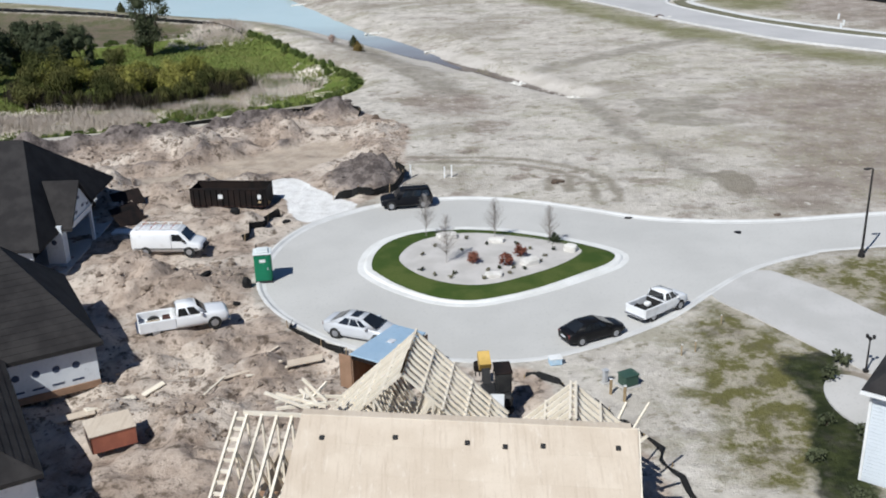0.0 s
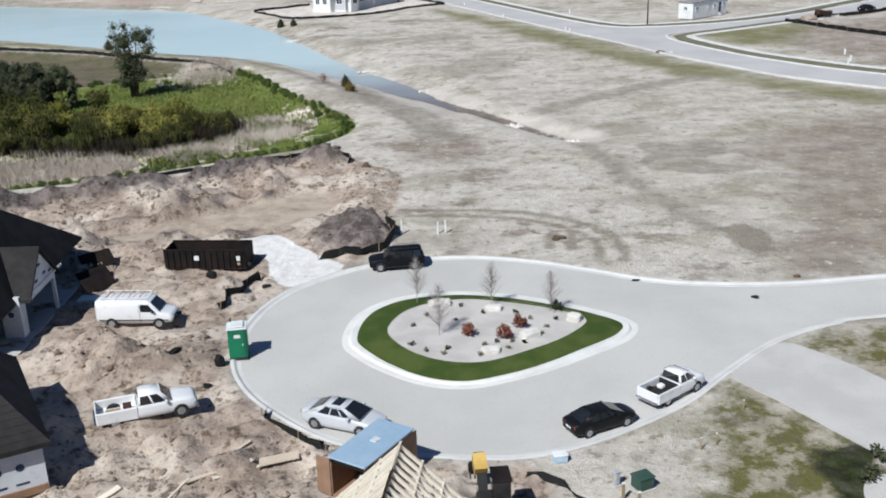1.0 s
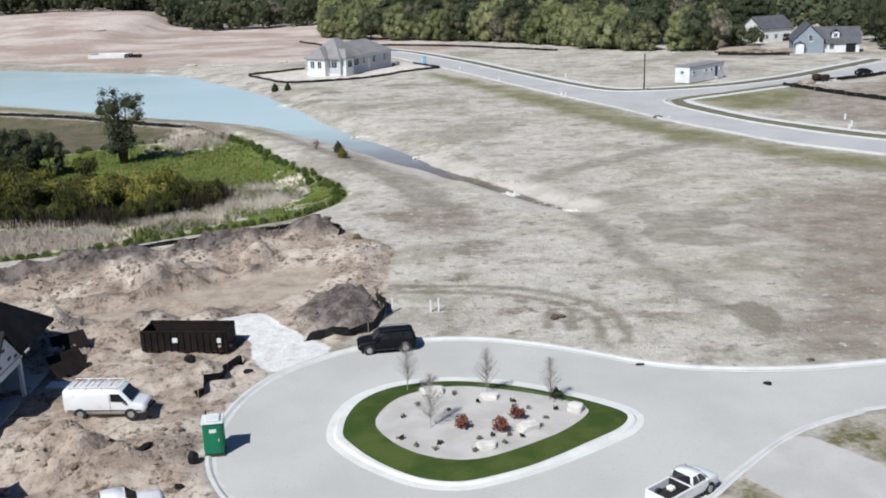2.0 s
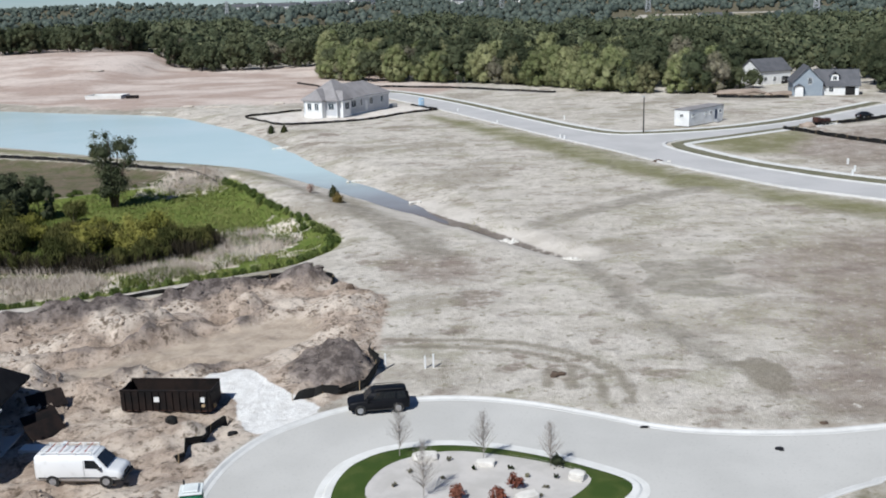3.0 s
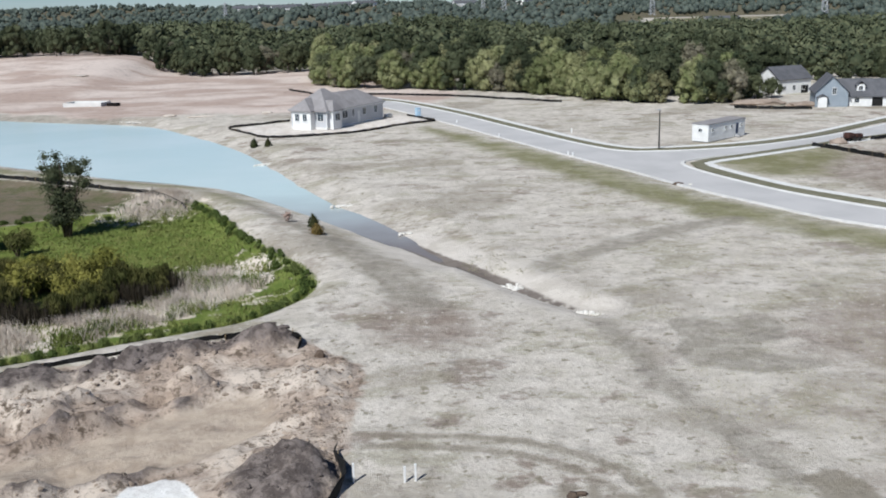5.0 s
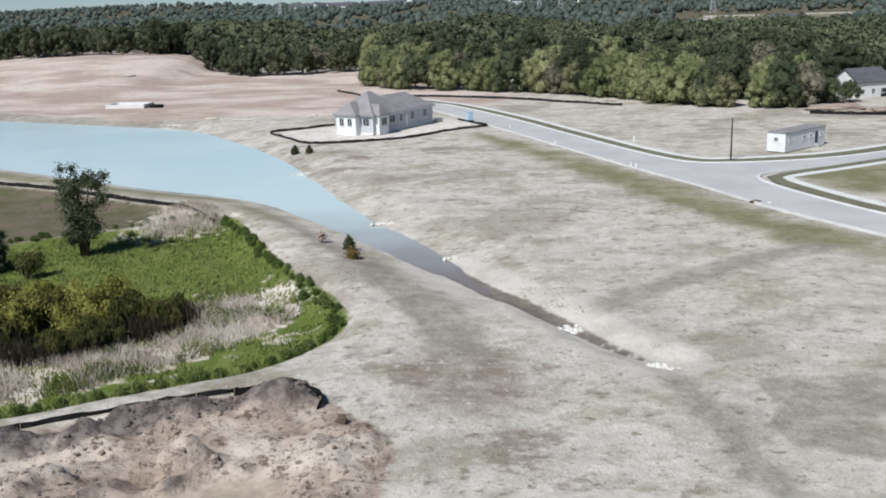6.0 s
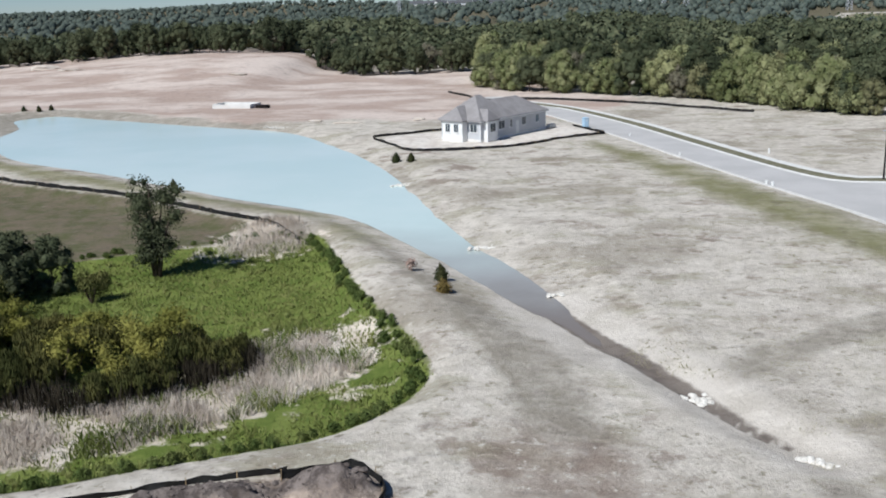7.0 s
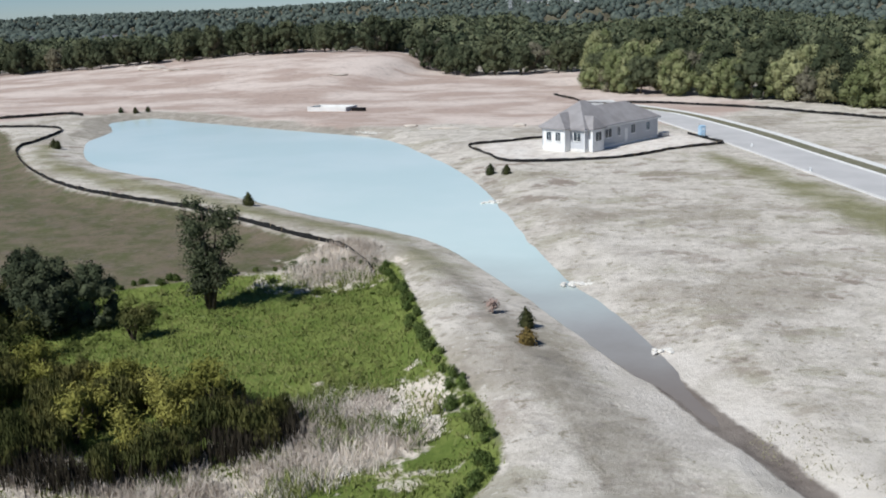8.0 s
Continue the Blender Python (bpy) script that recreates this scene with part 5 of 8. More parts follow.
def portable_toilet(m, wall, roof, label):
    t = thing("portable_toilet", label, "portable toilet", m)
    part("base", boxes((-0.6, 0.6, -0.6, 0.6, 0, 0.14), bevel=0.03), "plastic", t)
    shell = part("cabin", boxes((-0.56, 0.56, -0.56, 0.56, 0.14, 2.1), bevel=0.05), wall, t)
    for k in range(5):
        for s in (-1, 1):
            y = -0.44 + k * 0.22
            part("rib", boxes((s * 0.575 - 0.02, s * 0.575 + 0.02, y - 0.05, y + 0.05, 0.3, 2.0)), wall, shell)
    door = part("door", boxes((-0.42, 0.42, -0.6, -0.565, 0.2, 2.0), bevel=0.015), wall, t)
    part("handle", boxes((0.28, 0.34, -0.64, -0.602, 1.0, 1.16)), "lens", door)
    part("sign", boxes((-0.2, 0.2, -0.612, -0.602, 1.55, 1.78)), "white", door, "plain white door sign")
    bm = bmesh.new()
    box(bm, -0.64, 0.64, -0.64, 0.64, 2.1, 2.2, 0.03)
    box(bm, -0.45, 0.45, -0.5, 0.5, 2.2, 2.32, 0.06)
    part("roof", bm, roof, t)
    bm = bmesh.new()
    tube(bm, [(-0.4, 0.4, 2.2), (-0.4, 0.4, 2.55)], [0.05, 0.05], 6)
    part("vent_pipe", bm, "plastic", t)
    return t


portable_toilet(at(-12.3, 64.45, 8, 0.02), "toilet", "toiletroof", "green plastic portable toilet with a pale roof at the kerb")
portable_toilet(at(0.3, 283.2, 25, 0.12), "cyan", "cyan", "pale blue portable toilet beside the silt fence")


def shed(m):
    t = thing("site_shed", "site storage shed with pale blue flat roof and open brown doors", "shed", m)
    # local x: across the doors, y: along
    part("floor", boxes((-1.5, 1.5, -2.05, 2.05, 0.15, 0.3)), "browndoor", t)
    for x in (-1.5, 1.5):
        part("side_wall", boxes((x - 0.04, x + 0.04, -2.05, 2.05, 0.3, 2.5)), "browndoor", t)
    part("back_wall", boxes((-1.46, 1.46, 1.97, 2.05, 0.3, 2.5)), "browndoor", t)
    part("roof", boxes((-1.62, 1.62, -2.15, 2.15, 2.5, 2.6), bevel=0.02), "blueroof", t, "pale blue sheet roof")
    part("lintel", boxes((-1.5, 1.5, -2.09, -2.01, 2.25, 2.5)), "bin", t)
    part("door", boxes((-2.75, -1.55, -2.12, -2.05, 0.25, 2.4)), "browndoor", t)
    part("door", boxes((1.57, 1.64, 1.0, 2.3, 0.25, 2.4)), "browndoor", t)
    part("skylight", boxes((-0.25, 0.35, 0.0, 0.5, 2.6, 2.64), bevel=0.02), "lens", t)
    part("shelf", boxes((-1.3, 1.3, 1.2, 1.7, 0.9, 1.0), (-1.2, -0.6, 1.3, 1.7, 1.0, 1.4), (0.2, 0.9, 1.3, 1.7, 1.0, 1.3)), "stake", t)
    return t


shed(at(-2.93, 49.0, -32.7, 0.15) @ Matrix.Diagonal((0.67, 0.98, 0.93, 1)))


def excavator(m):
    t = thing("mini_excavator", "small yellow excavator with black cab and raised boom", "excavator", m)
    for s in (-1, 1):
        bm = bmesh.new()
        box(bm, s * 0.62 - 0.18, s * 0.62 + 0.18, -1.0, 1.0, 0.0, 0.5, 0.14)
        tr = part("track", bm, "tyre", t)
        for y in (-0.7, -0.25, 0.25, 0.7):
            bm = bmesh.new()
            bmesh.ops.create_cone(bm, cap_ends=True, segments=12, radius1=0.16, radius2=0.16, depth=0.06, matrix=Matrix.Translation((s * 0.82, y, 0.25)) @ Matrix.Rotation(math.pi / 2, 4, "Y"))
            part("roller", bm, "rust", tr)
    part("undercarriage", boxes((-0.5, 0.5, -0.6, 0.6, 0.25, 0.6)), "bin", t)
    part("house", boxes((-0.75, 0.75, -1.15, 0.55, 0.6, 1.25), bevel=0.12), "plastic", t)
    cab_part = part("cab", boxes((-0.05, 0.75, -0.75, 0.5, 1.25, 2.35), bevel=0.08), "plastic", t)
    for q in ([(0.0, 0.512, 1.3), (0.0, 0.512, 2.2), (0.7, 0.512, 2.2), (0.7, 0.512, 1.3)], [(-0.062, 0.4, 1.3), (-0.062, -0.6, 1.3), (-0.062, -0.6, 2.2), (-0.062, 0.4, 2.2)][::-1]):
        part("window", slab(q, 0.012), "autoglass", cab_part)
    part("cab_roof", boxes((-0.1, 0.8, -0.8, 0.55, 2.35, 2.42), bevel=0.03), "bin", t)
    bm = bmesh.new()
    beam(bm, (-0.38, 0.5, 1.1), (-0.42, 0.95, 1.85), 0.4, 0.4)
    part("boom_foot", bm, "plastic", t)
    bm = bmesh.new()
    beam(bm, (-0.42, 0.95, 1.9), (-0.45, 1.75, 2.3), 0.62, 0.5)
    part("boom", bm, "yellow", t)
    bm = bmesh.new()
    beam(bm, (-0.45, 1.65, 2.35), (-0.45, 2.2, 1.3), 0.5, 0.4)
    part("stick", bm, "plastic", t)
    bm = bmesh.new()
    beam(bm, (-0.38, 0.75, 1.1), (-0.42, 1.4, 2.1), 0.09)
    part("hydraulic_ram", bm, "chrome", t)
    bm = bmesh.new()
    box(bm, -0.85, -0.05, 2.5, 3.0, 0.75, 1.3, 0.1)
    for k in range(4):
        beam(bm, (-0.78 + k * 0.22, 2.6, 0.8), (-0.78 + k * 0.22, 2.45, 0.58), 0.07)
    part("bucket", bm, "bin", t)
    return t


excavator(at(2.75, 45.9, 4, 0.15))


def pallet_stack(m, label, levels):
    t = thing("material_stack", label, "material stack", m)
    for k in range(levels):
        part("board", boxes((-0.7, 0.7, -0.35, 0.35, 0.1 + k * 0.22, 0.28 + k * 0.22), bevel=0.01), "steel" if k % 2 else "white", t)
    part("pallet", boxes((-0.72, 0.72, -0.38, 0.38, 0, 0.1)), "stake", t)
    return t


pallet_stack(at(2.7, 43.8, 85, 0.15), "stack of pale wrapped boards on a pallet", 7)


def silt_fence(name, line, h, label, seed, lean=0.12, stakes=3):
    """Black fabric that sags between short wooden stakes."""
    r = random.Random(seed)
    p = spline(line, False, 0.9)
    t = thing(name, label, "silt fence")
    bm = bmesh.new()
    rows = []
    for k, (x, y) in enumerate(p):
        z = lift(x, y)
        dx, dy = r.uniform(-lean, lean), r.uniform(-lean, lean)
        hh = h * r.uniform(0.75, 1.05)
        rows.append([bm.verts.new((x + r.uniform(-0.03, 0.03), y, z - 0.08)), bm.verts.new((x + dx, y + dy, z + hh * 0.6)), bm.verts.new((x + dx * 1.6, y + dy * 1.6, z + hh))])
    for a, b in zip(rows, rows[1:]):
        for j in (0, 1):
            bm.faces.new((a[j], b[j], b[j + 1], a[j + 1]))
    fabric = bm_mesh("fabric", bm, "blackfab")
    ob = part("fabric", fabric, None, t)
    sol = ob.modifiers.new("thickness", "SOLIDIFY")
    sol.thickness = 0.03
    if stakes:
        for k in range(0, len(p), stakes):
            x, y = p[k]
            z = lift(x, y)
            bm = bmesh.new()
            beam(bm, (x, y, z - 0.1), (x + r.uniform(-0.06, 0.06), y + r.uniform(-0.06, 0.06), z + h * 1.12), 0.05)
            part("stake", bm, "stake", t)
    return t


silt_fence("silt_fence", [(-15.4, 114.3), (-12.5, 116.1), (-10.4, 115.9), (-8.6, 113.4), (-8.9, 111.8)], 0.7, "sagging black silt fence round the dark soil heap", 1)
silt_fence("silt_fence", [(-9.0, 81.6), (-7.5, 82.3), (-6.1, 82.2), (-4.2, 83.0), (-3.2, 85.4), (-3.4, 88.9), (-4.1, 91.6)], 0.75, "slumped black silt fence in front of a soil heap", 2, 0.3)
silt_fence("silt_fence", [(-15.0, 72.2), (-14.6, 74.0), (-14.0, 74.9), (-13.9, 76.6), (-13.1, 78.2)], 0.6, "torn black silt fence crumpled on soil", 3, 0.35)
silt_fence("silt_fence", [(-45, 98.6), (-38, 102.8), (-33.3, 107.0), (-24.1, 112.2), (-15.6, 115.6)], 0.45, "low black silt fence between soil lot and wetland", 4)
silt_fence("silt_fence", [(4.6, 49.6), (6.0, 48.4), (7.2, 47.5), (8.6, 45.2), (10.3, 41.6), (11.0, 37), (11.2, 30)], 0.22, "fallen black silt fence beside the framed house", 5, 0.3)
silt_fence("silt_fence", [(-9.6, 56.4), (-8.0, 54.4), (-6.6, 53.2), (-5.6, 51.8)], 0.45, "crumpled black silt fence behind the kerb", 6, 0.3)
silt_fence("silt_fence", [(-31.5, 281), (-38, 276), (-44.6, 269.8), (-38, 258), (-32.6, 250.3), (-20.7, 252.0), (-12.2, 256.1), (-3.7, 265.8), (4.4, 273.9), (1.5, 280), (-2.5, 287.0)], 0.6, "black silt fence enclosing the lot of the new house", 7, 0.08)
silt_fence("silt_fence", [(-34, 180), (-40.5, 186.6), (-48.3, 191.4), (-59.0, 198.4), (-72.2, 206.4), (-89.3, 213.8), (-104.9, 222.6), (-124.2, 239), (-141, 257), (-147, 266), (-148.4, 273), (-154.9, 292), (-165, 300), (-180, 300)], 0.7, "long black silt fence along the pond bank", 8, 0.08)
silt_fence("silt_fence", [(74.4, 216.5), (77.1, 211.9), (80.7, 201.5), (86, 190), (92, 176)], 0.9, "black silt fence round a graded corner lot", 9)
silt_fence("silt_fence", [(88, 222.5), (96, 226.0), (104, 231.8)], 0.8, "black silt fence beside the side street", 10)
silt_fence("silt_fence", [(-44, 374), (-37, 362), (-30, 352), (-7, 345), (20, 328), (40, 310)], 0.7, "low black silt fence in front of the wood", 11)
silt_fence("silt_fence", [(-196, 318), (-188, 324), (-180, 330), (-172, 326)], 1.0, "black silt fence on the far pond bank", 12)
silt_fence("silt_fence", [(80, 283), (88, 279), (97, 276)], 0.9, "black silt fence beside a heap of earth", 13)


def street_lamp(m, h):
    t = thing("street_lamp", "tall black street lamp with a short curved arm", "street lamp", m)
    bm = bmesh.new()
    tube(bm, [(0, 0, 0.5), (0, 0, h)], [0.09, 0.06], 8)
    part("pole", bm, "iron", t)
    bm = bmesh.new()
    tube(bm, [(0, 0, -0.1), (0, 0, 0.1), (0, 0, 0.5)], [0.26, 0.24, 0.16], 10)
    part("base", bm, "iron", t)
    bm = bmesh.new()
    tube(bm, [(0, 0, h - 0.02), (-0.1, 0.0, h + 0.06), (-0.35, 0, h + 0.07)], [0.05, 0.045, 0.04], 6)
    part("arm", bm, "iron", t)
    part("lamp_head", boxes((-0.75, -0.3, -0.14, 0.14, h, h + 0.12), bevel=0.04), "iron", t)
    return t


street_lamp(at(30.0, 65.5, 20, 0.12), 6.5)


def garden_lamp(m):
    t = thing("lamp_post", "black garden lamp post with a lantern cluster", "lamp post", m)
    bm = bmesh.new()
    tube(bm, [(0, 0, 0), (0, 0, 2.1)], [0.06, 0.04], 8)
    part("post", bm, "iron", t)
    part("base", boxes((-0.14, 0.14, -0.14, 0.14, 0, 0.18), bevel=0.03), "iron", t)
    for k in range(3):
        a = k * 2.1
        x, y = 0.2 * math.cos(a), 0.2 * math.sin(a)
        bm = bmesh.new()
        beam(bm, (0, 0, 1.98), (x, y, 2.03), 0.03)
        box(bm, x - 0.07, x + 0.07, y - 0.07, y + 0.07, 2.03, 2.26, 0.02)
        part("lantern", bm, "iron", t)
    return t


garden_lamp(at(23.4, 48.6, 0, 0.15))


def utility_box(m, label, material, sx, sy, sz):
    t = thing("utility_box", label, "utility box", m)
    part("base", boxes((-sx / 2 - 0.08, sx / 2 + 0.08, -sy / 2 - 0.08, sy / 2 + 0.08, 0, 0.1)), "concrete", t)
    part("cabinet", boxes((-sx / 2, sx / 2, -sy / 2, sy / 2, 0.1, sz), bevel=0.06), material, t)
    part("lid", boxes((-sx / 2 - 0.03, sx / 2 + 0.03, -sy / 2 - 0.03, sy / 2 + 0.03, sz - 0.02, sz + 0.06), bevel=0.02), material, t)
    return t


utility_box(at(10.1, 47.9, 25, 0.12), "dark green metal utility box on thin grass", "box_green", 0.9, 0.75, 0.72)
utility_box(at(8.9, 48.2, 25, 0.12), "small grey utility pedestal on thin grass", "steel", 0.3, 0.25, 0.8)
t = thing("cooler_box", "pale blue and white crate on the ground", "crate", at(6.45, 50.6, 10, 0.15))
part("body", boxes((-0.36, 0.36, -0.25, 0.25, 0, 0.36), bevel=0.03), "cyan", t)
part("lid", boxes((-0.38, 0.38, -0.27, 0.27, 0.36, 0.45), bevel=0.02), "white", t)

for x, y, h in ((-2.45, 87.4, 1.2), (0.65, 87.2, 1.0), (1.3, 87.3, 1.1), (9.0, 47.0, 0.9), (17.2, 55.2, 0.6), (13.8, 51.2, 0.7), (14.7, 51.6, 0.7), (9.6, 46.2, 0.9)):
    t = thing("marker_post", "short white utility marker post in thin grass", "post", at(x, y, 10, lift(x, y)), "marker posts")
    w = 0.065 if h > 0.8 else 0.03
    part("post", boxes((-w, w, -w, w, -0.1, h), bevel=0.008), "white" if y > 80 else "stake", t)
    part("cap", boxes((-w - 0.012, w + 0.012, -w - 0.012, w + 0.012, h, h + 0.04), bevel=0.008), "white", t)


def chunk(name, label, category, x, y, sx, sy, sz, material, seed, z=None, turn=0, group=""):
    """A broken lump of soil, stone or rubbish."""
    r = random.Random(seed)
    bm = bmesh.new()
    bmesh.ops.create_icosphere(bm, subdivisions=2, radius=0.5)
    for v in bm.verts:
        v.co = v.co * r.uniform(0.75, 1.2)
        v.co = Vector((v.co.x * sx, v.co.y * sy, max(-0.3, v.co.z) * sz))
    ob = part(name, bm, material)
    ob.matrix_world = at(x, y, turn, (lift(x, y) if z is None else z) + 0.2 * sz)
    return tagged(ob, label, category, group)


chunk("rubbish_bag", "black plastic rubbish bag slumped on soil", "rubbish bag", -13.3, 63.0, 0.7, 0.6, 1.0, "blackfab", 1)
chunk("rubbish_bag", "black plastic rubbish bag beside the dumpster", "rubbish bag", -16.6, 77.2, 0.9, 0.6, 0.8, "blackfab", 2)
chunk("fabric_scrap", "torn black fabric scrap lying on soil", "fabric scrap", -16.4, 63.8, 0.4, 1.6, 0.5, "blackfab", 3, turn=-30)
chunk("fabric_scrap", "crumpled black fabric scrap near the kerb", "fabric scrap", -12.3, 76.0, 0.7, 0.5, 0.4, "blackfab", 4)
chunk("fabric_scrap", "crumpled black fabric scrap near the kerb", "fabric scrap", -13.6, 60.6, 0.6, 0.4, 0.3, "blackfab", 5)
chunk("soil_clod", "dark clod of soil on the field edge", "soil clod", -6.7, 109.1, 0.9, 0.8, 0.9, "clod", 6)
chunk("soil_clod", "dark clod of soil on mown grass", "soil clod", 10.4, 84.6, 0.7, 0.6, 0.7, "clod", 7)
chunk("soil_clod", "dark clod of soil on mown grass", "soil clod", 10.9, 84.9, 0.9, 0.35, 0.4, "clod", 8)
chunk("drain_inlet", "dark iron storm drain inlet at the kerb", "drain", 15.2, 75.2, 0.7, 0.3, 0.14, "iron", 9, 0.03)
chunk("manhole_cover", "dark iron manhole cover in the asphalt", "manhole cover", 22.9, 71.4, 0.65, 0.65, 0.05, "iron", 10, 0.0)
chunk("debris", "small brown debris beside the kerb", "debris", 27.0, 74.6, 0.6, 0.4, 0.3, "clod", 11)
chunk("debris", "dark debris beside the far street kerb", "debris", 41.0, 183.0, 1.8, 0.8, 0.8, "clod", 12)
chunk("stone", "pale stone beside the far street kerb", "stone", 42.6, 182.0, 0.9, 0.7, 0.8, "rock", 13)
for k, (x, y) in enumerate([(28.4, 214.6), (29.2, 214.0), (33.5, 245.3), (67.9, 166.4), (69.7, 173.3), (66.2, 163.2), (9.6, 270.5), (17.8, 244)]):
    t = thing("hydrant_marker", "small white marker post beside the far street", "post", at(x, y, 0, lift(x, y)), "far marker posts")
    part("post", boxes((-0.14, 0.14, -0.14, 0.14, -0.1, 0.8), bevel=0.03), "white", t)
    part("cap", boxes((-0.17, 0.17, -0.17, 0.17, 0.8, 0.92), bevel=0.03), "white", t)


def riprap(x, y, sx, sy, turn, seed, n=26):
    r = random.Random(seed)
    t = thing("stone_apron", "pale stone outlet apron on the channel bank", "stone apron", at(x, y, turn, lift(x, y)), "outlet aprons")
    shared = []
    for k in range(5):
        bm = bmesh.new()
        bmesh.ops.create_icosphere(bm, subdivisions=1, radius=0.32)
        for v in bm.verts:
            v.co *= r.uniform(0.75, 1.2)
            v.co.z *= 0.6
        shared.append(bm_mesh("stone", bm, "rock"))
    for k in range(n):
        ob = part("stone", shared[k % 5], None, t)
        ob.matrix_local = at(r.uniform(-sx, sx), r.uniform(-sy, sy), r.uniform(0, 360), 0.08)
    return t


riprap(10.9, 131.2, 1.6, 1.1, 20, 1, 34)
riprap(17.5, 121.2, 1.4, 0.6, -10, 2, 16)
riprap(-10.3, 177.2, 1.7, 0.8, 10, 3, 22)
riprap(-28.3, 219.5, 2.2, 0.9, 10, 4, 22)
riprap(-0.6, 158.0, 0.8, 0.5, 10, 5, 8)
riprap(-74.5, 294.0, 3.2, 1.0, -20, 6, 24)


# wooden offcuts, planks and the tipped crate on the near lot
t = thing("plywood_crate", "open plywood crate lying on rough soil", "crate", at(-16.7, 43.6, 28, 0.25))
part("top_panel", boxes((-1.25, 1.05, -0.95, 0.95, 0.95, 1.0)), "osb", t)
part("side_panel", boxes((-1.2, -1.14, -0.9, 0.9, 0, 0.95)), "rust", t)
part("side_panel", boxes((-1.2, 1.0, -0.9, -0.84, 0, 0.95)), "redboard", t)
part("side_panel", boxes((-1.2, 1.0, 0.84, 0.9, 0, 0.95)), "redboard", t)
for k, (x0, y0, x1, y1, w) in enumerate([(-12.6, 49.2, -9.2, 50.9, 0.25), (-11.0, 49.6, -8.6, 51.0, 0.2), (-8.9, 51.0, -6.9, 51.3, 0.75), (-12.9, 47.4, -12.2, 49.6, 0.12), (-10.6, 51.6, -9.6, 52.6, 0.15), (-19.1, 46.6, -17.0, 48.4, 0.5), (-20.4, 45.8, -18.6, 46.6, 0.6), (-16.6, 48.6, -15.6, 49.4, 0.4)]):
    bm = bmesh.new()
    za, zb = lift(x0, y0) + 0.16, lift(x1, y1) + 0.16
    beam(bm, (x0, y0, za), (x1, y1, zb), w, 0.06)
    tagged(part("plank", bm, "lumber" if k % 2 else "osb"), "loose pale timber plank lying on churned soil", "plank", "loose planks")

# ---------------------------------------------------------------- houses
def prism_roof(half_w, length, z0, rise, over, thick=0.22, hip=0.0):
    """A pitched roof with its ridge along x, from 0 to length; hip: how far the ridge ends draw in."""
    bm = bmesh.new()
    w = half_w + over
    drop = rise * over / half_w
    a, b = -over, length + over
    if not hip:
        for s in (-1, 1):
            q = [(a, s * w, z0 - drop), (b, s * w, z0 - drop), (b, 0, z0 + rise), (a, 0, z0 + rise)]
            v = [bm.verts.new(p) for p in q]
            u = [bm.verts.new((p[0], p[1], p[2] - thick)) for p in q]
            bm.faces.new(v)
            bm.faces.new(u[::-1])
            for k in range(4):
                j = (k + 1) % 4
                bm.faces.new((v[k], u[k], u[j], v[j]))
        return bm
    low = [(a, -w, z0 - drop), (b, -w, z0 - drop), (b, w, z0 - drop), (a, w, z0 - drop)]
    top = [(a + hip, 0, z0 + rise), (b - hip, 0, z0 + rise)]
    v = [bm.verts.new(p) for p in low + top]
    u = [bm.verts.new((p[0], p[1], p[2] - thick)) for p in low]
    bm.faces.new((v[0], v[1], v[5], v[4]))
    bm.faces.new((v[2], v[3], v[4], v[5]))
    bm.faces.new((v[3], v[0], v[4]))
    bm.faces.new((v[1], v[2], v[5]))
    for k in range(4):
        j = (k + 1) % 4
        bm.faces.new((v[k], u[k], u[j], v[j]))
    bm.faces.new(u[::-1])
    return bm


def shingle_rows(parent, half_w, length, z0, rise, over, material, rows=16, hip=0.0):
    """Courses of shingles as thin overlapping strips on both slopes."""
    w, drop = half_w + over, rise * over / half_w
    run = math.hypot(w, rise + drop)
    for s in (-1, 1):
        for k in range(rows):
            u0, u1 = k / rows, (k + 1) / rows
            y0, y1 = s * w * (1 - u0), s * w * (1 - u1)
            zz0, zz1 = z0 - drop + (rise + drop) * u0, z0 - drop + (rise + drop) * u1
            x0, x1 = -over + hip * u0, length + over - hip * u0
            bm = bmesh.new()
            q = [(x0, y0, zz0 + 0.045), (x1, y0, zz0 + 0.045), (x1 - hip / rows, y1, zz1 + 0.018), (x0 + hip / rows, y1, zz1 + 0.018)]
            p = [bm.verts.new(c) for c in q] + [bm.verts.new((c[0], c[1], c[2] - 0.03)) for c in q]
            bm.faces.new(p[:4])
            for i in range(4):
                j = (i + 1) % 4
                bm.faces.new((p[i], p[i + 4], p[j + 4], p[j]))
            part("shingle_course", bm, material, parent)


def gable_end(half_w, z0, rise, thick=0.15):
    bm = bmesh.new()
    a = [bm.verts.new((-thick / 2, y, z)) for y, z in ((-half_w, z0), (half_w, z0), (0, z0 + rise))]
    b = [bm.verts.new((thick / 2, y, z)) for y, z in ((-half_w, z0), (half_w, z0), (0, z0 + rise))]
    bm.faces.new(a[::-1])
    bm.faces.new(b)
    for k in range(3):
        bm.faces.new((a[k], b[k], b[(k + 1) % 3], a[(k + 1) % 3]))
    return bm


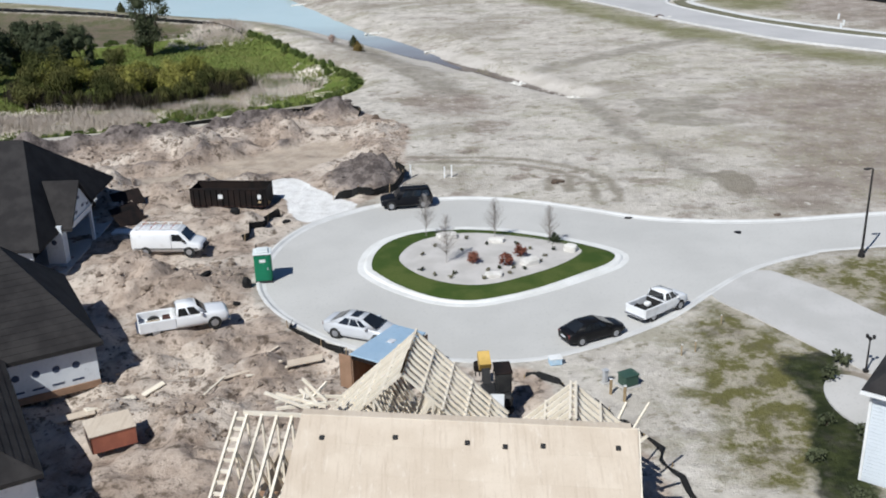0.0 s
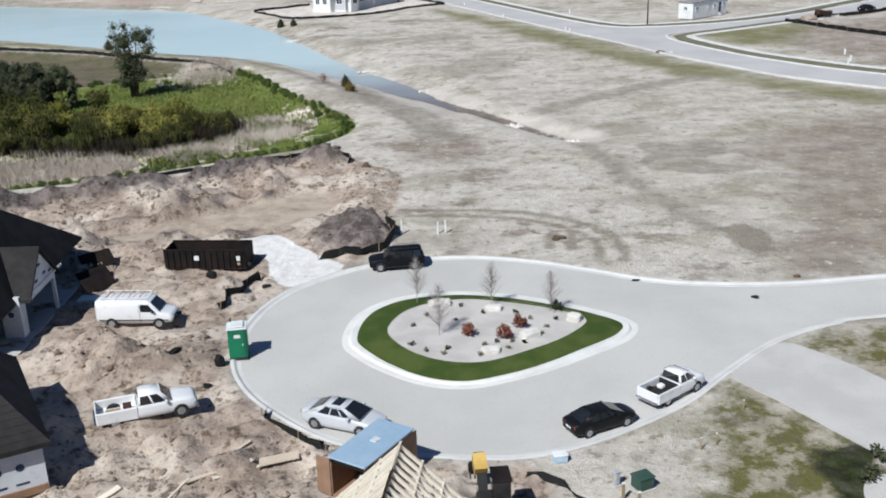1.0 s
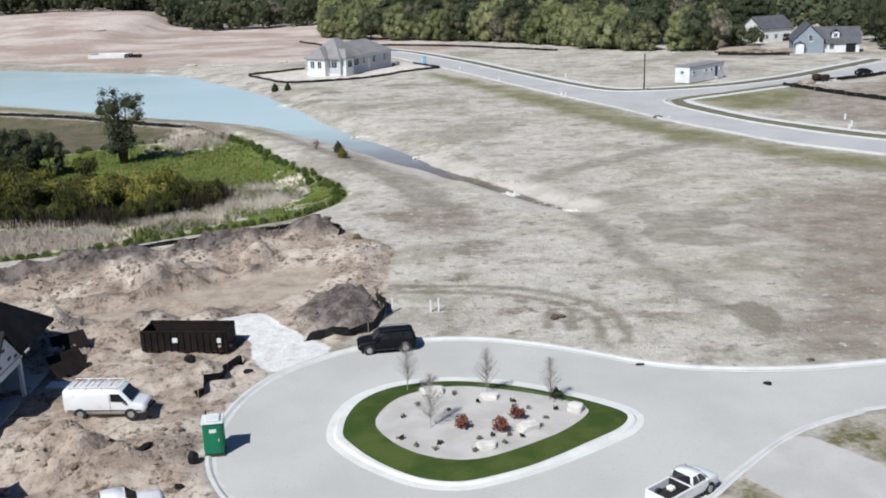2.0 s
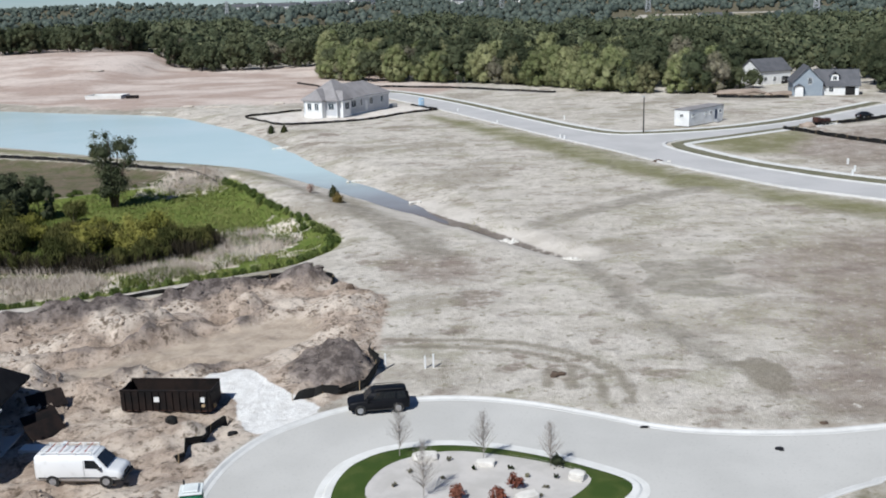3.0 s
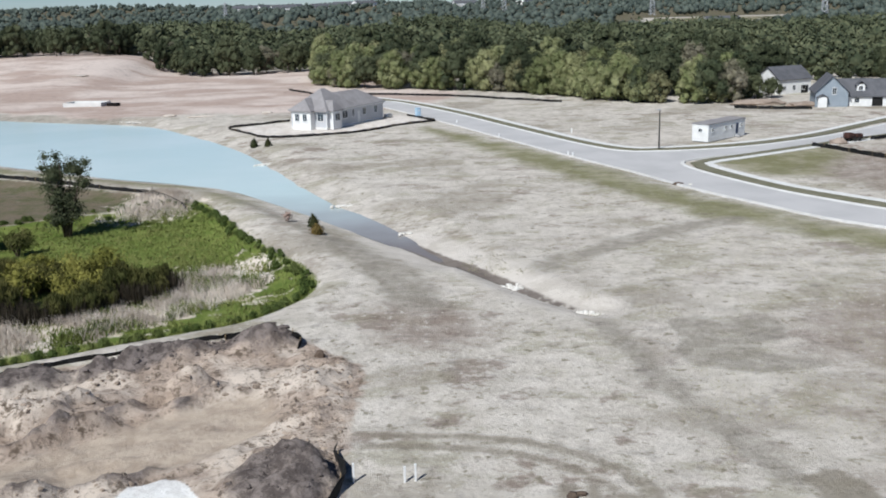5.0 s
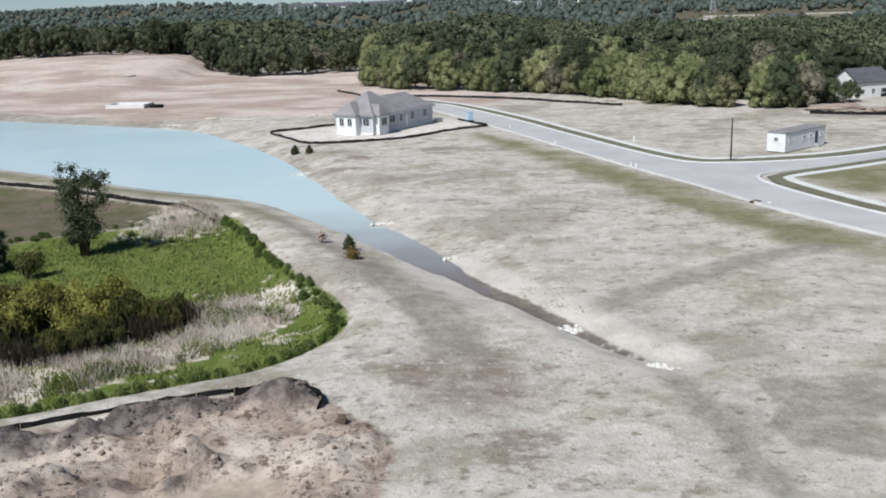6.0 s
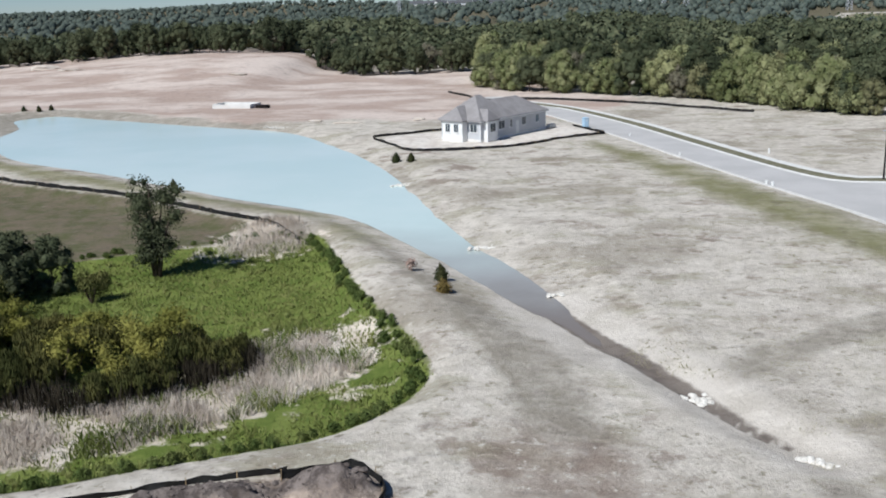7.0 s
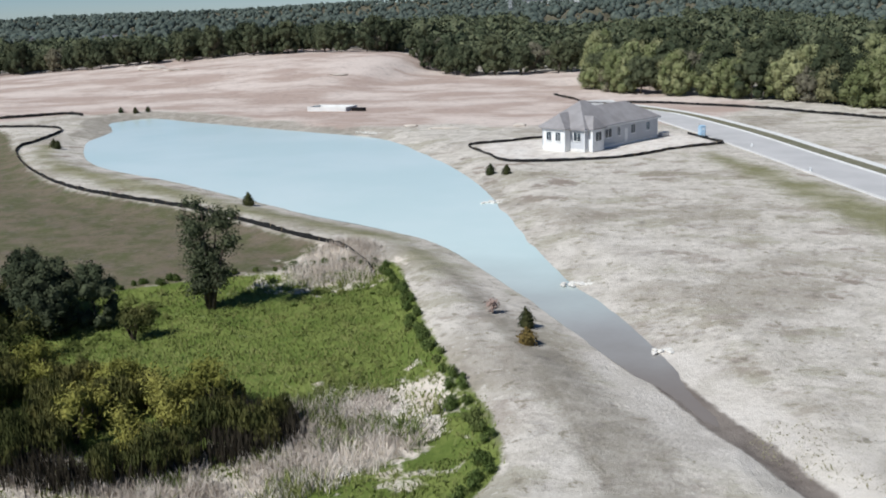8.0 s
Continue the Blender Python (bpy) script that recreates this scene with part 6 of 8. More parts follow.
def window(parent, m, w, h, frame_mat="white", glass="glass"):
    """A framed window standing on the wall's face; its local x runs along the wall, -y out of it."""
    fr = part("window", boxes((-w / 2, w / 2, -0.05, 0.03, 0, 0.09), (-w / 2, w / 2, -0.05, 0.03, h - 0.09, h), (-w / 2, -w / 2 + 0.09, -0.05, 0.03, 0.09, h - 0.09), (w / 2 - 0.09, w / 2, -0.05, 0.03, 0.09, h - 0.09), (-0.035, 0.035, -0.045, 0.02, 0.09, h - 0.09)), frame_mat, parent)
    fr.matrix_local = m
    part("pane", boxes((-w / 2 + 0.09, w / 2 - 0.09, -0.025, 0.0, 0.09, h - 0.09)), glass, fr)
    part("sill", boxes((-w / 2 - 0.06, w / 2 + 0.06, -0.09, 0.03, -0.07, 0.0)), frame_mat, fr)
    return fr


def wall_loop(parent, x0, x1, y0, y1, z0, z1, material, thick=0.18):
    for d in ((x0, x1, y0, y0 + thick), (x0, x1, y1 - thick, y1), (x0, x0 + thick, y0 + thick, y1 - thick), (x1 - thick, x1, y0 + thick, y1 - thick)):
        part("wall", boxes((*d, z0, z1)), material, parent)


def siding(parent, x0, x1, y, z0, z1, material, step=0.3):
    """Lap boards on a wall that faces -y."""
    n = int((z1 - z0) / step)
    for k in range(n):
        part("siding_board", boxes((x0, x1, y - 0.035, y - 0.003, z0 + k * step, z0 + (k + 1) * step - 0.012)), material, parent)


# ---- framed house under the eye
def truss_mesh(name, half, z0, rise, webs, w=0.10, d=0.15):
    bm = bmesh.new()
    beam(bm, (0, -half, z0), (0, half, z0), w, d)
    for s in (-1, 1):
        beam(bm, (0, s * (half + 0.4), z0 - rise * 0.4 / half + 0.08), (0, 0, z0 + rise), w, d)
        for k in range(1, webs + 1):
            u = k / (webs + 1)
            beam(bm, (0, s * half * (1 - u), z0), (0, s * half * (1 - u), z0 + rise * u), w * 0.8, d * 0.7)
            beam(bm, (0, s * half * (1 - u), z0 + rise * u), (0, s * half * max(0, (1 - u - 1.0 / (webs + 1))), z0), w * 0.8, d * 0.7)
    return bm_mesh(name, bm, "lumber")


def framed_house():
    H = at(0.75, 33.0, -8, 0.1)
    t = thing("framed_house", "timber house frame with open trusses and sheathed roof slope", "house under construction", H)
    ridge, eave, half = 6.95, 3.55, 8.0
    slope = math.atan2(ridge - eave, half)
    # walls of sheathed studs
    for d in ((-8.5, 6.6, -8.0, -7.84), (-8.5, 6.6, 3.0, 3.16), (-8.5, -8.34, -7.84, 3.0), (6.44, 6.6, -7.84, 3.0), (-7.0, -6.84, 3.2, 7.48), (0.44, 0.6, 3.2, 7.48), (1.2, 6.6, 5.2, 5.36), (1.2, 1.36, 3.2, 5.18), (6.44, 6.6, 3.2, 5.18)):
        part("wall", boxes((*d, 0.0, 3.4)), "osb", t)
    part("floor_deck", boxes((-8.3, 6.4, -7.8, 2.95, 0.1, 0.25)), "osb", t)
    # added deck; its brown stands in for shaded strand board inside the roof
    part("attic_shade_deck", boxes((-8.3, -6.2, -7.8, -0.1, 3.36, 3.44)), "browndoor", t)
    part("front_wall", boxes((-7.0, 0.6, 7.5, 7.66, 0.0, 3.3)), "osb", t)
    part("inner_wall", boxes((-8.3, 6.4, -0.08, 0.08, 0.25, 3.3)), "lumber", t)
    # main trusses
    bm = bmesh.new()
    rise = ridge - eave - 0.05
    beam(bm, (0, -half, eave), (0, 0, eave), 0.10, 0.15)
    beam(bm, (0, -half - 0.4, eave - rise * 0.4 / half + 0.08), (0, 0, ridge - 0.05), 0.10, 0.15)
    beam(bm, (0, -0.05, eave), (0, -0.05, ridge - 0.1), 0.08, 0.1)
    for k in range(1, 5):
        u = k / 5
        beam(bm, (0, -half * (1 - u), eave), (0, -half * (1 - u), eave + rise * u), 0.08, 0.1)
        beam(bm, (0, -half * (1 - u), eave + rise * u), (0, -half * (0.8 - u) if u < 0.8 else 0, eave), 0.08, 0.1)
    main = bm_mesh("truss", bm, "lumber")
    for k in range(26):
        ob = part("truss", main, None, t)
        ob.location = (-8.55 + k * 0.605, 0, 0)
    # ladder at the open gable end
    for s in (-1,):
        for k in range(18):
            u = (k + 0.5) / 18
            part("lookout", boxes((-8.95, -8.5, s * half * u - 0.04, s * half * u + 0.04, ridge - (ridge - eave) * u - 0.09, ridge - (ridge - eave) * u + 0.04)), "lumber", t)
        bm = bmesh.new()
        beam(bm, (-8.98, 0.0, ridge), (-8.98, s * (half + 0.4), eave - 0.17), 0.09, 0.2)
        part("barge_board", bm, "lumber", t)
    bm = bmesh.new()
    beam(bm, (-8.7, 0, ridge + 0.02), (6.6, 0, ridge + 0.02), 0.1, 0.16)
    part("ridge_board", bm, "lumber", t)
    # sheathing boards on the near slope
    run = (half + 0.5) / math.cos(slope)
    tilt = Matrix.Rotation(slope, 4, "X")
    rows = 7
    hgt = run / rows
    board = {}
    for j in range(rows):
        x = -6.35 - (1.22 if j % 2 else 0.0)
        while x < 6.55:
            x0, x1 = max(x, -6.35), min(x + 2.44, 6.55)
            x += 2.44
            if x1 - x0 < 0.05:
                continue
            key = round(x1 - x0, 3)
            if key not in board:
                board[key] = bm_mesh("sheathing_board", boxes((-key / 2 + 0.001, key / 2 - 0.001, -hgt + 0.002, 0.0, 0.0, 0.018)), "osb")
            ob = part("sheathing_board", board[key], None, t)
            ob.matrix_local = Matrix.Translation(((x0 + x1) / 2, 0, ridge + 0.09)) @ tilt @ Matrix.Translation((0, -j * hgt, 0))
    part("ridge_cap", boxes((-6.35, 6.3, -0.02, 0.36, ridge + 0.03, ridge + 0.105)), "osb", t)
    for x in (-5.33, -2.52, 0.23, 1.65, 3.05, 5.8):
        ob = part("roof_vent", boxes((-0.09, 0.09, -0.1, 0.1, 0.0, 0.07), bevel=0.02), "plastic", t)
        ob.matrix_local = Matrix.Translation((x, 0, ridge + 0.1)) @ tilt @ Matrix.Translation((0, -1.0 - 0.12 * math.sin(x), 0.02))
    # front gable: steep trusses over the entrance
    gable = truss_mesh("gable_truss", 3.8, 3.3, 3.7, 2, 0.11, 0.14)
    for k in range(9):
        ob = part("gable_truss", gable, None, t)
        ob.matrix_local = Matrix.Translation((-3.0, 3.65 + k * 0.487, 0)) @ Matrix.Rotation(math.pi / 2, 4, "Z")
    for s in (-1, 1):
        for k in range(5):
            u = k / 4.6
            bm = bmesh.new()
            x, z = -3.0 + s * 3.9 * u, 6.98 - 3.8 * u
            beam(bm, (x, 3.5, z + 0.1), (x, 7.75, z + 0.1), 0.10, 0.06)
            part("brace", bm, "lumber", t)
    small = truss_mesh("gable_truss", 2.35, 3.7, 2.2, 2, 0.12, 0.16)
    for k in range(6):
        ob = part("gable_truss", small, None, t)
        ob.matrix_local = Matrix.Translation((4.15, 2.6 + k * 0.55, 0)) @ Matrix.Rotation(math.pi / 2, 4, "Z")
    for s in (-1, 1):
        for u in (0.05, 0.5, 0.95):
            bm = bmesh.new()
            x, z = 4.15 + s * 2.35 * u, 5.95 - 2.2 * u
            beam(bm, (x, 2.4, z + 0.1), (x, 5.5, z + 0.1), 0.10, 0.06)
            part("brace", bm, "lumber", t)
    # bundles and loose sticks left on the frame
    rr = random.Random(3)
    for k in range(13):
        x, y, a = rr.uniform(-7.6, -6.4), rr.uniform(1.0, 4.2), rr.uniform(0, 3.14)
        z = ridge - (ridge - eave) * y / half + rr.uniform(0.15, 0.35)
        L = rr.uniform(0.5, 1.3)
        bm = bmesh.new()
        beam(bm, (x - math.cos(a) * L, y - math.sin(a) * L * 0.5, z), (x + math.cos(a) * L, y + math.sin(a) * L * 0.5, z + rr.uniform(-0.2, 0.5)), 0.09, 0.12)
        part("offcut", bm, "lumber", t)
    for x, y, x2, y2, z2 in ((6.3, 4.2, 7.4, 5.2, 5.2), (6.1, 3.4, 7.2, 3.2, 4.8), (5.8, 5.0, 6.5, 6.2, 4.6)):
        bm = bmesh.new()
        beam(bm, (x, y, 3.6), (x2, y2, z2), 0.09, 0.12)
        part("prop", bm, "lumber", t)
    return t


framed_house()


# ---- wrapped house with dark roofs
def logos(parent, x0, x1, y, z0, z1, seed):
    """Navy round marks and word bars printed on the wrap of a wall that faces -y."""
    r = random.Random(seed)
    k = 0
    x = x0 + 0.5
    while x < x1 - 0.3:
        for z in (z0 + 0.7, z0 + 1.6, z0 + 2.5):
            if z < z1 - 0.2:
                if k % 2:
                    bm = bmesh.new()
                    disc(bm, x, y - 0.006, z, 0.21, 0.012, 16)
                    part("round_mark", bm, "navy", parent)
                else:
                    part("print_bar", boxes((x - 0.32, x + 0.32, y - 0.012, y - 0.001, z - 0.06, z + 0.06)), "navy", parent)
                k += 1
        x += 1.05
        k += 1


def wrapped_house():
    t = thing("wrapped_house", "unfinished house in white wrap under dark shingle roofs", "house under construction", at(-19.2, 49.7, 29, 0.1))
    # main wing: local x along the wall to the east corner at 0, y away
    wall_loop(t, -15, 0, 0, 10.5, 0, 3.1, "wrap")
    logos(t, -4.8, -0.2, 0.0, 0.0, 3.1, 1)
    part("brick_skirt", boxes((-4.9, 0.01, -0.1, -0.015, 0.0, 0.4)), "browndoor", t)
    roof = part("roof", prism_roof(5.25, 15.0, 3.1, 4.4, 0.4, hip=4.0), "shingle", t)
    roof.matrix_local = Matrix.Translation((-15, 5.25, 0))
    shingle_rows(roof, 5.25, 15.0, 3.1, 4.4, 0.4, "shingle", 18, 4.0)
    # near wing
    wall_loop(t, -16, -5.0, -11.9, -0.02, 0, 3.1, "wrap")
    logos(t, -10.0, -5.2, -11.9, 0.0, 3.1, 2)
    roof = part("roof", prism_roof(5.5, 13.5, 3.1, 3.9, 0.35, hip=4.0), "shingle", t)
    roof.matrix_local = Matrix.Translation((-10.5, -12.0, 0)) @ Matrix.Rotation(math.pi / 2, 4, "Z")
    shingle_rows(roof, 5.5, 13.5, 3.1, 3.9, 0.35, "shingle", 18, 4.0)
    # garage wing with a gable towards the street
    g = Matrix.Rotation(radians(-29), 4, "Z") @ Matrix.Translation((-7.6 - 0, 22.0, 0))
    w = part("garage_floor", boxes((-14, 0, -6.6, 7.0, 0, 0.12)), "concrete", t)
    w.matrix_local = g
    for d in ((-14, -3.42, 6.8, 7.0, 0.1, 3.0), (-14, -13.8, -6.5, 6.8, 0.1, 3.0), (-0.2, 0.0, 1.3, 1.6, 0.1, 3.0), (-3.6, -3.42, 1.3, 6.8, 0.1, 3.0), (-0.18, 0.0, -3.3, 1.3, 2.55, 3.0), (-6.0, -1.5, -7.0, -6.82, 0.1, 2.6), (-6, -5.8, -6.5, 6.8, 0.1, 3.0)):
        part("wall", boxes(d), "wrap", w)
    part("porch_pier", boxes((-1.85, -0.55, -3.6, -2.7, 0.1, 3.0)), "wrap", w)
    # black sheet stands in for the shade inside the garage
    part("garage_shade_sheet", boxes((-3.4, -3.35, -6.6, 1.3, 0.12, 2.6)), "dark", w)
    end = part("gable_wall", gable_end(2.55, 2.85, 2.45), "wrap", w)
    end.location = (-0.1, -0.7, 0)
    for y, z in ((-1.6, 3.4), (-0.1, 3.5), (-0.8, 4.3), (0.9, 3.3)):
        part("print_mark", boxes((-0.02, -0.005, y - 0.25, y + 0.25, z - 0.1, z + 0.1)), "navy", w)
    bm = bmesh.new()
    bmesh.ops.create_cone(bm, cap_ends=True, segments=16, radius1=0.2, radius2=0.2, depth=0.02, matrix=Matrix.Translation((-1.2, -3.62, 1.8)) @ Matrix.Rotation(math.pi / 2, 4, "X"))
    part("round_mark", bm, "navy", w)
    roof = part("roof", prism_roof(2.6, 8.0, 3.02, 2.6, 0.22), "shingle", w)
    roof.matrix_local = Matrix.Translation((-8.0, -0.7, 0))
    part("rake_board", boxes((0.0, 0.06, -3.3, 3.0, 2.86, 3.02)), "white", w)
    roof2 = part("roof", prism_roof(8.2, 11.6, 3.0, 5.3, 0.45, hip=3.4), "shingle", w)
    roof2.matrix_local = Matrix.Translation((-12.8, 1.2, 0))
    part("fascia", boxes((-10.5, -1.3, -7.35, -7.25, 2.5, 2.75)), "white", w)
    return t


wrapped_house()
shed_box = thing("window_crate", "wrapped pale window unit lying on the soil", "crate", at(-24.5, 74.9, -6, lift(-24.5, 74.9)))
part("frame", boxes((-1.5, 1.2, -0.5, 0.5, 0, 0.35), bevel=0.03), "white", shed_box)
part("wrapping", boxes((1.2, 1.5, -0.5, 0.5, 0, 0.6), bevel=0.05), "wrap", shed_box)
for k, (x, y, turn) in enumerate([(-25.6, 78.6, 30), (-24.8, 77.2, 35), (-26.2, 81.0, 20)]):
    bm = bmesh.new()
    box(bm, -1.3, 1.3, -0.04, 0.04, 0, 1.5, m=Matrix.Rotation(radians(-50), 4, "X"))
    ob = part("roof_panel", bm, "bin")
    ob.matrix_world = at(x, y, turn + 20, lift(x, y) - 0.03)
    tagged(ob, "dark board leaning on the soil beside the house", "board", "leaning boards")


# ---- white house on the right of the framed one
def white_house():
    t = thing("white_house", "white sided house with a dark roof", "house", at(19.0, 38.5, -37.5, 0.1))
    wall_loop(t, 0, 11, 0, 9, 0, 5.0, "siding_white")
    siding(t, 0.0, 11, 0.0, 0.15, 4.9, "siding_white", 0.18)
    roof = part("roof", prism_roof(4.5, 11, 5.0, 2.2, 0.4, hip=3.0), "shingle", t)
    roof.matrix_local = Matrix.Translation((0, 4.5, 0))
    part("gutter", boxes((-0.42, 11.4, -0.52, -0.42, 4.62, 4.78)), "white", t)
    part("downpipe", boxes((-0.06, 0.06, -0.12, -0.04, 0.1, 4.7)), "white", t)
    part("porch_wall", boxes((-0.2, 2.6, 9.0, 12.2, 0, 2.8)), "siding_white", t)
    pr = part("porch_roof", prism_roof(1.9, 3.0, 2.8, 1.2, 0.35, hip=1.2), "shingle", t)
    pr.matrix_local = Matrix.Translation((-0.2, 10.6, 0))
    return t


white_house()
for k, (x, y, s) in enumerate([(21.0, 47.8, 0.8), (20.6, 42.2, 0.7), (18.2, 36.6, 0.8), (19.2, 43.3, 0.6), (17.6, 40.2, 0.7), (22.6, 49.6, 0.7)]):
    shrub("shrub", "low dark green garden shrub beside the white house", x, y, s, s * 0.9, "leafB", 400 + k, 0.1, 240, group="garden shrubs")


# ---- grey-roofed new house beyond the field
def new_house():
    a = math.degrees(math.atan2(20.6, 12.2))
    t = thing("new_house", "pale sided new house with a grey hipped roof", "house", at(-20.4, 261.2, a, 0.15))
    E = 4.7
    wall_loop(t, 0, 23.5, 0, 10.2, 0, E, "siding")
    siding(t, 0.0, 23.5, 0.0, 0.6, E - 0.1, "siding", 0.42)
    part("foundation", boxes((-0.05, 23.55, -0.08, 10.28, 0, 0.55)), "kerb", t)
    part("front_wing", boxes((-1.6, 0.0, 3.4, 8.6, 0.0, E)), "white", t)
    part("corner_bay", boxes((1.0, 4.4, -1.1, 0.0, 0, E)), "white", t)
    roof = part("roof", prism_roof(5.1, 23.5, E, 2.9, 0.5, hip=4.4), "shingle_grey", t)
    roof.matrix_local = Matrix.Translation((0, 5.1, 0))
    front = part("front_roof", prism_roof(5.1, 11.6, E + 0.02, 4.2, 0.52, hip=5.6), "shingle_grey", t)
    front.matrix_local = Matrix.Translation((0, 5.1, 0))
    r2 = part("wing_roof", prism_roof(2.7, 6.5, E, 2.3, 0.35, hip=2.0), "shingle_grey", t)
    r2.matrix_local = Matrix.Translation((-1.7, 6.0, 0))
    r3 = part("bay_roof", prism_roof(1.8, 6.0, E, 1.8, 0.3, hip=1.5), "shingle_grey", t)
    r3.matrix_local = Matrix.Translation((2.7, -1.2, 0)) @ Matrix.Rotation(math.pi / 2, 4, "Z")
    for x, w in ((7.2, 2.2), (10.6, 1.0), (15.2, 1.6), (20.2, 1.4)):
        window(t, Matrix.Translation((x, -0.045, 1.9)), w, 1.8)
    window(t, Matrix.Translation((2.7, -1.14, 1.9)), 1.9, 1.8)
    for y in (5.0, 7.2):
        window(t, Matrix.Translation((-1.64, y, 1.9)) @ Matrix.Rotation(-math.pi / 2, 4, "Z"), 1.3, 1.8)
    window(t, Matrix.Translation((-0.04, 1.7, 1.9)) @ Matrix.Rotation(-math.pi / 2, 4, "Z"), 1.8, 1.8)
    part("door", boxes((12.4, 13.4, -0.07, -0.02, 0.55, 3.1)), "white", t)
    for x in (-0.02, 23.5):
        part("corner_trim", boxes((x - 0.06, x + 0.1, -0.08, 0.06, 0.55, E - 0.1)), "white", t)
    part("fascia", boxes((-0.5, 24.0, -0.56, -0.5, E - 0.68, E - 0.44)), "white", t)
    return t


new_house()
t = thing("material_stack", "pallets of pale stone beside the new house", "material stack", at(-7.2, 283.5, 50, 0.15))
part("stack", boxes((-1.0, 1.0, -0.6, 0.6, 0.12, 0.9), bevel=0.05), "rock", t)
part("pallet", boxes((-1.0, 1.0, -0.6, 0.6, 0, 0.12)), "stake", t)


# ---- site trailer, utility pole, vehicles by the side street
def site_trailer():
    a = math.degrees(math.atan2(10.1, 10.8))
    t = thing("office_trailer", "long white site office trailer with a dark flat roof edge", "trailer", at(57.2, 224.9, a, 0.2))
    for d in ((0, 13.8, 0, 0.12), (0, 13.8, 3.5, 3.62), (0, 0.12, 0.12, 3.5), (13.68, 13.8, 0.12, 3.5)):
        part("wall", boxes((*d, 0.55, 3.35)), "white", t)
    part("floor", boxes((0.1, 13.7, 0.1, 3.5, 0.45, 0.6)), "white", t)
    part("skirt", boxes((0.1, 13.7, -0.02, 0.05, 0.0, 0.52), (-0.02, 0.05, 0.0, 3.6, 0.0, 0.52)), "white", t)
    part("roof", boxes((-0.15, 13.95, -0.15, 3.77, 3.35, 3.55), bevel=0.05), "shingle_grey", t)
    for x in (1.6, 6.4, 8.6, 12.4):
        window(t, Matrix.Translation((x, -0.01, 1.8)), 0.9, 0.8)
    window(t, Matrix.Translation((-0.01, 1.8, 1.8)) @ Matrix.Rotation(-math.pi / 2, 4, "Z"), 0.9, 0.8)
    part("door", boxes((10.2, 11.15, -0.06, -0.005, 0.6, 2.7)), "navy", t)
    part("steps", boxes((10.0, 11.4, -1.0, -0.1, 0.0, 0.3), (10.0, 11.4, -0.6, -0.1, 0.3, 0.55)), "steel", t)
    return t


site_trailer()


def pole(x, y, h):
    t = thing("utility_pole", "slender dark utility pole at the street corner", "utility pole", at(x, y, 0, lift(x, y) - 0.1))
    bm = bmesh.new()
    tube(bm, [(0, 0, 0), (0, 0, h)], [0.16, 0.10], 8)
    part("pole", bm, "iron", t)
    part("lamp_head", boxes((-0.6, 0.2, -0.15, 0.15, h - 0.1, h + 0.1), bevel=0.03), "steel", t)
    return t


pole(46.1, 218.4, 7.6)
sedan("dark_car", "dark car parked on the far side street", at(97.5, 231.2, 32, 0.1), "carblack")


def flat_trailer():
    t = thing("utility_trailer", "low dark flatbed trailer loaded with gear", "trailer", at(84.5, 222.0, 20, lift(84.5, 222.0)))
    part("deck", boxes((-2.4, 2.4, -1.0, 1.0, 0.6, 0.75)), "bin", t)
    for x in (-0.5, 0.5):
        for s in (-1, 1):
            bm = bmesh.new()
            disc(bm, x, s * 1.1, 0.38, 0.38, 0.22)
            part("wheel", bm, "tyre", t)
    part("load", boxes((-2.0, -0.6, -0.7, 0.7, 0.75, 1.7), (0.2, 1.8, -0.6, 0.6, 0.75, 1.4), bevel=0.1), "rust", t)
    bm = bmesh.new()
    beam(bm, (2.4, 0, 0.65), (3.8, 0, 0.6), 0.12)
    part("drawbar", bm, "bin", t)
    return t


flat_trailer()


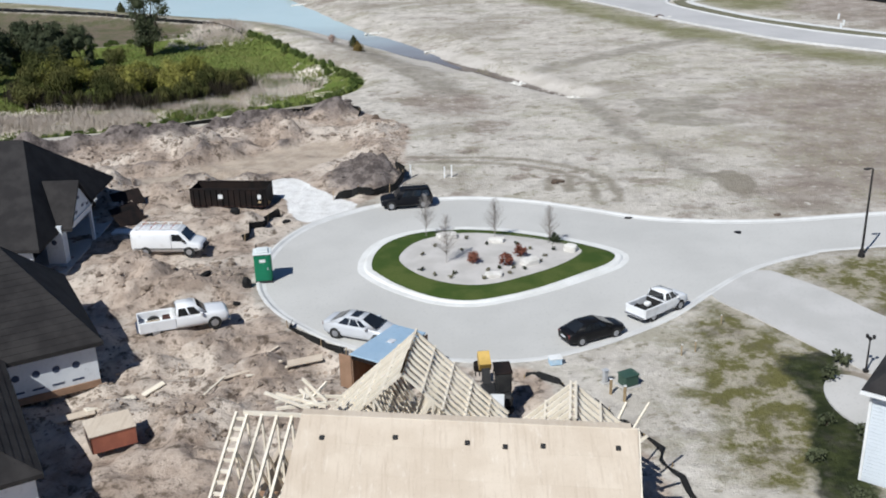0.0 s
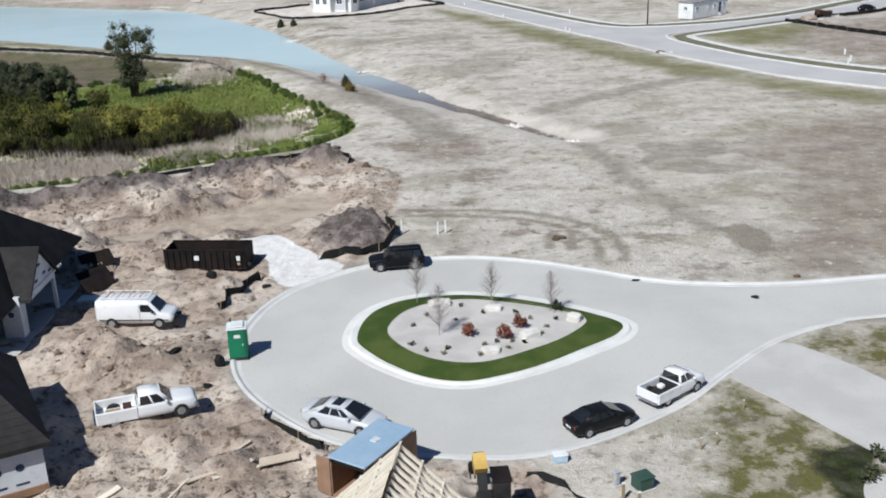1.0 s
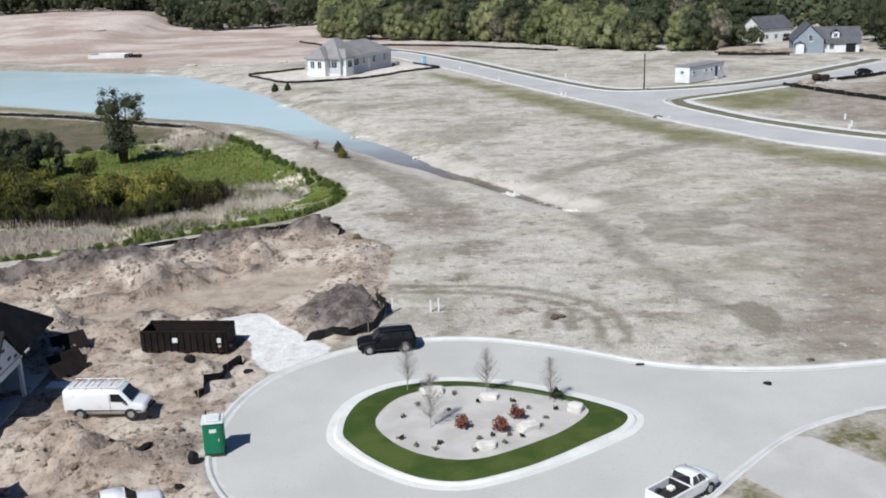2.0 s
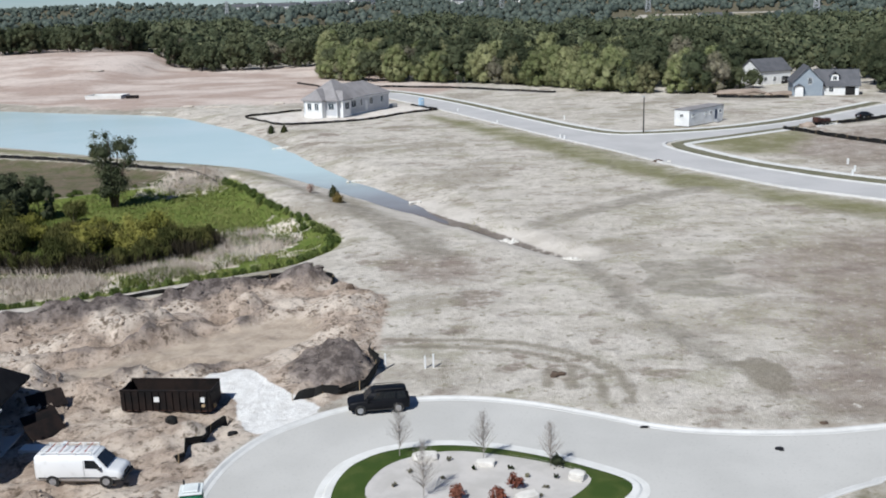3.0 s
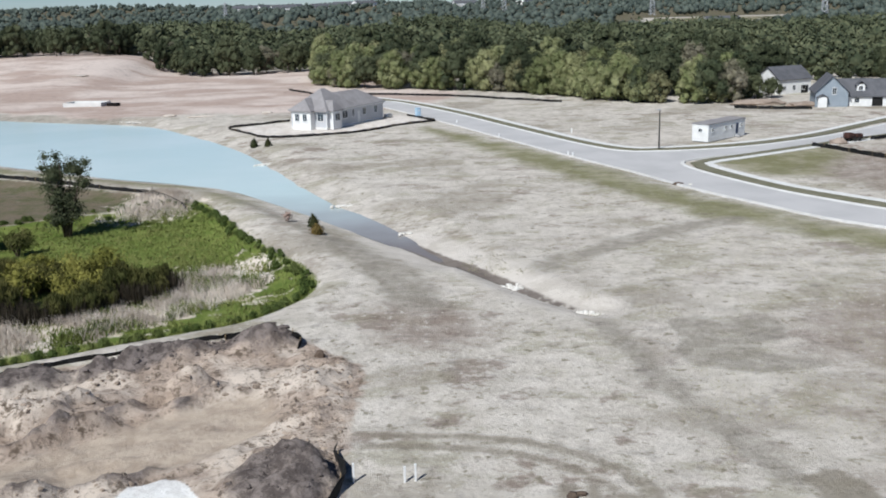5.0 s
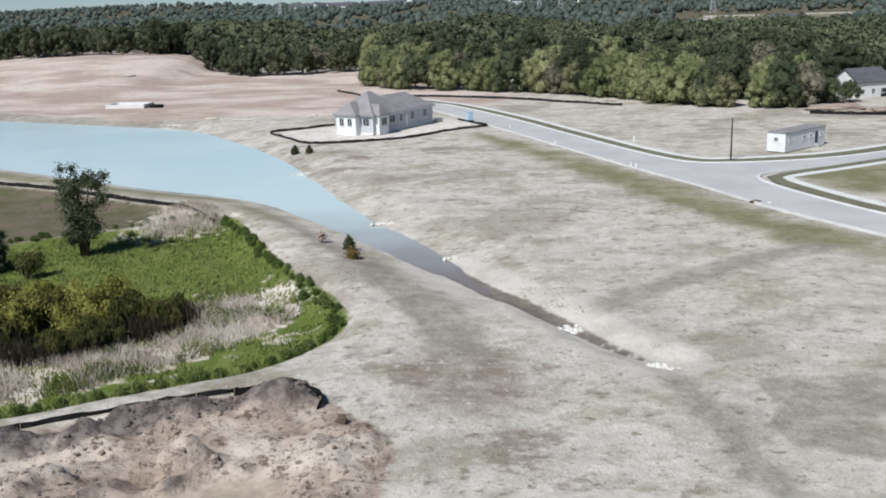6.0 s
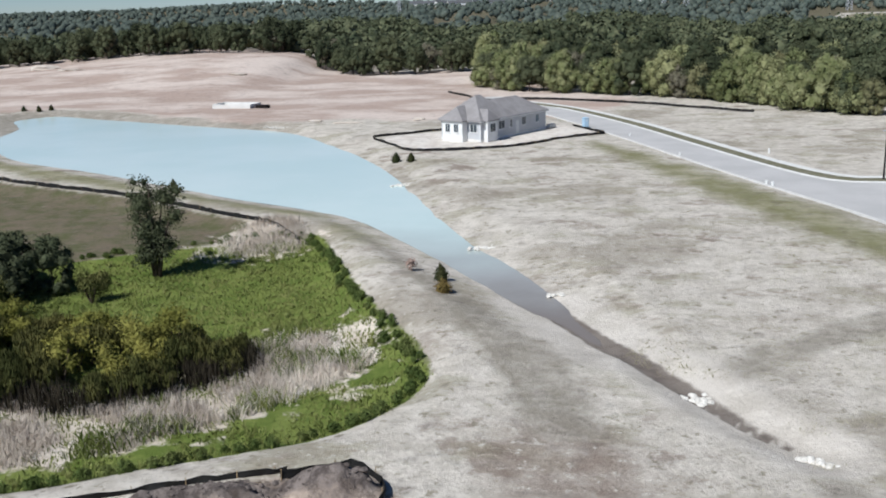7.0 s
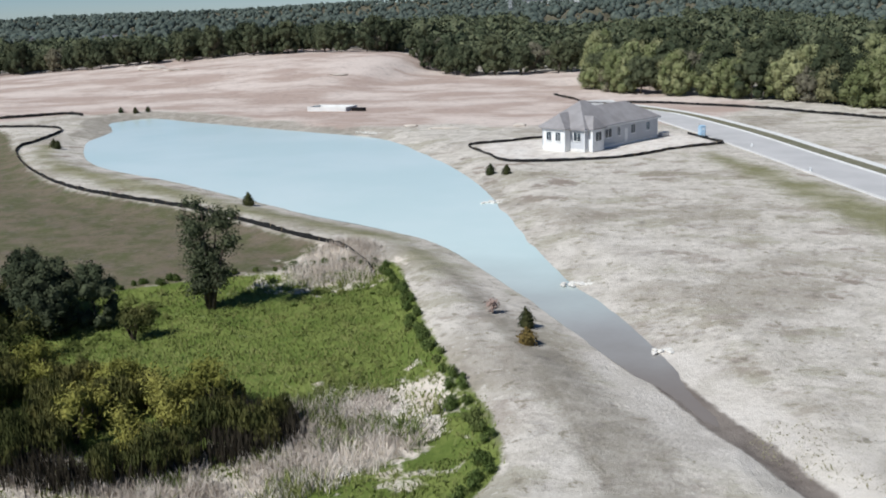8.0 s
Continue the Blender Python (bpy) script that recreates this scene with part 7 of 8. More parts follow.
def blue_house():
    t = thing("blue_house", "blue-grey sided house with dark gabled roofs", "house", at(99.6, 281.0, -14, 0.1, 0.87))
    wall_loop(t, 0, 8.8, 0, 13, 0, 4.6, "blue_siding")
    siding(t, 0, 8.8, 0.0, 0.2, 4.6, "blue_siding", 0.4)
    roof = part("roof", prism_roof(4.4, 13, 4.6, 4.4, 0.5), "slate", t)
    roof.matrix_local = Matrix.Translation((4.4, 0, 0)) @ Matrix.Rotation(math.pi / 2, 4, "Z")
    for y in (0.08, 12.9):
        e = part("gable_wall", gable_end(4.4, 4.6, 4.25), "blue_siding", t)
        e.matrix_local = Matrix.Translation((4.4, y, 0)) @ Matrix.Rotation(math.pi / 2, 4, "Z")
    window(t, Matrix.Translation((5.0, -0.05, 3.6)), 1.2, 2.0)
    part("porch", boxes((0.6, 3.0, -1.6, -0.04, 0, 3.0)), "white", t)
    pr = part("porch_roof", prism_roof(1.4, 1.8, 3.0, 0.8, 0.2), "slate", t)
    pr.matrix_local = Matrix.Translation((1.8, -1.7, 0)) @ Matrix.Rotation(math.pi / 2, 4, "Z")
    for d in ((8.8, 19.5, 2.0, 2.2), (8.8, 19.5, 10.6, 10.8), (19.3, 19.5, 2.2, 10.6)):
        part("wing_wall", boxes((*d, 0, 3.4)), "white", t)
    wing = part("wing_roof", prism_roof(4.4, 12.5, 3.4, 4.2, 0.5), "slate", t)
    wing.matrix_local = Matrix.Translation((7.0, 6.4, 0))
    e = part("gable_wall", gable_end(4.4, 3.4, 4.1), "white", t)
    e.location = (19.4, 6.4, 0)
    for x in (12.5,):
        part("dormer_wall", boxes((x - 1.1, x + 1.1, 3.0, 5.4, 3.9, 6.2)), "white", t)
        d = part("dormer_roof", prism_roof(1.25, 3.2, 6.2, 1.1, 0.25), "slate", t)
        d.matrix_local = Matrix.Translation((x, 2.8, 0)) @ Matrix.Rotation(math.pi / 2, 4, "Z")
        window(t, Matrix.Translation((x, 2.98, 4.5)), 1.2, 1.3)
    part("garage_door", boxes((15.6, 18.4, 1.93, 1.99, 0.1, 2.6)), "dark", t)
    window(t, Matrix.Translation((11.5, 1.98, 1.0)), 1.4, 1.6)
    return t


blue_house()


def far_house(x, y, turn, label, w=9.0, l=12.0):
    t = thing("house", label, "house", at(x, y, turn, lift(x, y)))
    wall_loop(t, 0, l, -w / 2, w / 2, 0, 4.4, "white")
    part("roof", prism_roof(w / 2, l, 4.4, 3.2, 0.4), "slate", t)
    for xx in (0.08, l - 0.08):
        e = part("gable_wall", gable_end(w / 2, 4.4, 3.1), "white", t)
        e.location = (xx, 0, 0)
    for k in range(3):
        window(t, Matrix.Translation((2.0 + k * 3.6, -w / 2 - 0.01, 1.0)), 1.2, 1.4)
    part("garage_door", boxes((l - 3.6, l - 1.0, -w / 2 - 0.06, -w / 2 - 0.005, 0.0, 2.2)), "dark", t)
    return t


far_house(100, 318, 25, "white house half hidden among dark trees")
TOWN = [(-560, 3060, 10), (-505, 3160, 60), (-450, 3080, 20), (-390, 3140, 80), (-330, 3060, 30), (-270, 3120, 0), (-205, 3080, 40), (90, 3100, 15), (300, 3200, 60), (243, 905, 8), (-640, 900, 20), (-700, 860, 50), (-600, 960, 10), (-520, 1250, 40)]
for x, y, turn in TOWN:
    ob = far_house(x, y, turn, "distant pale building among the woods", 14, 30)
    if y > 2000:
        ob.scale = (2.4, 2.4, 2.6)
    elif y < 950:
        ob.scale = (1.0, 1.0, 1.25)


def foundation(x, y, turn):
    t = thing("house_foundation", "pale concrete house foundation on graded earth", "foundation", at(x, y, turn, lift(x, y)))
    part("slab", boxes((-6, 6, -3.4, 3.4, -0.2, 0.25)), "kerb", t)
    for d in ((-6, 6, -3.4, -3.1), (-6, 6, 3.1, 3.4), (-6, -5.7, -3.1, 3.1), (5.7, 6, -3.1, 3.1)):
        part("foundation_wall", boxes((*d, 0.25, 1.1)), "kerb", t)
    part("board_stack", boxes((7, 10.5, -2.0, 0.0, -0.1, 0.8)), "bin", t)
    return t


foundation(-100, 337, -8)


def pylon(x, y, h, turn):
    t = thing("pylon", "distant grey steel lattice power pylon", "pylon", at(x, y, turn, lift(x, y)))
    bm = bmesh.new()
    w = h * 0.09
    for sx in (-1, 1):
        for sy in (-1, 1):
            beam(bm, (sx * w, sy * w, 0), (sx * w * 0.25, sy * w * 0.25, h), 0.45)
    for k in range(7):
        z0, z1 = h * k / 7, h * (k + 1) / 7
        a, b = w * (1 - 0.75 * k / 7), w * (1 - 0.75 * (k + 1) / 7)
        for s in (-1, 1):
            beam(bm, (-a, s * a, z0), (b, s * b, z1), 0.3)
            beam(bm, (a, s * a, z0), (-b, s * b, z1), 0.3)
    part("tower", bm, "steel", t)
    for z in (0.7, 0.82, 0.94):
        bm = bmesh.new()
        beam(bm, (-h * 0.14, 0, h * z), (h * 0.14, 0, h * z), 0.5)
        part("cross_arm", bm, "steel", t)
    return t


pylon(-232, 1245, 27, 20)
pylon(136, 1744, 47, 10)
pylon(408, 1064, 36, -10)
pylon(110, 1900, 44, 10)
pylon(330, 1500, 40, 0)

# ---------------------------------------------------------------- wetland plants and woods
def blades(name, pts, h, width, material, seed, per=3, spread=0.25, lean=0.35):
    """Tufts of narrow blades on the ground, joined into one mesh."""
    r = np.random.default_rng(seed)
    p = np.repeat(np.array(pts), per, 0)
    n = len(p)
    p[:, :2] += r.normal(size=(n, 2)) * spread
    hh = h * r.uniform(0.55, 1.25, n)
    a = r.uniform(0, 2 * math.pi, n)
    w = width * r.uniform(0.6, 1.4, n)
    side = np.stack([np.cos(a), np.sin(a), np.zeros(n)], -1) * w[:, None]
    tip = np.stack([r.normal(size=n) * lean * hh, r.normal(size=n) * lean * hh, hh], -1)
    base = p - np.array([0, 0, 0.1])
    mid = base + tip * np.array([0.35, 0.35, 0.6])
    v = np.stack([base - side, base + side, mid + side * 0.8, mid - side * 0.8, base + tip], 1).reshape(-1, 3)
    faces = []
    for k in range(n):
        o = 5 * k
        faces += [(o, o + 1, o + 2, o + 3), (o + 3, o + 2, o + 4)]
    return mesh_of(name, v.tolist(), faces, material)


def scatter(outline, count, seed, box_, keep=None, margin=0.0):
    r = np.random.default_rng(seed)
    x, y = r.uniform(box_[0], box_[1], count), r.uniform(box_[2], box_[3], count)
    ok = signed(outline, x, y) < -margin
    if keep is not None:
        ok &= keep(x, y)
    x, y = x[ok], y[ok]
    return np.array([(a, b, lift(a, b)) for a, b in zip(x, y)])


WET_BOX = (-100, -8, 106, 190)
in_reed = lambda x, y: (np.minimum(signed(REEDS, x, y), signed(REEDS_FAR, x, y)) + value_noise(x, y, 5.5, 31) * 15 + value_noise(x, y, 1.8, 32) * 9 + 0.6) < 0
not_reed = lambda x, y: ~in_reed(x, y)
tagged(part("sedge", blades("sedge", scatter(WETLAND, 30000, 1, WET_BOX, not_reed), 0.42, 0.055, "sedge", 2, 4, 0.4, 0.5)), "bright green knee-high sedge covering the wetland", "grass", kind="stuff")
tagged(part("reeds", blades("reeds", np.concatenate([scatter(REEDS, 14000, 3, (-64, -14, 112, 152), in_reed), scatter(REEDS_FAR, 1500, 4, (-46, -32, 172, 192))]), 1.0, 0.026, "reed", 5, 8, 0.5, 0.42)), "dry straw-coloured reeds standing in the wetland", "reeds", kind="stuff")
tagged(part("tall_sedge", blades("tall_sedge", scatter(REEDS, 4200, 7, (-33, -14, 118, 152), lambda x, y: (value_noise(x, y, 3.2, 33) > 0.12) & (x + 33 > 12 * value_noise(x, y, 4, 34))), 0.95, 0.05, "sedge", 8, 6, 0.4, 0.45)), "green sedge mixed among the dry reeds", "grass", kind="stuff")
STRAW = spline([(-29, 146), (-27, 151.3), (-22.4, 152), (-21, 146.4), (-15.6, 142), (-16, 139.5), (-19.4, 136), (-18.3, 132), (-21.3, 129.9), (-25.2, 135), (-26, 140)], True, 1.5)
lodged = scatter(STRAW, 6500, 47, (-30, -14, 129, 153), lambda x, y: value_noise(x, y, 2.6, 48) + 0.7 * value_noise(x * 0.9 + y * 0.3, y * 0.35, 1.3, 49) > 0.02)
tagged(part("lodged_straw", blades("lodged_straw", lodged, 0.5, 0.05, "whitestraw", 50, 9, 0.35, 1.1)), "pale straw of last year lying over the green sedge", "straw", kind="stuff")
# tall green clumps along the bank of the wetland
rim = spline(WETLAND[::6], True, 0.9)
rim = np.array([p for p in rim if p[0] > -62])
r = np.random.default_rng(8)
blobs = []
for x, y in rim:
    if r.uniform() < 0.85:
        bx, by = x + r.normal() * 0.4 - 0.5, y + r.normal() * 0.4
        blobs.append((bx - 0.5, by, lift(bx, by) + 0.2, r.uniform(0.25, 0.5)))
tagged(part("bank_plants", leaf_cloud("bank_plants", blobs, 34000, 0.06, "bankgreen", 9, 0.75, long=2.4, upright=0.5, near=0.7, far=1.35, turn=0.6)), "leafy green plants along the wetland bank", "plants", kind="stuff")
x, y = r.uniform(-95, -10, 1500), r.uniform(112, 186, 1500)
ok = (signed(WETLAND, x, y) < -2) & not_reed(x, y) & (value_noise(x, y, 9, 41) > 0.12)
blobs = [(a, b, lift(a, b) + 0.15, s) for a, b, s in zip(x[ok], y[ok], r.uniform(0.25, 0.6, ok.sum()))]
tagged(part("marsh_clumps", leaf_cloud("marsh_clumps", blobs, 20000, 0.05, "sedge", 10, 0.55, long=3.0, upright=0.7, near=0.6, far=1.3, turn=0.6)), "lumpy green marsh clumps among sedge", "plants", kind="stuff")

# brush thicket in the middle of the wetland: leafy tops over dark bare stems
THICKET = spline([(-48, 128.2), (-42, 127.4), (-37, 127.2), (-33, 128.8), (-30, 131.6), (-26, 135.2), (-24.9, 137.6), (-27.5, 140.8), (-33, 143.6), (-42, 144.2), (-52, 146), (-60, 143), (-57, 133)], True, 1.5)
r = random.Random(77)
n = 0
while n < 104:
    x, y = r.uniform(-58, -25), r.uniform(127, 146)
    depth = -float(signed(THICKET, np.array([x]), np.array([y]))[0])
    if depth < 0.7 or value_noise(np.array([x]), np.array([y]), 4.0, 44)[0] < -0.32:
        continue
    big = r.uniform(0.7, 1.25) * (0.8 if depth < 2 else 1.1)
    gold = (x + 37) ** 2 + (y - 135) ** 2 < 22 or (y > 140 and r.random() < 0.6)
    if gold:
        shrub("willow_shrub", "rounded yellow-green willow shrub in the wetland thicket", x, y, 2.0 * big, 3.3 * big, "willow", 500 + n, 0.085, 1250, 7, "wetland thicket", long=2.0, upright=0.35)
    else:
        shrub("willow_shrub", "upright dark olive willow shrub in the wetland thicket", x, y, 1.7 * big, 3.0 * big, "brush", 500 + n, 0.08, 1000, 9, "wetland thicket", long=3.2, upright=0.8)
    n += 1
edge_stems = scatter(THICKET, 5200, 45, (-60, -24, 126, 147), lambda x, y: (signed(THICKET, x, y) > -3.2) & (y < 141))
tagged(part("bare_stems", blades("bare_stems", edge_stems, 2.1, 0.035, "stems", 46, 5, 0.4, 0.14)), "dark leafless stems crowding the thicket edge", "stems", kind="stuff")
for k, (x, y, s) in enumerate([(-55, 141, 1.5), (-58, 148, 1.6), (-62, 136, 1.5), (-50, 156, 1.1), (-66, 146, 1.7), (-54, 130, 1.2), (-68, 158, 1.5), (-72, 138, 1.6)]):
    shrub("willow_shrub", "broad dark willow shrub at the wetland edge", x, y, 2.2 * s, 2.9 * s, "brush", 560 + k, 0.1, 1600, 7, "wetland thicket", long=2.4, upright=0.5)

# tall multi-stemmed tree by the pond bank and its dark neighbour
r = random.Random(5)
t = thing("tall_tree", "tall sparse poplar with several stems above sedge", "tree", at(-47.1, 166.0, 0, lift(-47.1, 166.0) - 0.1))
bm = bmesh.new()
tips = []
for k, (dx, dy, h) in enumerate([(-2.6, 0.3, 11.6), (0.2, -0.4, 12.3), (1.7, 0.6, 11.6), (-1.2, 1.0, 10.2), (3.6, -0.3, 10.4)]):
    tube(bm, [(dx * 0.1, dy * 0.1, 0), (dx * 0.35, dy * 0.4, h * 0.4), (dx * 0.9, dy, h * 0.95)], [0.2, 0.13, 0.03], 6)
    tips.append((dx, dy, h))
part("trunk", bm, "bark", t, smooth=True)
blobs = []
for dx, dy, h in tips:
    for k in range(6):
        u = r.uniform(0.25, 1.0)
        blobs.append((dx * u + r.uniform(-0.9, 0.9), dy * u + r.uniform(-0.9, 0.9), h * u, r.uniform(0.5, 1.05) * (1.3 if u > 0.6 else 1.0)))
for k in range(18):
    blobs.append((r.uniform(-1.5, 1.5), r.uniform(-1.1, 1.1), r.uniform(0.6, 6.5), r.uniform(0.7, 1.25)))
part("crown", leaf_cloud("crown", blobs, 10500, 0.14, "leafB", 33, 0.5, near=0.4, far=1.4, turn=0.8), None, t)
for k, (x, y, kind, s) in enumerate([(-60, 157, 1, 0.7), (-56, 159, 5, 0.5), (-63.5, 159, 7, 0.66), (-67, 153, 7, 0.72), (-58.5, 155, 7, 0.5), (-72, 160, 5, 0.6), (-66, 162, 1, 0.5), (-78, 155, 7, 0.75)]):
    tree(kind, x, y, s * 0.82, k * 1.7, "dark broad tree at the wetland edge", "wetland trees")
conifer("small dark evergreen on the pond bank", -12.8, 160.8, 1.9, 1.7, "fir", 601, "bank evergreens")
conifer("small browned evergreen on the pond bank", -11.8, 155.8, 1.4, 1.9, "firbrown", 602, "bank evergreens")
shrub("pink_shrub", "small bare pinkish shrub on the pond bank", -16.6, 163.6, 1.1, 1.4, "pinkleaf", 603, 0.12, 220)
for k, (x, y, s) in enumerate([(-33.7, 240.3, 2.0), (-30.6, 238.8, 1.7), (-64.5, 211.2, 2.2), (-138.7, 266.6, 2.0), (-136.5, 265.0, 2.0), (-164.3, 333.3, 1.8), (-159.4, 333.1, 1.8), (-157.0, 335.8, 1.7)]):
    conifer("small dark evergreen near the pond", x, y, s, s, "fir", 610 + k, "pond evergreens")

# pale spoil and slabs on the graded land
for k, (x, y, sx, sy, sz) in enumerate([(-236, 470, 14, 7, 2.8), (-57, 296, 7, 1.2, 0.7), (-40.2, 300.5, 3, 1.2, 1.0), (-130, 420, 7, 3, 0.9), (-215, 455, 12, 4, 1.2), (-66, 300, 4, 1.2, 0.8)]):
    chunk("gravel_pile", "pale pile of gravel on graded earth", "gravel pile", x, y, sx, sy, sz, "palesoil", 620 + k, group="gravel piles")
for k, (x, y, sx, sy, sz) in enumerate([(89, 291, 15, 7, 2.3), (98, 284, 9, 5, 1.8), (80, 218.5, 3.5, 2.2, 1.6)]):
    chunk("earth_mound", "brown mound of excavated earth beside the road", "earth mound", x, y, sx, sy, sz, "earth", 640 + k)

# near wood edge: trees that can be told apart
EDGE = [(-40, 440), (-33, 384), (-8, 364), (22, 347), (42, 323), (62, 293), (84, 294), (102, 312)]
EDGE_WEST = [(-420, 486), (-330, 490), (-240, 492), (-136, 492), (-118, 480), (-106, 458), (-82, 443), (-58, 449), (-42, 452)]
r = random.Random(12)


def along(line, step, depth, rows, kinds, low, high, label, group):
    p = spline(line, False, step)
    for row in range(rows):
        for x, y in p:
            back = row * depth + r.uniform(0, depth * 0.8)
            x2, y2 = x + r.uniform(-3, 3) + back * 0.25, y + back + 3.5
            s = r.uniform(low, high) * (1 + 0.04 * row)
            if 90 < x2 < 109 and 286 < y2 < 326:
                continue
            tree(r.choice(kinds), x2, y2, s, r.uniform(0, 6.28), label, group)


along(EDGE[:5], 6.5, 8, 1, (6, 3, 2, 0, 6, 0), 0.8, 1.1, "bright green leafy tree at the wood edge", "wood edge trees")
along(EDGE[3:7], 6.5, 7, 1, (6, 2, 0, 2, 6, 4, 7), 0.62, 0.95, "olive leafy tree at the wood edge", "wood edge trees")
along(EDGE[1:7], 9.5, 12, 5, (0, 1, 3, 5, 2, 4, 7, 0, 2, 1), 0.78, 1.05, "tall leafy tree inside the wood", "wood trees")
along(EDGE[6:], 8.0, 10, 3, (1, 5, 7, 1), 0.62, 0.92, "dark leafy tree beside the houses", "house trees")
along(EDGE_WEST, 8.5, 9, 2, (1, 5, 7, 1, 7, 4), 0.75, 1.0, "dark leafy tree behind the graded land", "west wood trees")
along([(126, 268), (138, 300), (150, 340)], 8.0, 12, 3, (1, 5, 7), 0.6, 0.9, "dark leafy tree beside the houses", "house trees")

tree(7, 97.5, 307, 0.5, 1.0, "dark leafy tree beside the houses", "house trees")
tree(1, 91.5, 303, 0.5, 2.0, "dark leafy tree beside the houses", "house trees")

# far woods to the horizon
tm = bmesh.new()
bmesh.ops.create_icosphere(tm, subdivisions=1, radius=1.0)
iv = np.array([v.co[:] for v in tm.verts])
fi = np.array([[v.index for v in fc.verts] for fc in tm.faces])
tm.free()
r = np.random.default_rng(17)


def woods(name, count, y0, y1, spread, lo, hi, label, material, seed, power=1.0, keep=None, tufts=20, lobes=1):
    q = np.random.default_rng(seed)
    y = y0 + (y1 - y0) * q.uniform(0, 1, count) ** power
    x = q.uniform(-1, 1, count) * spread * (0.25 + 0.75 * y / y1) - 60
    ok = np.ones(count, bool) if keep is None else keep(x, y)
    x, y = x[ok], y[ok]
    n = len(x)
    s = q.uniform(lo, hi, n) * (0.8 + 0.5 * (y - y0) / (y1 - y0))
    z = np.array([lift(a, b) for a, b in zip(x, y)])
    # several lobes to a crown, the first in the middle
    x, y, z, s = (np.repeat(w, lobes) for w in (x, y, z, s))
    n *= lobes
    off = q.normal(size=(n, 3)) * s[:, None] * np.array([0.42, 0.42, 0.26])
    off[::lobes] = 0
    x, y, z = x + off[:, 0], y + off[:, 1], z + np.maximum(off[:, 2], -0.3 * s) + s * 0.25
    s = s * np.where(np.arange(n) % lobes == 0, 0.8, q.uniform(0.3, 0.58, n)) if lobes > 1 else s
    v = iv[None] * q.uniform(0.6, 1.1, (n, len(iv), 1)) * s[:, None, None] * np.array([1.0, 1.0, 0.95])
    v += np.stack([x, y, z + s * 0.75], -1)[:, None, :]
    f = fi[None] + (np.arange(n) * len(iv))[:, None, None]
    # leaf tufts on top
    k = tufts
    d = q.normal(size=(n, k, 3))
    d[..., 2] = np.abs(d[..., 2])
    d /= np.linalg.norm(d, axis=-1, keepdims=True)
    pos = np.stack([x, y, z + s * 0.75], -1)[:, None] + d * s[:, None, None] * q.uniform(0.82, 1.28, (n, k, 1))
    nrm = d + q.normal(size=(n, k, 3)) * 0.6
    t1 = np.cross(nrm, q.normal(size=(n, k, 3)))
    t1 /= np.maximum(np.linalg.norm(t1, axis=-1, keepdims=True), 1e-6)
    t2 = np.cross(nrm, t1)
    leaf = (np.minimum(s * 0.24, 0.7) if lobes > 1 else s * 0.13)[:, None, None]
    quad = np.stack([pos - t1 * leaf, pos + t2 * leaf, pos + t1 * leaf, pos - t2 * leaf], 2).reshape(-1, 3)
    base = n * len(iv)
    m = n * k
    lf = base + np.arange(m * 4).reshape(m, 4)
    me = mesh_of(name, np.concatenate([v.reshape(-1, 3), quad]).tolist(), f.reshape(-1, 3).tolist() + lf.tolist(), material, True)
    return tagged(part(name, me, None), label, "woods", kind="stuff")


clear = lambda x, y: ~far_field(x, y)
LINE = lambda x: np.interp(x, [-900, -600, -420, -240, -126, -85, -48, -20, 60, 110, 160, 600], [500, 506, 510, 512, 508, 470, 470, 440, 400, 350, 330, 300])
woods("near_woods", 5200, 300, 780, 700, 3.4, 6.2, "dense green woods behind the field", "woodleaf", 3, 0.8, lambda x, y: (y > LINE(x)) & clear(x, y) & ((x < 118) | (y > 352)) & (x > -0.85 * y - 20) & (x < 0.5 * y + 30), 26, 6)
# haze over the distance comes only from the leaf colour here
woods("far_woods", 8000, 720, 4300, 3000, 5.0, 10.5, "distant woods reaching the horizon", "hazeleaf", 4, 1.35, lambda x, y: clear(x, y) & (x > -0.9 * y) & (x < 0.55 * y), 5, 2)

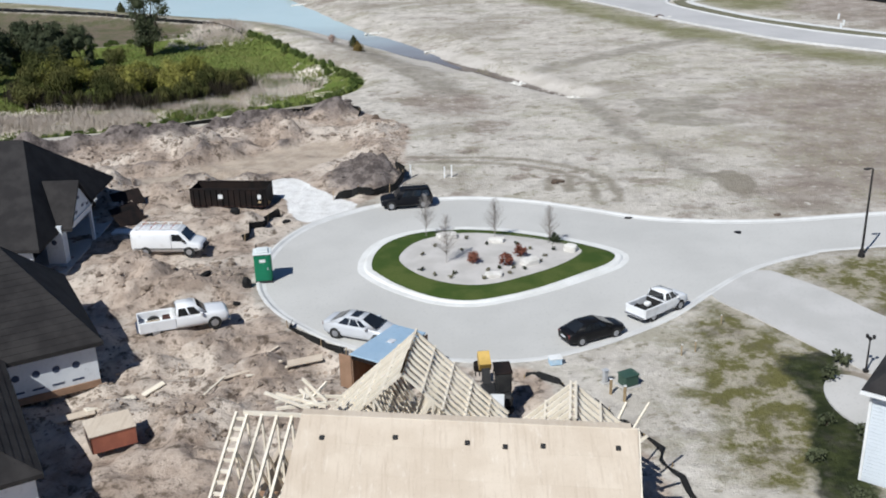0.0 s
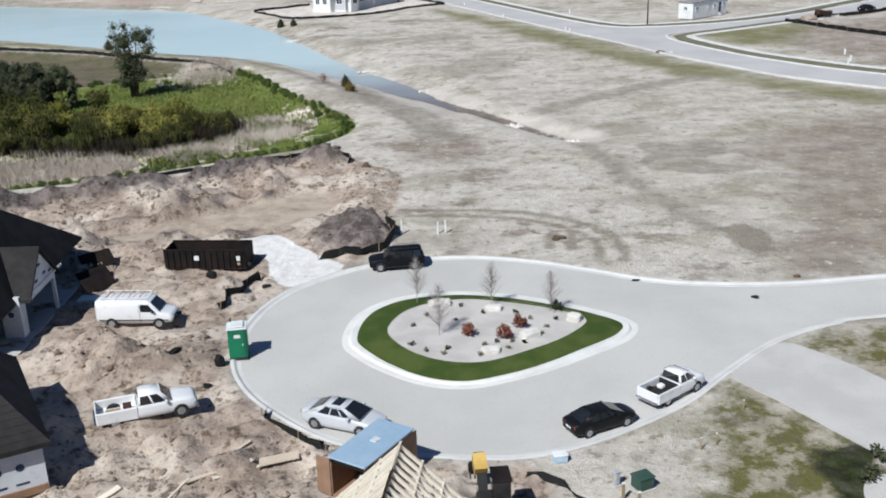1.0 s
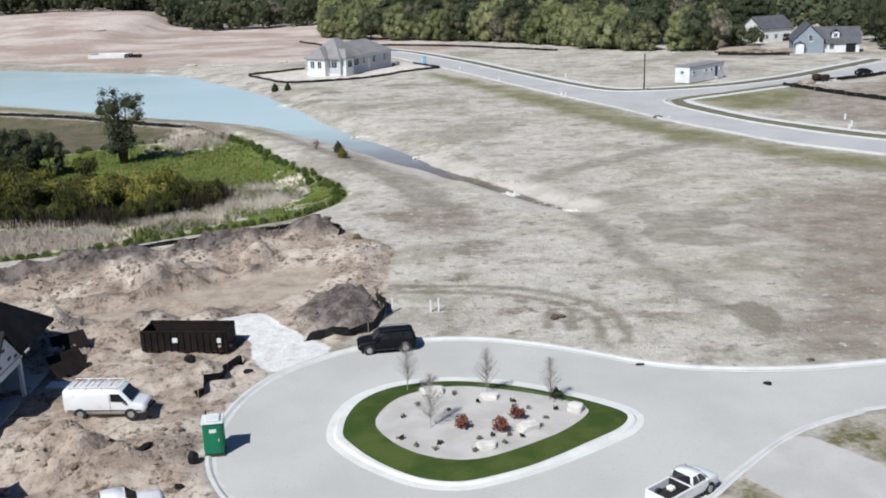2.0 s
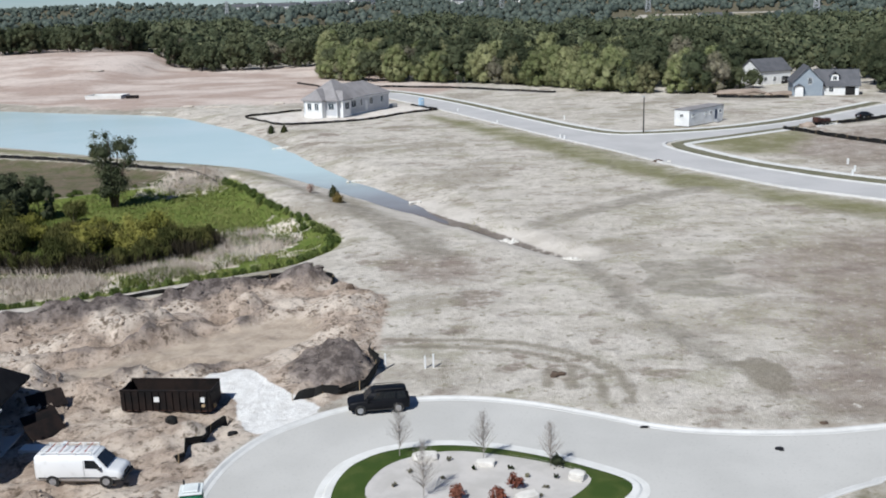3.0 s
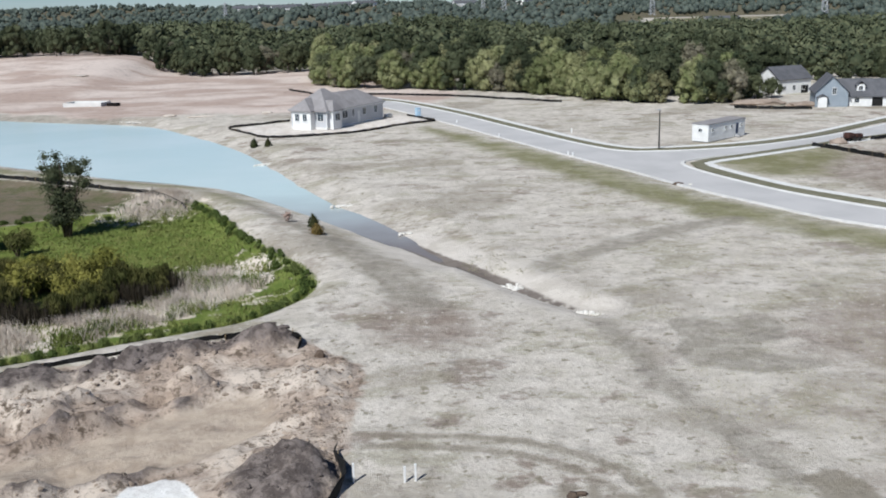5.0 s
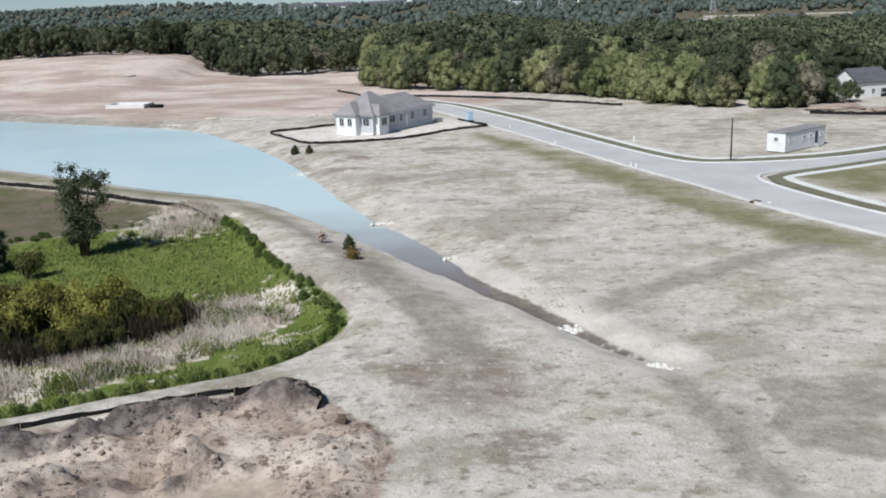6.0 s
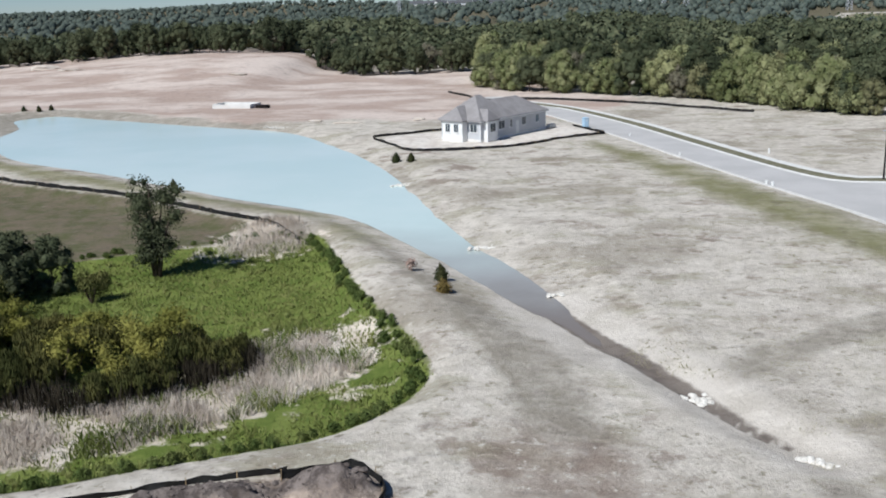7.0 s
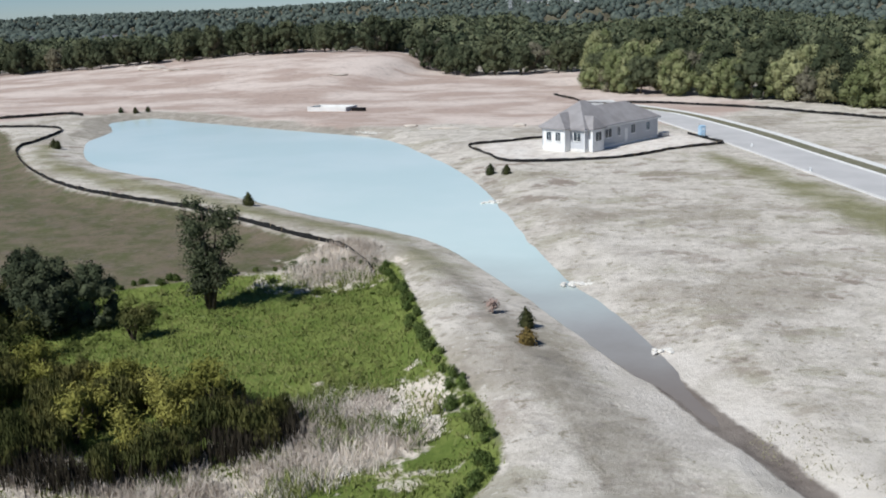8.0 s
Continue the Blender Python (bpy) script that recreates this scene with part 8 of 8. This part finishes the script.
# weed tufts and dry thatch standing in the mown field
r = np.random.default_rng(91)
x, y = r.uniform(-6, 62, 60000), 78 + 100 * r.uniform(0, 1, 60000) ** 1.5
dense = value_noise(x, y, 14, 81) + value_noise(x, y, 3.0, 82) * 0.9 + 0.012 * (x - 20)
ok = (dense > 0.28) & (signed(ROAD, x, y) > 1.5) & (signed(LOT, x, y) > 1.0) & (signed(STREET, x, y) > 2.0) & (signed(POND, x, y) > 1.5)
pts = np.array([(a, b, lift(a, b)) for a, b in zip(x[ok], y[ok])])
tagged(part("field_weeds", blades("field_weeds", pts, 0.15, 0.035, "drytuft", 92, 5, 0.45, 0.6)), "dry olive weed tufts scattered over the mown field", "weeds", kind="stuff")

# loose clods on the building lots
r = np.random.default_rng(23)
x, y = r.uniform(-44, 9, 24000), r.uniform(24, 116, 24000)
ok = (signed(LOT, x, y) < -0.4) & (signed(ROAD, x, y) > 1.0) & (signed(GRAVEL, x, y) > 0.2) & (value_noise(x, y, 6, 51) + value_noise(x, y, 2.5, 52) * 0.6 + 0.5 * heap_at(HEAPS + MOUNDS, x, y) > 0.10) & (signed(PAD, x, y) > 0.5)
x, y = x[ok], y[ok]
ico = bmesh.new()
bmesh.ops.create_icosphere(ico, subdivisions=1, radius=1.0)
cv = np.array([v.co[:] for v in ico.verts])[:, :]
cf = np.array([[v.index for v in fc.verts] for fc in ico.faces])
ico.free()
on_heap = heap_at(HEAPS, x, y) > 0.25
spots = (("soil_clods", x[~on_heap], y[~on_heap], "lumps", "loose brown clods strewn over the excavated soil"), ("topsoil_clods", x[on_heap], y[on_heap], "darklumps", "dark clods covering the topsoil heaps"))
for name, x, y, material, label in spots:
    n = len(x)
    s = np.clip(r.exponential(0.05, n) + 0.04, 0.04, 0.28)
    v = cv[None] * r.uniform(0.45, 1.45, (n, len(cv), 1)) * s[:, None, None] * np.array([1.2, 1.0, 0.8])
    v += np.array([(a, b, lift(a, b)) for a, b in zip(x, y)])[:, None, :]
    f = cf[None] + (np.arange(n) * len(cv))[:, None, None]
    tagged(part(name, mesh_of(name, v.reshape(-1, 3).tolist(), f.reshape(-1, 3).tolist(), material)), label, "soil", kind="stuff")
